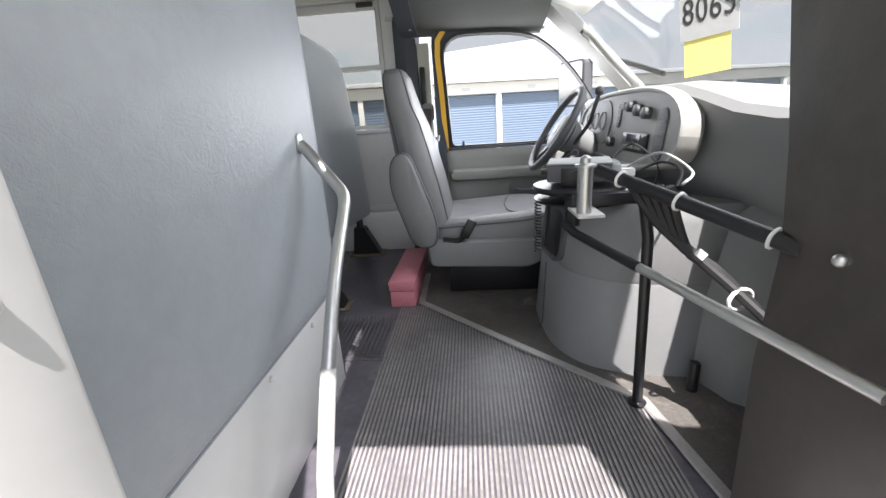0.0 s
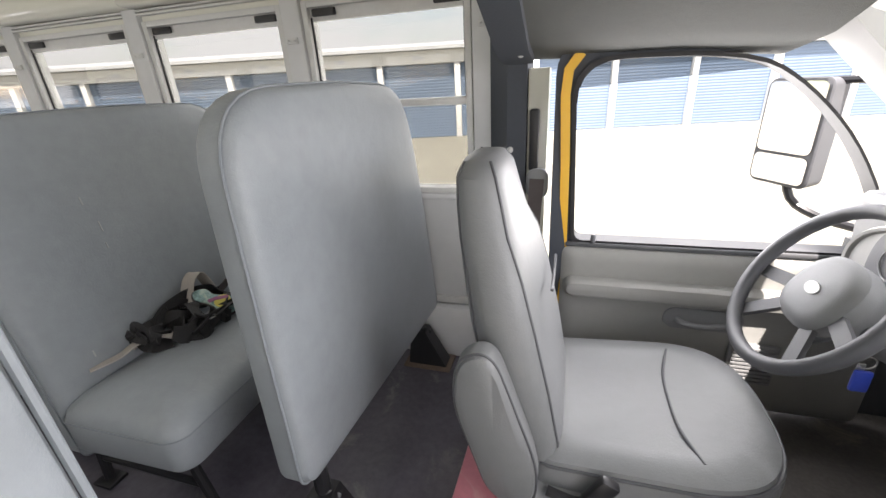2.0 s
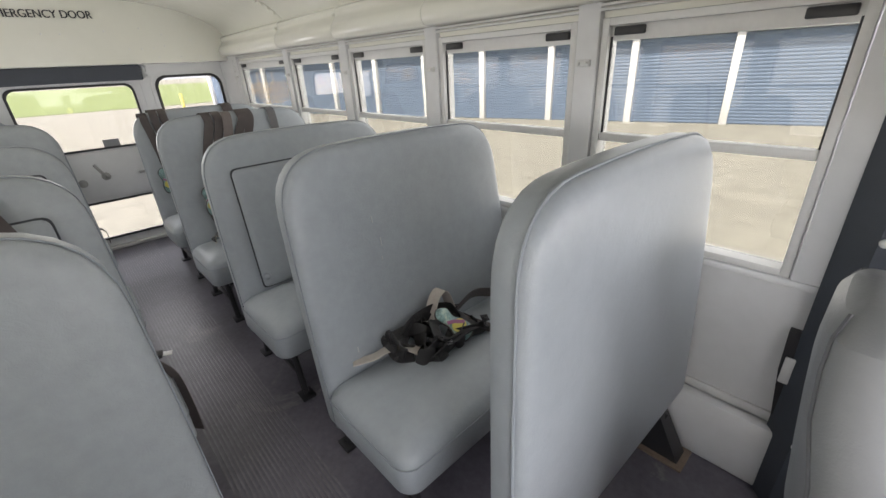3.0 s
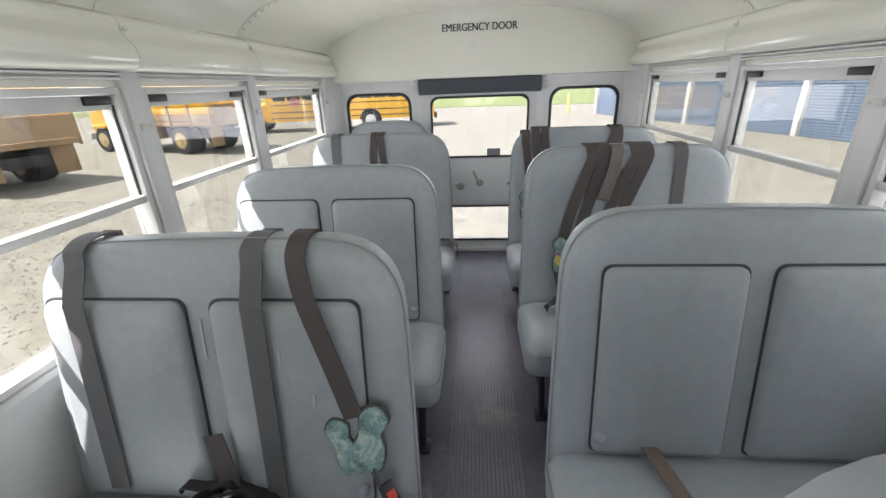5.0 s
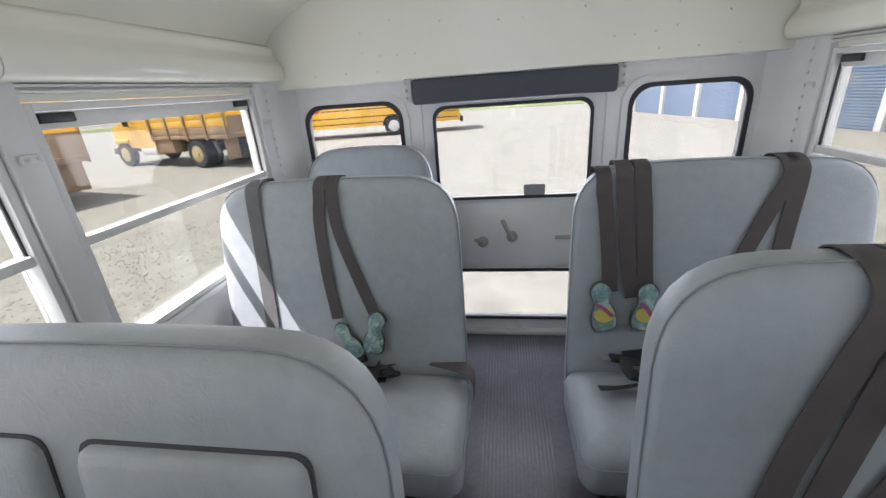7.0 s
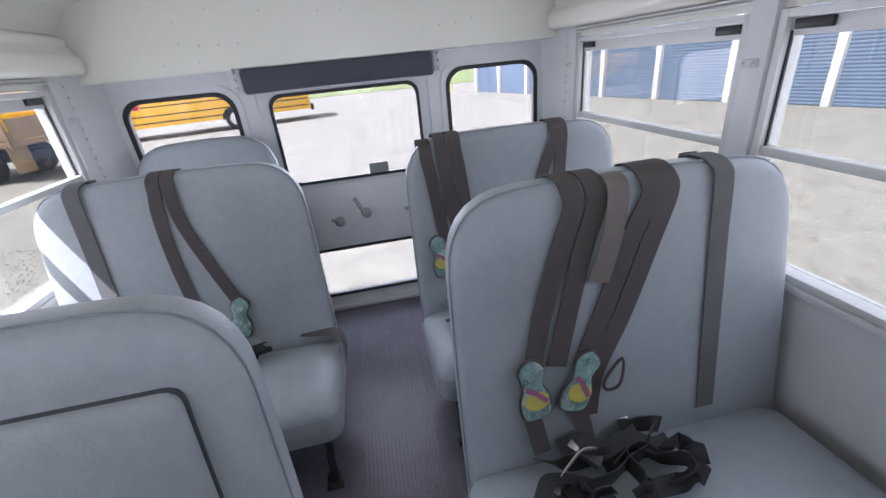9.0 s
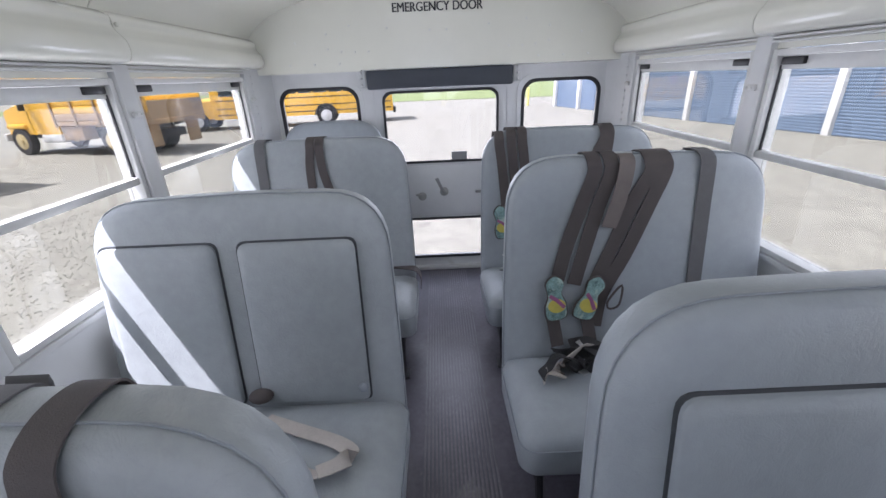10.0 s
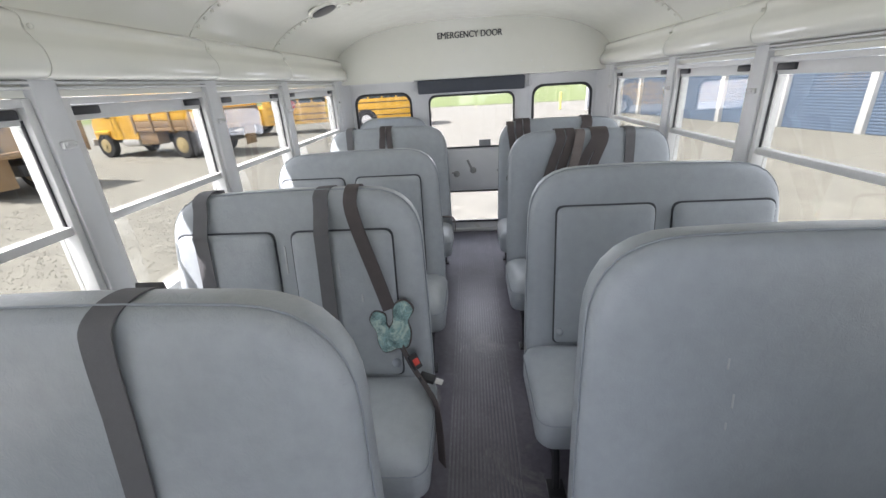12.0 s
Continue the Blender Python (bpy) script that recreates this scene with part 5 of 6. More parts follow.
tube(bm, [(u, v, 0.333 + (u - 4.7) * 0.06) for u, v in inset(so, 0.006)], 0.004, 6, closed=True)
part("piping", bm, PLASTIC_D, cu_)
bm = bmesh.new()
tube(bm, curve([(4.80, SY - 0.20, 0.362), (4.775, SY - 0.10, 0.352), (4.77, SY, 0.35), (4.775, SY + 0.1, 0.352), (4.80, SY + 0.2, 0.362)], 4), 0.004, 6)
part("seam", bm, PLASTIC_D, cu_)
for s in (-1, 1):
    bm = bmesh.new()
    o = round_poly([(4.43, 0.155, 0.03), (4.86, 0.135, 0.05), (4.93, 0.20, 0.06), (4.90, 0.265, 0.06), (4.42, 0.27, 0.02)], 5)
    pillow(bm, o, [(-0.02, 0.0), (0.015, 0.0), (0.025, 0.008), (0.027, 0.03)], lambda u, v, d, s=s: (u, SY + s * (0.262 + d), v))
    part("side_skirt", bm, PLASTIC, st)
part("pedestal", boxed(4.50, 4.92, SY - 0.23, SY + 0.23, 0.006, 0.20, 0.012), BLACK, st)
bm = bmesh.new()
arm_o = round_poly([(4.375, 0.665, 0.06), (4.305, 0.64, 0.05), (4.29, 0.52, 0.06), (4.37, 0.25, 0.06), (4.465, 0.245, 0.05), (4.475, 0.36, 0.08)], 6)
pillow(bm, arm_o, [(0.0, 0.02), (0.006, 0.004), (0.018, 0.0), (0.045, 0.0), (0.06, 0.008), (0.067, 0.025)], lambda u, v, d: (u, SY - 0.245 - d, v))
ar = part("armrest", bm, LEATHER, st)
bm = bmesh.new()
tube(bm, [(u, SY - 0.245 - 0.052, v) for u, v in inset(arm_o, 0.002)], 0.003, 6, closed=True)
part("piping", bm, PLASTIC_D, ar)
bm = box(bmesh.new(), -0.02, 0.02, -0.012, 0.012, 0.0, 0.085, 0.006, m=Matrix.Translation((4.575, SY - 0.285, 0.285)) @ Matrix.Rotation(radians(28), 4, "Y"))
bu = part("belt_buckle", bm, BLACK, st, "black seat belt buckle with a metal slot")
bm = bmesh.new()
tube(bm, curve([(4.575, SY - 0.285, 0.29), (4.55, SY - 0.28, 0.27), (4.49, SY - 0.27, 0.275)], 4), 0.012, 8)
part("buckle_stalk", bm, BLACK, bu)

# steering wheel and column
WC = Vector((5.0, 0.585, 0.695))
WM = aim(WC, WC + Vector((-0.86, 0.0, 0.52)))
wheel_t = thing("steering_wheel", "grey steering wheel with padded hub, keys hanging beneath", "steering wheel", (0, 0, 0))
bm = bmesh.new()
tube(bm, [WM @ Vector((0.195 * math.cos(a), 0.195 * math.sin(a), 0.0)) for a in [2 * math.pi * i / 40 for i in range(40)]], 0.0165, 10, closed=True)
part("rim", bm, PLASTIC_D, wheel_t)
bm = bmesh.new()
pillow(bm, [(0.088 * math.copysign(abs(math.cos(a)) ** 0.75, math.cos(a)), 0.085 * math.copysign(abs(math.sin(a)) ** 0.75, math.sin(a))) for a in [2 * math.pi * i / 32 for i in range(32)]],
       [(-0.06, 0.02), (-0.05, 0.0), (-0.02, 0.0), (-0.006, 0.012), (0.0, 0.03)], lambda u, v, d: WM @ Vector((u, v, d)))
part("hub", bm, PLASTIC, wheel_t)
for a in (-0.25, math.pi + 0.25, -0.9, math.pi + 0.9):
    bm = bmesh.new()
    sweep(bm, [WM @ Vector((r * math.cos(a), r * math.sin(a), -0.028 + 0.1 * (r - 0.07))) for r in (0.07, 0.13, 0.19)], [(-0.016, -0.006), (0.016, -0.006), (0.016, 0.006), (-0.016, 0.006)], up=WM.to_3x3() @ Vector((0, 0, 1)))
    part("spoke", bm, PLASTIC_D, wheel_t)
bm = bmesh.new()
plate(bm, [(0.022 * math.cos(i * 0.39), 0.014 * math.sin(i * 0.39)) for i in range(16)], [], lambda u, v, d: WM @ Vector((u, v, 0.001 + d)), 0.002)
part("emblem", bm, ALU, wheel_t)
bm = bmesh.new()
lathe(bm, [(0.075, -0.06), (0.07, -0.10), (0.062, -0.20), (0.06, -0.30)], WM, 18)
part("column_shroud", bm, PLASTIC, wheel_t)
bm = bmesh.new()
tube(bm, curve([WM @ Vector((0.0, -0.06, -0.12)), WM @ Vector((-0.02, -0.12, -0.10)), (5.06, 0.38, 0.72), (5.06, 0.36, 0.80)][0:2] + [Vector((5.10, 0.46, 0.70)), Vector((5.10, 0.38, 0.76)), Vector((5.11, 0.34, 0.83))], 4), 0.008, 8)
bmesh.ops.create_uvsphere(bm, u_segments=12, v_segments=8, radius=0.018, matrix=Matrix.Translation((5.11, 0.337, 0.84)))
part("gear_lever", bm, PLASTIC_D, wheel_t)
bm = bmesh.new()
tube(bm, [(5.06 + 0.014 * math.cos(a), 0.47, 0.595 + 0.014 * math.sin(a)) for a in [2 * math.pi * i / 14 for i in range(14)]], 0.0015, 5, closed=True)
kr = part("key_ring", bm, CHROME, wheel_t)
part("key_fob", boxed(5.045, 5.075, 0.465, 0.475, 0.525, 0.575, 0.004), PLASTIC_B, kr, "blue plastic key tag")
part("key", boxed(5.052, 5.066, 0.478, 0.481, 0.53, 0.585, 0.002), CHROME, kr)

# dashboard
da = thing("dashboard", "grey dashboard with oval instrument panel, vents and radio", "dashboard", (0, 0, 0))
bm = bmesh.new()
prof = [(5.64, 0.785), (5.45, 0.81), (5.29, 0.83), (5.235, 0.825), (5.215, 0.805), (5.225, 0.77), (5.235, 0.66), (5.25, 0.56), (5.30, 0.46), (5.40, 0.40), (5.64, 0.38)]
loops = []
for i in range(15):
    y = 0.925 - i * 0.135
    bulge = 0.05 * math.exp(-((y - 0.42) / 0.3) ** 2)
    far = 0.10 * max(0.0, min(1.0, (-0.05 - y) / 0.3))
    loops.append([(x + (far * 0.2) * (1 if x < 5.4 else 0.0), y, z + (bulge * 0.35 - far * 0.80) * (z > 0.7)) for x, z in prof])
loft(bm, loops)
part("dash_body", bm, PLASTIC, da)
# oval bezel: inclined towards the driver
BM = Matrix.Translation((5.195, 0.31, 0.70)) @ Matrix.Rotation(radians(0), 4, "Z") @ Matrix.Rotation(radians(6), 4, "Y")
bput2 = lambda u, v, d: BM @ Vector((-d, u, v))
ov = round_poly([(-0.50, -0.10, 0.10), (-0.50, 0.06, 0.12), (-0.30, 0.135, 0.2), (0.30, 0.135, 0.2), (0.52, 0.06, 0.12), (0.52, -0.08, 0.10), (0.20, -0.13, 0.2), (-0.20, -0.15, 0.2)], 6)
bm = bmesh.new()
pillow(bm, ov, [(-0.03, 0.0), (0.02, 0.0), (0.028, 0.006), (0.026, 0.014), (0.018, 0.018)], bput2)
bez = part("instrument_bezel", bm, PLASTIC_L, da, "light grey instrument bezel")
bm = bmesh.new()
pillow(bm, round_rect(0.08, 0.44, -0.075, 0.105, 0.08), [(0.015, 0), (0.022, 0.0), (0.023, 0.01)], bput2)
part("gauge_pod", bm, PLASTIC_D, bez)
for y in (0.17, 0.27, 0.36):
    bm = bmesh.new()
    tube(bm, [bput2(y + 0.038 * math.cos(a), 0.02 + 0.038 * math.sin(a), 0.026) for a in [2 * math.pi * i / 20 for i in range(20)]], 0.002, 5, closed=True)
    part("gauge", bm, PLASTIC, bez)
for u, v, w_, h_ in ((0.0, 0.04, 0.02, 0.09), (-0.03, 0.075, 0.02, 0.03), (-0.36, -0.02, 0.035, 0.16)):
    bm = bmesh.new()
    pillow(bm, round_rect(u - w_, u + w_, v - h_ / 2, v + h_ / 2, min(w_, h_ / 2) * 0.9), [(0.015, 0), (0.021, 0.0), (0.022, 0.004)], bput2)
    vent = part("vent", bm, PLASTIC_D, bez)
    for q in range(3):
        part("slat", box(bmesh.new(), -0.002, 0.002, -w_ * 0.8, w_ * 0.8, -0.001, 0.001, m=BM @ Matrix.Translation((-0.024, u, v - h_ * 0.25 + q * h_ * 0.25))), PLASTIC_L, vent)
for u, v in ((-0.12, 0.07), (-0.19, 0.055), (-0.26, 0.045), (0.03, -0.06)):
    bm = bmesh.new()
    lathe(bm, [(0.02, 0.015), (0.019, 0.04), (0.012, 0.044)], BM @ aim((0, u, v), (-1, u, v)), 16)
    part("knob", bm, PLASTIC_D, bez)
bm = bmesh.new()
pillow(bm, round_rect(-0.29, -0.08, -0.085, -0.02, 0.008), [(0.015, 0), (0.024, 0.0), (0.026, 0.003)], bput2)
radio = part("car_radio", bm, BLACK, bez)
for i in range(6):
    part("button", box(bmesh.new(), -0.004, 0.0, -0.011, 0.011, -0.006, 0.006, 0.001, m=BM @ Matrix.Translation((-0.026, -0.11 - i * 0.029, -0.068))), PLASTIC_L, radio)
part("display", box(bmesh.new(), -0.002, 0.0, -0.055, 0.055, -0.013, 0.013, 0.0, m=BM @ Matrix.Translation((-0.0265, -0.185, -0.038))), PANE_DARK, radio)
bm = bmesh.new()
o = round_poly([(-0.92, 0.52, 0.06), (-0.30, 0.54, 0.06), (-0.33, 0.66, 0.10), (-0.60, 0.715, 0.2), (-0.92, 0.70, 0.08)], 6)
pillow(bm, o, [(-0.06, 0.0), (0.0, 0.0), (0.01, 0.01), (0.016, 0.04)], lambda u, v, d: (5.265 - d + (0.76 - v) * 0.15, u, v))
part("passenger_panel", bm, PLASTIC_D, da, "dark grey passenger side panel")

# engine cover console with cup holders and a dark storage mouth
co_ = thing("engine_cover", "grey plastic engine cover console with a storage mouth and cup holders", "console", (0, 0, 0))
bm = bmesh.new()
base = [(4.865, 0.16), (4.86, 0.02), (4.875, -0.12), (4.93, -0.22), (5.02, -0.275), (5.14, -0.30), (5.30, -0.31), (5.62, -0.32), (5.62, 0.24), (5.10, 0.24), (4.90, 0.21)]
loops = []
for z, k_ in ((0.006, 1.03), (0.02, 1.025), (0.28, 0.985), (0.288, 0.975), (0.296, 0.983), (0.46, 0.95), (0.495, 0.935), (0.51, 0.90), (0.512, 0.80)):
    loops.append([(5.35 + (x - 5.35) * k_, 0.0 + y * k_, z - (0.10 * max(0, x - 5.3) if z > 0.4 else 0)) for x, y in [(v.x, v.y) for v in curve([(a, b, 0) for a, b in base], 4, closed=True)]])
loft(bm, loops)
ec = part("cover", bm, PLASTIC, co_)
# black plug on the solid cover paints the shaded hollow of the mouth
bm = bmesh.new()
pillow(bm, round_rect(-0.115, 0.05, 0.31, 0.475, 0.03), [(-0.03, 0), (0.006, 0.0), (0.008, 0.006)], lambda u, v, d: (4.874 - d - (0.4 - v) * 0.10 + 2.6 * max(0, -0.02 - u) ** 2, u, v))
part("storage_mouth", bm, BLACK, ec)
bm = bmesh.new()
frame_ring(bm, round_rect(-0.125, 0.06, 0.30, 0.485, 0.035), 0.012, 0.016, lambda u, v, d: (4.874 - d - (0.4 - v) * 0.10 + 2.6 * max(0, -0.02 - u) ** 2, u, v))
part("mouth_rim", bm, PLASTIC_D, ec)
for x, y in ((5.08, -0.20), (5.15, -0.12)):
    bm = bmesh.new()
    tube(bm, [(x + 0.042 * math.cos(a), y + 0.042 * math.sin(a), 0.512) for a in [2 * math.pi * i / 20 for i in range(20)]], 0.006, 6, closed=True)
    ch = part("cup_holder", bm, PLASTIC_D, ec)
    # flat black disc stands for the shade down in the cup holder
    bm = bmesh.new()
    lathe(bm, [(0.04, 0.511), (0.04, 0.5135)], Matrix.Translation((x, y, 0)), 20)
    part("cup_well", bm, BLACK, ch)
bm = bmesh.new()
tube(bm, [(4.857, 0.0, 0.26), (4.846, -0.0, 0.02)], 0.003, 5)
part("seam", bm, PLASTIC_D, ec)
side = thing("lower_dash_cover", "dark grey curved plastic cover under the dashboard", "panel", (0, 0, 0))
bm = bmesh.new()
loft(bm, [[(5.20 + lean, -0.315, z), (5.24 + lean, -0.42, z), (5.34 + lean, -0.50, z), (5.52, -0.54, z), (5.70, -0.54, z), (5.70, -0.325, z)] for z, lean in ((0.006, 0.0), (0.25, 0.01), (0.48, 0.05), (0.52, 0.10))])
part("cover", bm, PLASTIC, side)
bm = bmesh.new()
lathe(bm, [(0.014, 0.006), (0.014, 0.09), (0.011, 0.094)], Matrix.Translation((5.175, -0.37, 0)), 12)
part("socket", bm, BLACK, side)

# rails, post and cable loom at the entry
ORIGIN = Matrix.Identity(4)
ra = thing("door_control_rail", "black and chrome rails with zip-tied cable loom", "rail", (0, 0, 0))
RAIL_A, RAIL_B = Vector((4.845, -0.36, 0.605)), Vector((5.03, -0.705, 0.522))
bm = bmesh.new()
tube(bm, [RAIL_A, RAIL_A.lerp(RAIL_B, 0.5), RAIL_B], 0.0135, 12)
part("upper_rail", bm, BLACK, ra)
bm = bmesh.new()
tube(bm, [(4.79, -0.30, 0.470), (4.806, -0.33, 0.455), (4.88, -0.57, 0.442), (4.985, -0.90, 0.424)], 0.0092, 12)
lr = part("lower_rail", bm, CHROME, ra)
bm = bmesh.new()
tube(bm, [(4.788, -0.296, 0.4715), (4.806, -0.33, 0.455), (4.872, -0.544, 0.4433)], 0.0104, 12)
part("sleeve", bm, BLACK, lr, "black sleeve on the rail")
bm = bmesh.new()
tube(bm, [(4.965, -0.375, 0.007), (4.955, -0.378, 0.45), (4.925, -0.40, 0.575)], 0.0125, 12)
lathe(bm, [(0.022, 0.006), (0.022, 0.012), (0.014, 0.016)], Matrix.Translation((4.965, -0.375, 0)), 14)
part("post", bm, BLACK, ra)
RAIL_Q = (RAIL_B - RAIL_A).to_track_quat("Z", "Y").to_matrix()
for k_ in (0.16, 0.50, 0.90):
    c = RAIL_A.lerp(RAIL_B, k_)
    bm = bmesh.new()
    tube(bm, [c + RAIL_Q @ Vector((0.0155 * math.cos(a), 0.0155 * math.sin(a), 0.0)) for a in [2 * math.pi * i / 18 for i in range(18)]], 0.003, 5, closed=True)
    part("zip_tie", bm, PLASTIC_W, ra)
for i in range(5):
    bm = bmesh.new()
    o = 0.015 * i
    tube(bm, curve([(4.90 + o, -0.41 - o * 0.5, 0.575), (4.95 + o, -0.42 - o * 0.3, 0.50 - o), (5.02 + o * 0.6, -0.45 - o * 0.2, 0.43 - o * 0.4), (5.085 + o * 0.5, -0.495, 0.365 - o * 0.4), (5.15, -0.56, 0.29)], 5), 0.0105, 8)
    part("cable", bm, RUBBER, ra)
bm = bmesh.new()
tube(bm, [(5.095 + 0.030 * math.cos(a), -0.497 + 0.012 * math.cos(a), 0.348 + 0.022 * math.sin(a)) for a in [2 * math.pi * i / 16 for i in range(16)]], 0.004, 5, closed=True)
part("zip_tie", bm, PLASTIC_W, ra)
part("label_flag", box(bmesh.new(), -0.011, 0.011, -0.001, 0.001, -0.008, 0.008, 0.0, m=Matrix.Translation((5.02, -0.475, 0.44)) @ Matrix.Rotation(radians(40), 4, "Y")), PLASTIC_W, ra)
ORIGIN = CAB @ Matrix.Translation((-0.045, -0.045, -0.02))

# two-way radio on its round tray
tr = thing("radio_tray", "round black tray on a bracket with a steel pivot cylinder", "bracket", (0, 0, 0))
bm = bmesh.new()
lathe(bm, [(0.11, 0.568), (0.122, 0.572), (0.125, 0.58), (0.122, 0.588), (0.11, 0.59)], Matrix.Translation((4.955, -0.135, 0)), 36)
part("tray", bm, BLACK, tr)
bm = bmesh.new()
lathe(bm, [(0.11, 0.538), (0.128, 0.542), (0.13, 0.548), (0.118, 0.552)], Matrix.Translation((4.965, -0.13, 0)), 36)
part("lower_tray", bm, BLACK, tr)
part("bracket", boxed(4.90, 5.08, -0.29, -0.26, 0.555, 0.585, 0.003), BLACK, tr)
bm = bmesh.new()
part("arm_plate", boxed(4.895, 4.955, -0.375, -0.255, 0.544, 0.552, 0.002), ALU, tr)
lathe(bm, [(0.02, 0.50), (0.02, 0.57)], Matrix.Translation((4.91, -0.26, 0)), 14)
part("pin", bm, BLACK, tr)
part("pedestal", boxed(4.94, 5.02, -0.16, -0.10, 0.505, 0.552, 0.004), BLACK, tr)
bm = bmesh.new()
lathe(bm, [(0.016, 0.545), (0.0165, 0.55), (0.0165, 0.66), (0.024, 0.662), (0.024, 0.667), (0.012, 0.67), (0.012, 0.682), (0.005, 0.688)], Matrix.Translation((4.915, -0.345, 0)), 20)
part("pivot_cylinder", bm, CHROME, tr)
rd = thing("two_way_radio", "grey-topped two-way radio unit with knobs and white plugs", "radio", Matrix.Translation((4.95, -0.135, 0.592)) @ Matrix.Rotation(radians(-14), 4, "Z"))
part("case", boxed(-0.075, 0.085, -0.075, 0.075, 0.012, 0.058, 0.004), PLASTIC_D, rd)
part("lid", boxed(-0.076, 0.086, -0.076, 0.076, 0.0585, 0.063, 0.002), PAPER, rd, "pale grey metal lid")
for y in (-0.055, 0.0, 0.05):
    bm = bmesh.new()
    lathe(bm, [(0.008, 0), (0.0075, 0.016)], aim((-0.075, y, 0.04), (-1, y, 0.04)), 10)
    part("knob", bm, BLACK, rd)
for y in (-0.082, 0.078):
    part("side_bracket", boxed(-0.04, 0.04, y, y + 0.004, 0.0, 0.05, 0.001), BLACK, rd)
bm = bmesh.new()
lathe(bm, [(0.012, 0), (0.011, 0.012)], aim((0.0, -0.082, 0.03), (0.0, -1, 0.03)), 12)
part("clamp_knob", bm, BLACK, rd)
for i in range(8):
    part("cooling_fin", boxed(0.087, 0.105, -0.07 + i * 0.018, -0.064 + i * 0.018, 0.015, 0.055, 0.001), PAPER, rd)
for y in (-0.04, 0.03):
    part("plug", boxed(0.107, 0.14, y - 0.012, y + 0.012, 0.02, 0.042, 0.004), PLASTIC_W, rd)
ca = thing("radio_cables", "grey and black cables looping from the radio to the dashboard", "cable", (0, 0, 0))
for i, (a, b, c, d) in enumerate((((5.08, -0.15, 0.63), (5.13, -0.22, 0.67), (5.17, -0.30, 0.63), (5.12, -0.36, 0.61)), ((5.08, -0.20, 0.62), (5.12, -0.25, 0.65), (5.13, -0.33, 0.64), (5.10, -0.38, 0.61)), ((5.06, -0.08, 0.65), (5.14, -0.02, 0.68), (5.20, -0.05, 0.62), (5.22, 0.0, 0.55)))):
    bm = bmesh.new()
    tube(bm, curve([a, b, c, d], 6), 0.0035, 6)
    part("cable", bm, PAPER if i == 0 else RUBBER, ca)
bm = bmesh.new()
tube(bm, [(4.875 + 0.010 * math.cos(i * 0.9), 0.05 + 0.010 * math.sin(i * 0.9), 0.50 - i * 0.0016) for i in range(110)], 0.0028, 5)
part("coiled_cord", bm, RUBBER, ca)
br = thing("microphone_bracket", "flat steel bracket with a hole beside the console", "bracket", (0, 0, 0))
bm = bmesh.new()
plate(bm, round_rect(4.93, 5.08, 0.10, 0.17, 0.01), [[(4.965 + 0.016 * math.cos(-i * 0.5236), 0.135 + 0.013 * math.sin(-i * 0.5236)) for i in range(12)]], lambda u, v, d: (u, v, 0.575 + d), 0.004)
part("plate", bm, ALU, br)
part("stem", boxed(4.98, 5.06, 0.12, 0.15, 0.51, 0.574, 0.004), BLACK, br)

ORIGIN = CAB
# grab rail at the entry, running down beside the steps
ORIGIN = Matrix.Identity(4)
gr = thing("grab_rail", "bent steel grab rail bolted to the padded entry panel", "rail", (0, 0, 0))
bm = bmesh.new()
tube(bm, curve([(4.178, -0.345, 0.70), (4.198, -0.352, 0.682), (4.225, -0.368, 0.652), (4.262, -0.39, 0.614), (4.279, -0.402, 0.594), (4.286, -0.42, 0.573), (4.286, -0.445, 0.546), (4.285, -0.55, 0.437), (4.285, -0.65, 0.30)], 5), 0.0135, 12)
part("upper_tube", bm, CHROME, gr)
bm = bmesh.new()
tube(bm, [(4.285, -0.645, 0.307), (4.285, -0.735, 0.15), (4.285, -0.86, -0.258)], 0.0152, 12)
lathe(bm, [(0.035, -0.2595), (0.035, -0.254), (0.02, -0.25)], Matrix.Translation((4.285, -0.862, 0)), 16)
part("lower_sleeve", bm, ALU, gr)
bm = bmesh.new()
pillow(bm, round_rect(-0.014, 0.014, -0.022, 0.022, 0.013), [(0, 0), (0.004, 0), (0.006, 0.003)], lambda u, v, d: (4.1755 + d, -0.345 + u, 0.703 + v))
part("flange", bm, CHROME, gr)
ORIGIN = CAB

# pink tool box on the floor
pk = thing("flare_box", "long pink metal box with a lid lying on the floor", "box", Matrix.Translation((4.315, 0.44, 0.0)) @ Matrix.Rotation(radians(-1), 4, "Z"))
part("case", boxed(-0.052, 0.052, -0.23, 0.23, 0.001, 0.075, 0.006), PINK, pk)
part("lid", boxed(-0.056, 0.056, -0.234, 0.234, 0.076, 0.122, 0.008), PINK, pk)

ORIGIN = Matrix.Identity(4)
# speaker and roof fittings in the ceiling
sp = thing("ceiling_speaker", "round dark ceiling speaker grille", "speaker", (0, 0, 0))
bm = bmesh.new()
lathe(bm, [(0.085, 0.0), (0.085, -0.008), (0.07, -0.014)], Matrix.Translation((1.36, -0.78, roof_z(-0.78) - 0.002)) @ Matrix.Rotation(radians(20), 4, "X"), 24)
part("ring", bm, CREAM, sp)
bm = bmesh.new()
lathe(bm, [(0.068, -0.009), (0.066, -0.018), (0.03, -0.02)], Matrix.Translation((1.36, -0.78, roof_z(-0.78) - 0.002)) @ Matrix.Rotation(radians(20), 4, "X"), 24)
part("grille", bm, BLACK, sp)
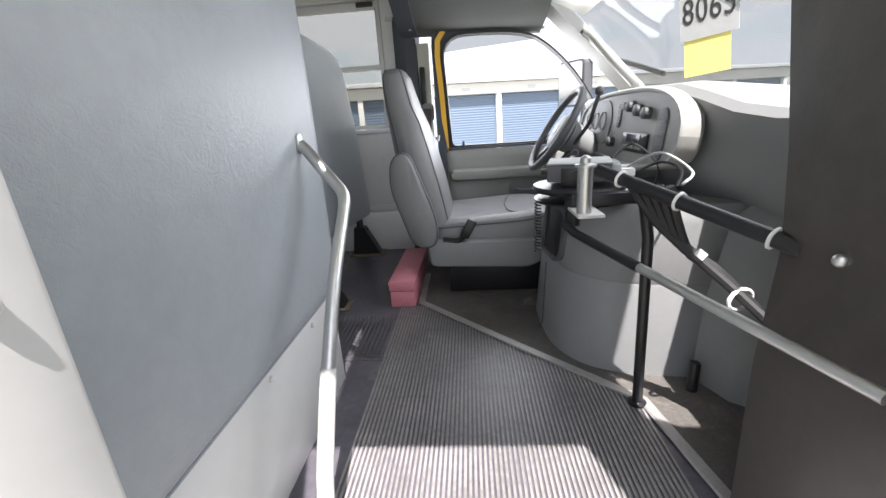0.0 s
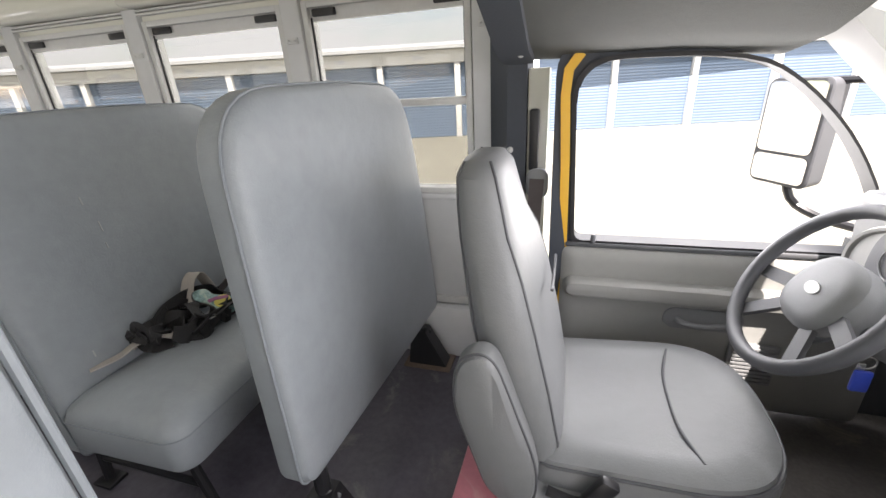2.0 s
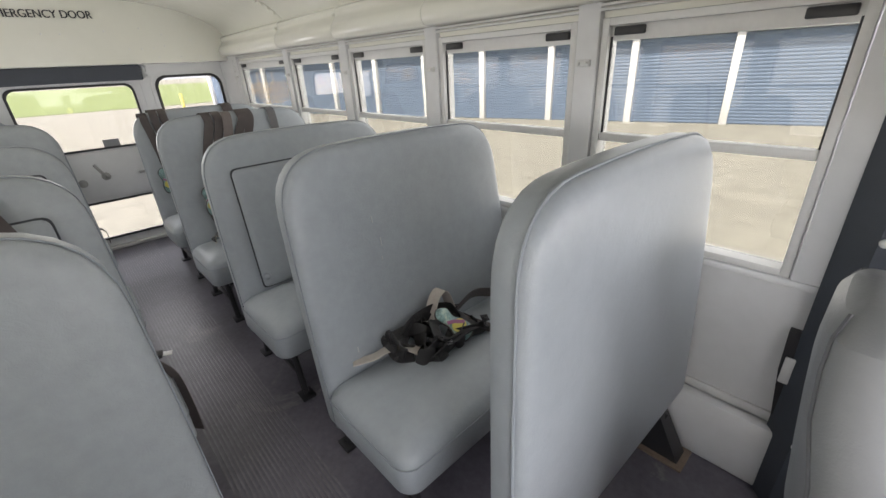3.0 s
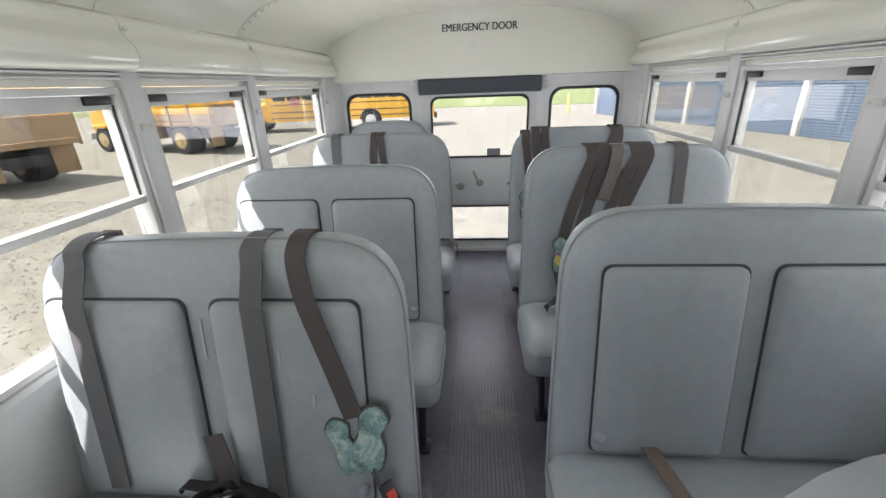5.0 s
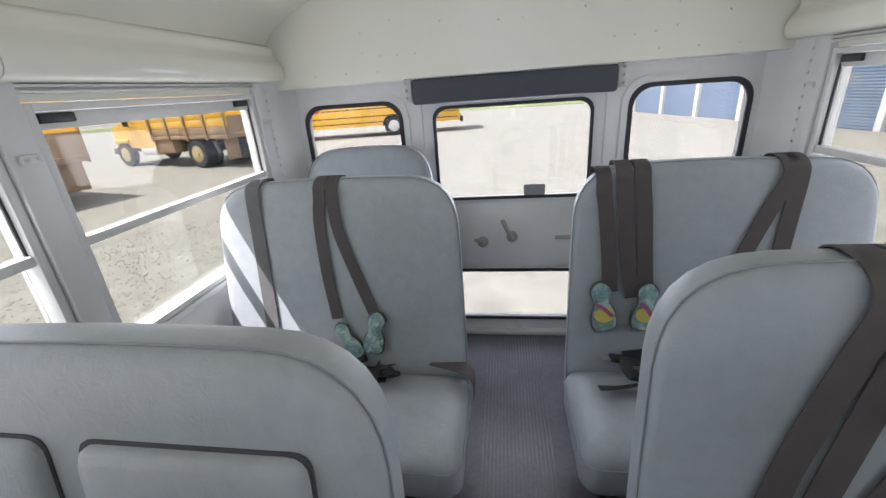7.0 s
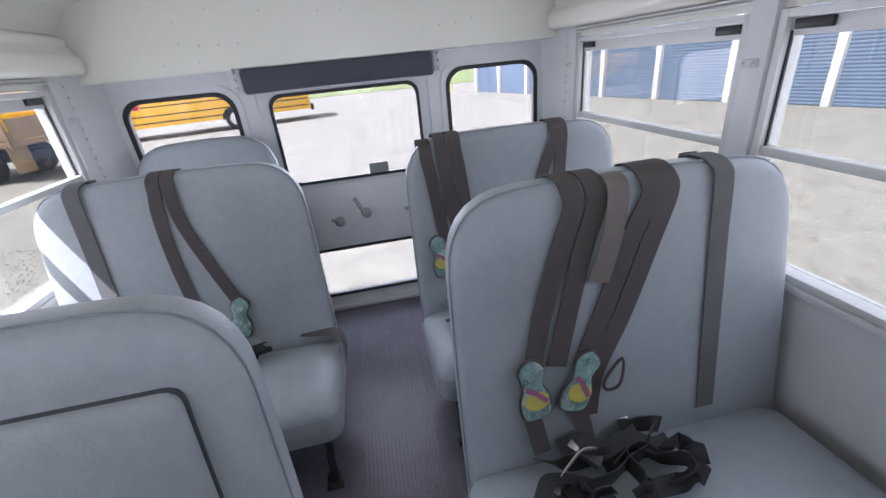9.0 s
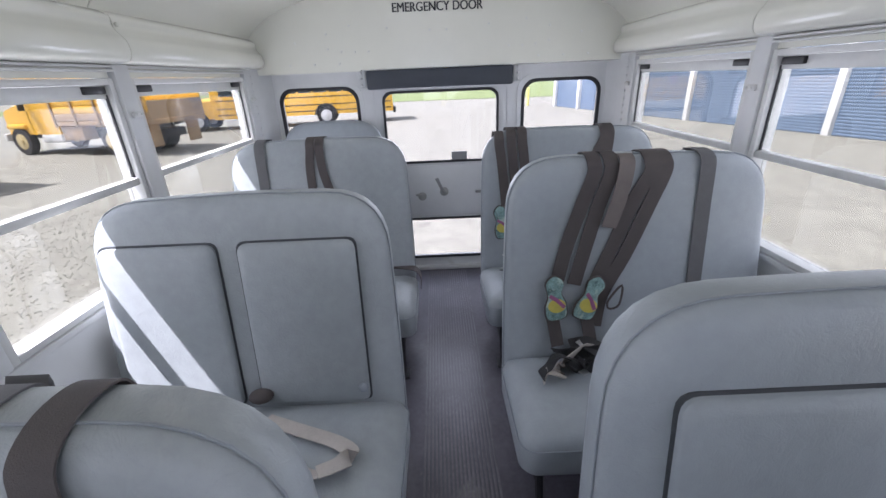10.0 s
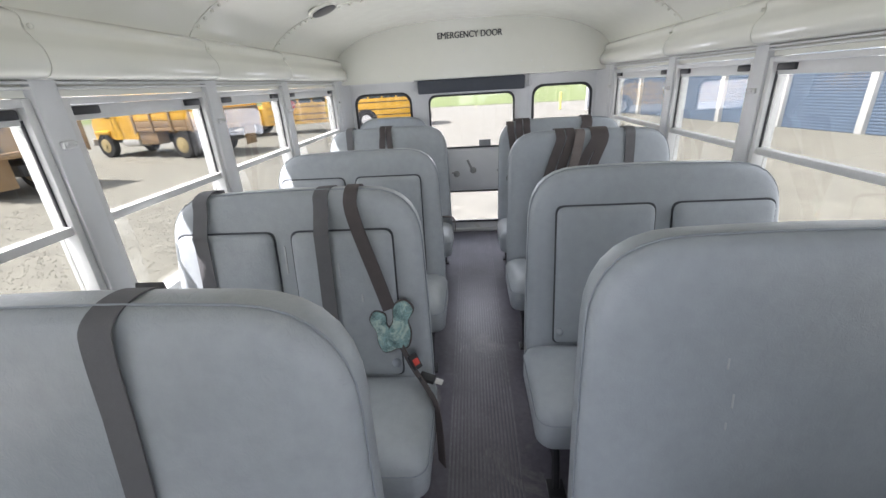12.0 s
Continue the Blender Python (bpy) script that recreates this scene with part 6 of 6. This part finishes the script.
# ---- outdoors ----
bm = bmesh.new()
N = 40
grid = [[bm.verts.new(((-1 + 2 * i / N) ** 3 * 900, (-1 + 2 * j / N) ** 3 * 900, GROUND_Z)) for j in range(N + 1)] for i in range(N + 1)]
for i in range(N):
    for j in range(N):
        bm.faces.new((grid[i][j], grid[i + 1][j], grid[i + 1][j + 1], grid[i][j + 1]))
structure("ground", bm, GROUND, "pale sunlit gravel yard", "ground")
# loose stones on the yard beside the bus
srng = random.Random(77)
sv, sf = [], []
for k in range(14000):
    d = srng.random() ** 1.5 * 9.0
    cx, cy, s = srng.uniform(-5.0, 6.0), -1.5 - d, srng.uniform(0.005, 0.014) * (1.0 + 0.05 * d)
    a, o = srng.uniform(0, 6.28), len(sv)
    n6 = 6
    for h, q in ((-0.1, 1.0), (0.55, 0.85)):
        for i in range(n6):
            rad = s * q * srng.uniform(0.75, 1.25)
            an = a + i * 6.2832 / n6
            sv.append((cx + rad * math.cos(an) * 1.25, cy + rad * math.sin(an), GROUND_Z + s * h))
    sv.append((cx, cy, GROUND_Z + s * srng.uniform(0.65, 0.95)))
    for i in range(n6):
        j = (i + 1) % n6
        sf.append((o + i, o + j, o + n6 + j, o + n6 + i))
        sf.append((o + n6 + i, o + n6 + j, o + 2 * n6))
sm_ = bpy.data.meshes.new("gravel_stones")
sm_.from_pydata(sv, [], sf)
sm_.materials.append(PEBBLE)
tagged(new("gravel_stones", sm_), "loose pale stones scattered over the gravel yard", "gravel", kind="stuff")
bm = bmesh.new()
plate(bm, [(-46, -60), (-39, 0), (-34, 34), (-120, 90), (-300, -60)], [], lambda u, v, d: (u, v, GROUND_Z + d), 0.03)
structure("grass_rear", bm, GRASS, "mown green grass beyond the yard", "grass")
bm = bmesh.new()
plate(bm, [(24, 16), (60, 10), (140, 60), (40, 70), (22, 40)], [], lambda u, v, d: (u, v, GROUND_Z + d), 0.03)
structure("grass_front", bm, GRASS, "mown green grass at the end of the storage row", "grass")


def storage_row(name, x0, y0, ang, bays, pitch, height):
    """A long low storage building: white columns, blue roller doors of slats, pale metal roof."""
    ob = thing(name, "long low storage building with blue roller doors and white columns", "building", Matrix.Translation((x0, y0, GROUND_Z)) @ Matrix.Rotation(ang, 4, "Z"))
    L = bays * pitch
    part("wall", boxed(-0.2, L + 0.2, 0.35, 7.0, 0.0, height), TRIMWHITE, ob)
    part("lintel", boxed(-0.2, L + 0.2, 0.0, 0.34, height - 0.42, height - 0.02), TRIMWHITE, ob)
    bm = bmesh.new()
    loft(bm, [[(u, -0.25, height), (u, -0.25, height + 0.1), (u, 3.6, height + 0.5), (u, 7.3, height + 0.1), (u, 7.3, height)] for u in (-0.4, L + 0.4)])
    part("roof", bm, ROOFING, ob)
    col = boxed(-0.10, 0.10, 0.01, 0.335, 0, height - 0.421, 0.01)
    mc = part("column", col, TRIMWHITE, ob).data
    bm = bmesh.new()
    n = 26
    dh = (height - 0.44) / n
    sec = []
    for i in range(n):
        sec += [(0.20, i * dh), (0.185, (i + 0.25) * dh), (0.185, (i + 0.7) * dh), (0.20, (i + 0.98) * dh)]
    sec += [(0.23, n * dh), (0.23, 0.0)]
    loft(bm, [[(u, p, q) for p, q in sec] for u in (0.10, pitch - 0.10)])
    md = part("roller_door", bm, BLUE, ob).data
    bm = boxed(pitch / 2 - 0.16, pitch / 2 + 0.16, -0.006, -0.001, height - 0.30, height - 0.18)
    mp = part("number_plate", bm, ROOFING, ob).data
    for i in range(1, bays + 1):
        for nm, me in (("column", mc), ("roller_door", md), ("number_plate", mp)):
            if nm != "column" and i == bays:
                continue
            o = new(nm, me)
            o.parent, o.location = ob, (i * pitch, 0, 0)
    return ob


A = math.atan(0.26)
PITCH, X0 = 2.6 / math.cos(A), 5.83 - 12 * 2.6
storage_row("storage_building", X0, 14.3 + 0.26 * X0, A, 17, PITCH, 2.9)


def wheel(parent, x, y, r, w, rim=RIM):
    bm = bmesh.new()
    m = Matrix.Translation((x, y, r)) @ Matrix.Rotation(math.pi / 2, 4, "X")
    lathe(bm, [(r * 0.55, -w / 2), (r * 0.93, -w / 2), (r, -w / 3), (r, w / 3), (r * 0.93, w / 2), (r * 0.55, w / 2)], m, 24)
    wh = part("wheel", bm, TYRE, parent)
    bm = bmesh.new()
    lathe(bm, [(r * 0.3, -w / 2 - 0.012), (r * 0.5, -w / 2 - 0.01), (r * 0.57, -w / 2 - 0.005), (r * 0.57, w / 2 + 0.005), (r * 0.5, w / 2 + 0.01), (r * 0.3, w / 2 + 0.012)], m, 24)
    part("rim", bm, rim, wh)
    bm = bmesh.new()
    lathe(bm, [(r * 0.2, -w / 2 - 0.05), (r * 0.22, -w / 2), (r * 0.22, w / 2), (r * 0.2, w / 2 + 0.05)], m, 14)
    part("hub", bm, rim, wh)


def dump_truck(at, label):
    """A yellow work truck: sloping bonnet, cab, plank-sided bed, mud flaps."""
    ob = thing("work_truck", label, "truck", at, group="parked work trucks")
    part("chassis", boxed(-1.6, 5.3, -0.45, 0.45, 0.55, 0.85, 0.03), BLACK, ob)
    bm = bmesh.new()
    loft(bm, [[(x, -hw, 0.75), (x, hw, 0.75), (x, hw, z * 0.92 + 0.08), (x, hw - 0.12, z), (x, -hw + 0.12, z), (x, -hw, z * 0.92 + 0.08)]
              for x, hw, z in ((3.9, 0.98, 1.86), (4.6, 0.95, 1.78), (5.2, 0.90, 1.62), (5.4, 0.84, 1.42))])
    part("bonnet", bm, YELLOW, ob)
    bm = bmesh.new()
    prof = [(2.55, 0.75), (3.95, 0.75), (3.95, 1.84), (3.6, 2.62), (3.4, 2.74), (2.65, 2.74), (2.55, 2.6)]
    loft(bm, [[(x, y, z) for x, z in prof] for y in (-0.98, -0.95, 0.95, 0.98)])
    cab = part("cab", bm, YELLOW, ob)
    for s in (1, -1):
        bm = bmesh.new()
        loft(bm, [[(x, y, z) for x, z in ((2.8, 1.88), (3.8, 1.88), (3.5, 2.55), (2.8, 2.55))] for y in (s * 0.985, s * 0.998)])
        part("side_window", bm, PANE_DARK, cab)
        for xx, zz in ((2.66, 2.2), (3.88, 1.6)):
            bm = bmesh.new()
            tube(bm, [(xx, s * 0.985, 0.85), (xx, s * 0.985, zz)], 0.008, 5)
            part("door_seam", bm, BLACK, cab)
        part("mirror", boxed(3.75, 3.82, min(s * 1.05, s * 1.25), max(s * 1.05, s * 1.25), 1.6, 2.05, 0.02), BLACK, cab)
        part("fender", boxed(4.15, 5.1, min(s * 0.82, s * 1.08), max(s * 0.82, s * 1.08), 0.95, 1.12, 0.06), YELLOW, ob)
        part("fuel_tank", boxed(2.6, 3.6, min(s * 0.55, s * 1.0), max(s * 0.55, s * 1.0), 0.45, 0.78, 0.08), ALU, ob)
    bm = bmesh.new()
    loft(bm, [[(3.97, y, 1.88), (3.64, y, 2.58), (3.66, y, 2.58), (3.99, y, 1.88)] for y in (-0.85, 0.85)])
    part("windscreen", bm, PANE_DARK, cab)
    part("bumper", boxed(5.4, 5.55, -1.0, 1.0, 0.5, 0.78, 0.04), ALU, ob)
    part("bed_floor", boxed(-1.9, 2.4, -1.15, 1.15, 1.05, 1.2, 0.02), DRAB, ob)
    for s in (1, -1):
        for i in range(3):
            part("side_board", boxed(-1.9, 2.4, min(s * 1.09, s * 1.15), max(s * 1.09, s * 1.15), 1.21 + i * 0.25, 1.45 + i * 0.25, 0.012), YELLOW if i % 3 else DRAB, ob)
        for x in (-1.85, -0.8, 0.25, 1.3, 2.3):
            part("stake", boxed(x, x + 0.09, min(s * 1.152, s * 1.2), max(s * 1.152, s * 1.2), 1.0, 2.02, 0.01), DRAB, ob)
        part("mud_flap", boxed(-1.55, -1.52, min(s * 0.55, s * 1.12), max(s * 0.55, s * 1.12), 0.3, 1.05, 0.01), DRAB, ob)
        part("tool_box", boxed(1.3, 2.3, min(s * 0.6, s * 1.1), max(s * 0.6, s * 1.1), 0.55, 1.04, 0.03), DRAB, ob)
        wheel(ob, 4.6, s * 0.92, 0.5, 0.26)
        wheel(ob, 0.0, s * 0.92, 0.52, 0.46)
        wheel(ob, 0.0, s * 0.55, 0.52, 0.2)
    part("tail_board", boxed(-1.96, -1.905, -1.12, 1.12, 1.21, 1.8, 0.02), DRAB, ob)
    part("head_board", boxed(2.405, 2.46, -1.12, 1.12, 1.21, 2.2, 0.02), YELLOW, ob)
    return ob




def heading(x, y, deg):
    return Matrix.Translation((x, y, GROUND_Z)) @ Matrix.Rotation(radians(deg), 4, "Z")


dump_truck(heading(-6.7, -12.85, -106), "yellow and rust-brown work truck with a plank-sided bed")
dump_truck(heading(-12.9, -10.9, -106), "yellow cab work truck with a plank-sided bed, parked on gravel")
dump_truck(heading(-1.0, -13.6, -108), "yellow work truck with a brown bed, parked beside the others")


def school_bus(at):
    """A full-size yellow school bus: ribbed sides, row of windows, bonnet, stop arm."""
    ob = thing("school_bus", "full-size yellow school bus with black rub rails, parked", "bus", at)
    L, H = 9.2, 2.75
    bm = bmesh.new()
    prof = [(-1.2, 0.55), (-1.2, 2.15), (-1.14, 2.5), (-0.9, 2.7), (-0.4, H), (0.4, H), (0.9, 2.7), (1.14, 2.5), (1.2, 2.15), (1.2, 0.55)]
    loft(bm, [[(x, y * k, 0.55 + (z - 0.55) * k2) for y, z in prof] for x, k, k2 in ((-2.9, 0.96, 0.97), (-2.8, 1, 1), (L - 3.2, 1, 1), (L - 3.1, 0.96, 0.97))])
    body = part("body", bm, YELLOW, ob)
    for s in (1, -1):
        for z in (0.72, 1.02, 1.40):
            part("rub_rail", boxed(-2.8, L - 3.3, min(s * 1.2, s * 1.225), max(s * 1.2, s * 1.225), z, z + 0.05, 0.01), BLACK, body)
        for i in range(11):
            x = -2.6 + i * 0.76
            w = part("window", boxed(x, x + 0.68, min(s * 1.18, s * 1.208), max(s * 1.18, s * 1.208), 1.62, 2.2, 0.02), PANE_DARK, body)
            part("sash", boxed(x, x + 0.68, min(s * 1.209, s * 1.214), max(s * 1.209, s * 1.214), 1.89, 1.92, 0.0), ALU, w)
        wheel(ob, 6.9, s * 1.1, 0.5, 0.28, ALU)
        wheel(ob, 0.6, s * 1.04, 0.5, 0.4, ALU)
        bm = bmesh.new()
        sweep(bm, [(0.6 + 0.56 * math.cos(radians(a)), s * 1.215, 0.5 + 0.56 * math.sin(radians(a))) for a in range(0, 181, 12)], ring(0.035, 6))
        part("wheel_arch", bm, BLACK, body)
        # black sheet on the body side paints the shade inside the wheel opening
        bm = bmesh.new()
        plate(bm, [(0.6 + 0.55 * math.cos(radians(a)), max(0.56, 0.5 + 0.55 * math.sin(radians(a)))) for a in range(0, 181, 12)], [], lambda u, v, d, s=s: (u, s * (1.203 + d), v), 0.004)
        part("wheel_well", bm, BLACK, body)
    bm = bmesh.new()
    loft(bm, [[(x, -hw, 0.6), (x, hw, 0.6), (x, hw, z - 0.15), (x, hw - 0.2, z), (x, -hw + 0.2, z), (x, -hw, z - 0.15)] for x, hw, z in ((6.05, 1.1, 1.6), (7.2, 1.05, 1.5), (7.8, 0.98, 1.35), (7.9, 0.9, 1.2))])
    part("bonnet", bm, YELLOW, ob)
    part("bumper", boxed(7.9, 8.05, -1.15, 1.15, 0.45, 0.75, 0.04), BLACK, ob)
    part("bumper", boxed(-3.05, -2.9, -1.15, 1.15, 0.45, 0.75, 0.04), BLACK, ob)
    bm = bmesh.new()
    o = [(4.55 + 0.24 * math.cos(radians(22.5 + 45 * i)), 1.55 + 0.24 * math.sin(radians(22.5 + 45 * i))) for i in range(8)]
    plate(bm, o, [], lambda u, v, d: (u, 1.23 + d, v), 0.02)
    st = part("stop_arm", bm, TRIMWHITE, ob, "red octagonal stop sign")
    bm = bmesh.new()
    plate(bm, inset(o, 0.02), [], lambda u, v, d: (u, 1.252 + d, v), 0.004)
    part("red_face", bm, RED, st)
    words("lettering", "STOP", 0.17, Matrix(((-1, 0, 0, 4.55), (0, 0, 1, 1.258), (0, 1, 0, 1.55), (0, 0, 0, 1))), TRIMWHITE, st)
    return ob


school_bus(heading(-21.0, -5.36, -81))

# yellow bollards at the ends of the storage row
bol = thing("bollard", "yellow painted steel bollard", "bollard", (19.2, 17.2, GROUND_Z), group="yellow bollards")
bm = bmesh.new()
lathe(bm, [(0.09, 0), (0.09, 1.1), (0.07, 1.16), (0.02, 1.18)], Matrix.Identity(4), 14)
part("post", bm, PAPER_Y, bol)
copy_thing(bol, Matrix.Translation((-27.2, 6.4, GROUND_Z)))


def tree(at, h, r, seed):
    rnd = random.Random(seed)
    ob = thing("tree", "leafy green tree in full summer crown", "tree", at, group="far trees")
    bm = bmesh.new()
    tube(bm, [(0, 0, 0), (0.05, 0.02, h * 0.25), (0, 0.08, h * 0.5)], 0.22, 8)
    for i in range(6):
        a = i * 1.05 + rnd.random()
        tube(bm, [(0, 0.04, h * (0.25 + 0.04 * i)), (math.cos(a) * r * 0.4, math.sin(a) * r * 0.4, h * 0.5), (math.cos(a) * r * 0.75, math.sin(a) * r * 0.75, h * (0.62 + 0.05 * (i % 3)))], 0.07, 6)
    part("trunk", bm, BARK, ob)
    verts, faces = [], []
    for i in range(2600):
        u, th, ph = rnd.random() ** 0.4, rnd.random() * 6.283, math.acos(2 * rnd.random() - 1)
        lump = 0.75 + 0.35 * noise.noise(Vector((math.cos(th) * 1.5, math.sin(th) * 1.5, ph * 1.7 + seed)))
        c = Vector((math.cos(th) * math.sin(ph) * r * u * lump, math.sin(th) * math.sin(ph) * r * u * lump, h * 0.62 + math.cos(ph) * h * 0.36 * u * lump))
        q = Euler((rnd.random() * 6, rnd.random() * 6, rnd.random() * 6)).to_matrix()
        k = len(verts)
        for a, b in ((-0.16, 0), (0, -0.08), (0.2, 0), (0, 0.08)):
            verts.append(c + q @ Vector((a, b, 0.02 if a else 0)))
        faces.append((k, k + 1, k + 2, k + 3))
    me = bpy.data.meshes.new("crown")
    me.from_pydata(verts, [], faces)
    me.materials.append(LEAF)
    cr = new("crown", me)
    cr.parent = ob
    return ob


for i, (x, y, h, r) in enumerate(((34, 24, 6.5, 3.4), (38, 20, 7, 3.6), (43, 27, 7.5, 4))):
    tree((x, y, GROUND_Z), h, r, i)
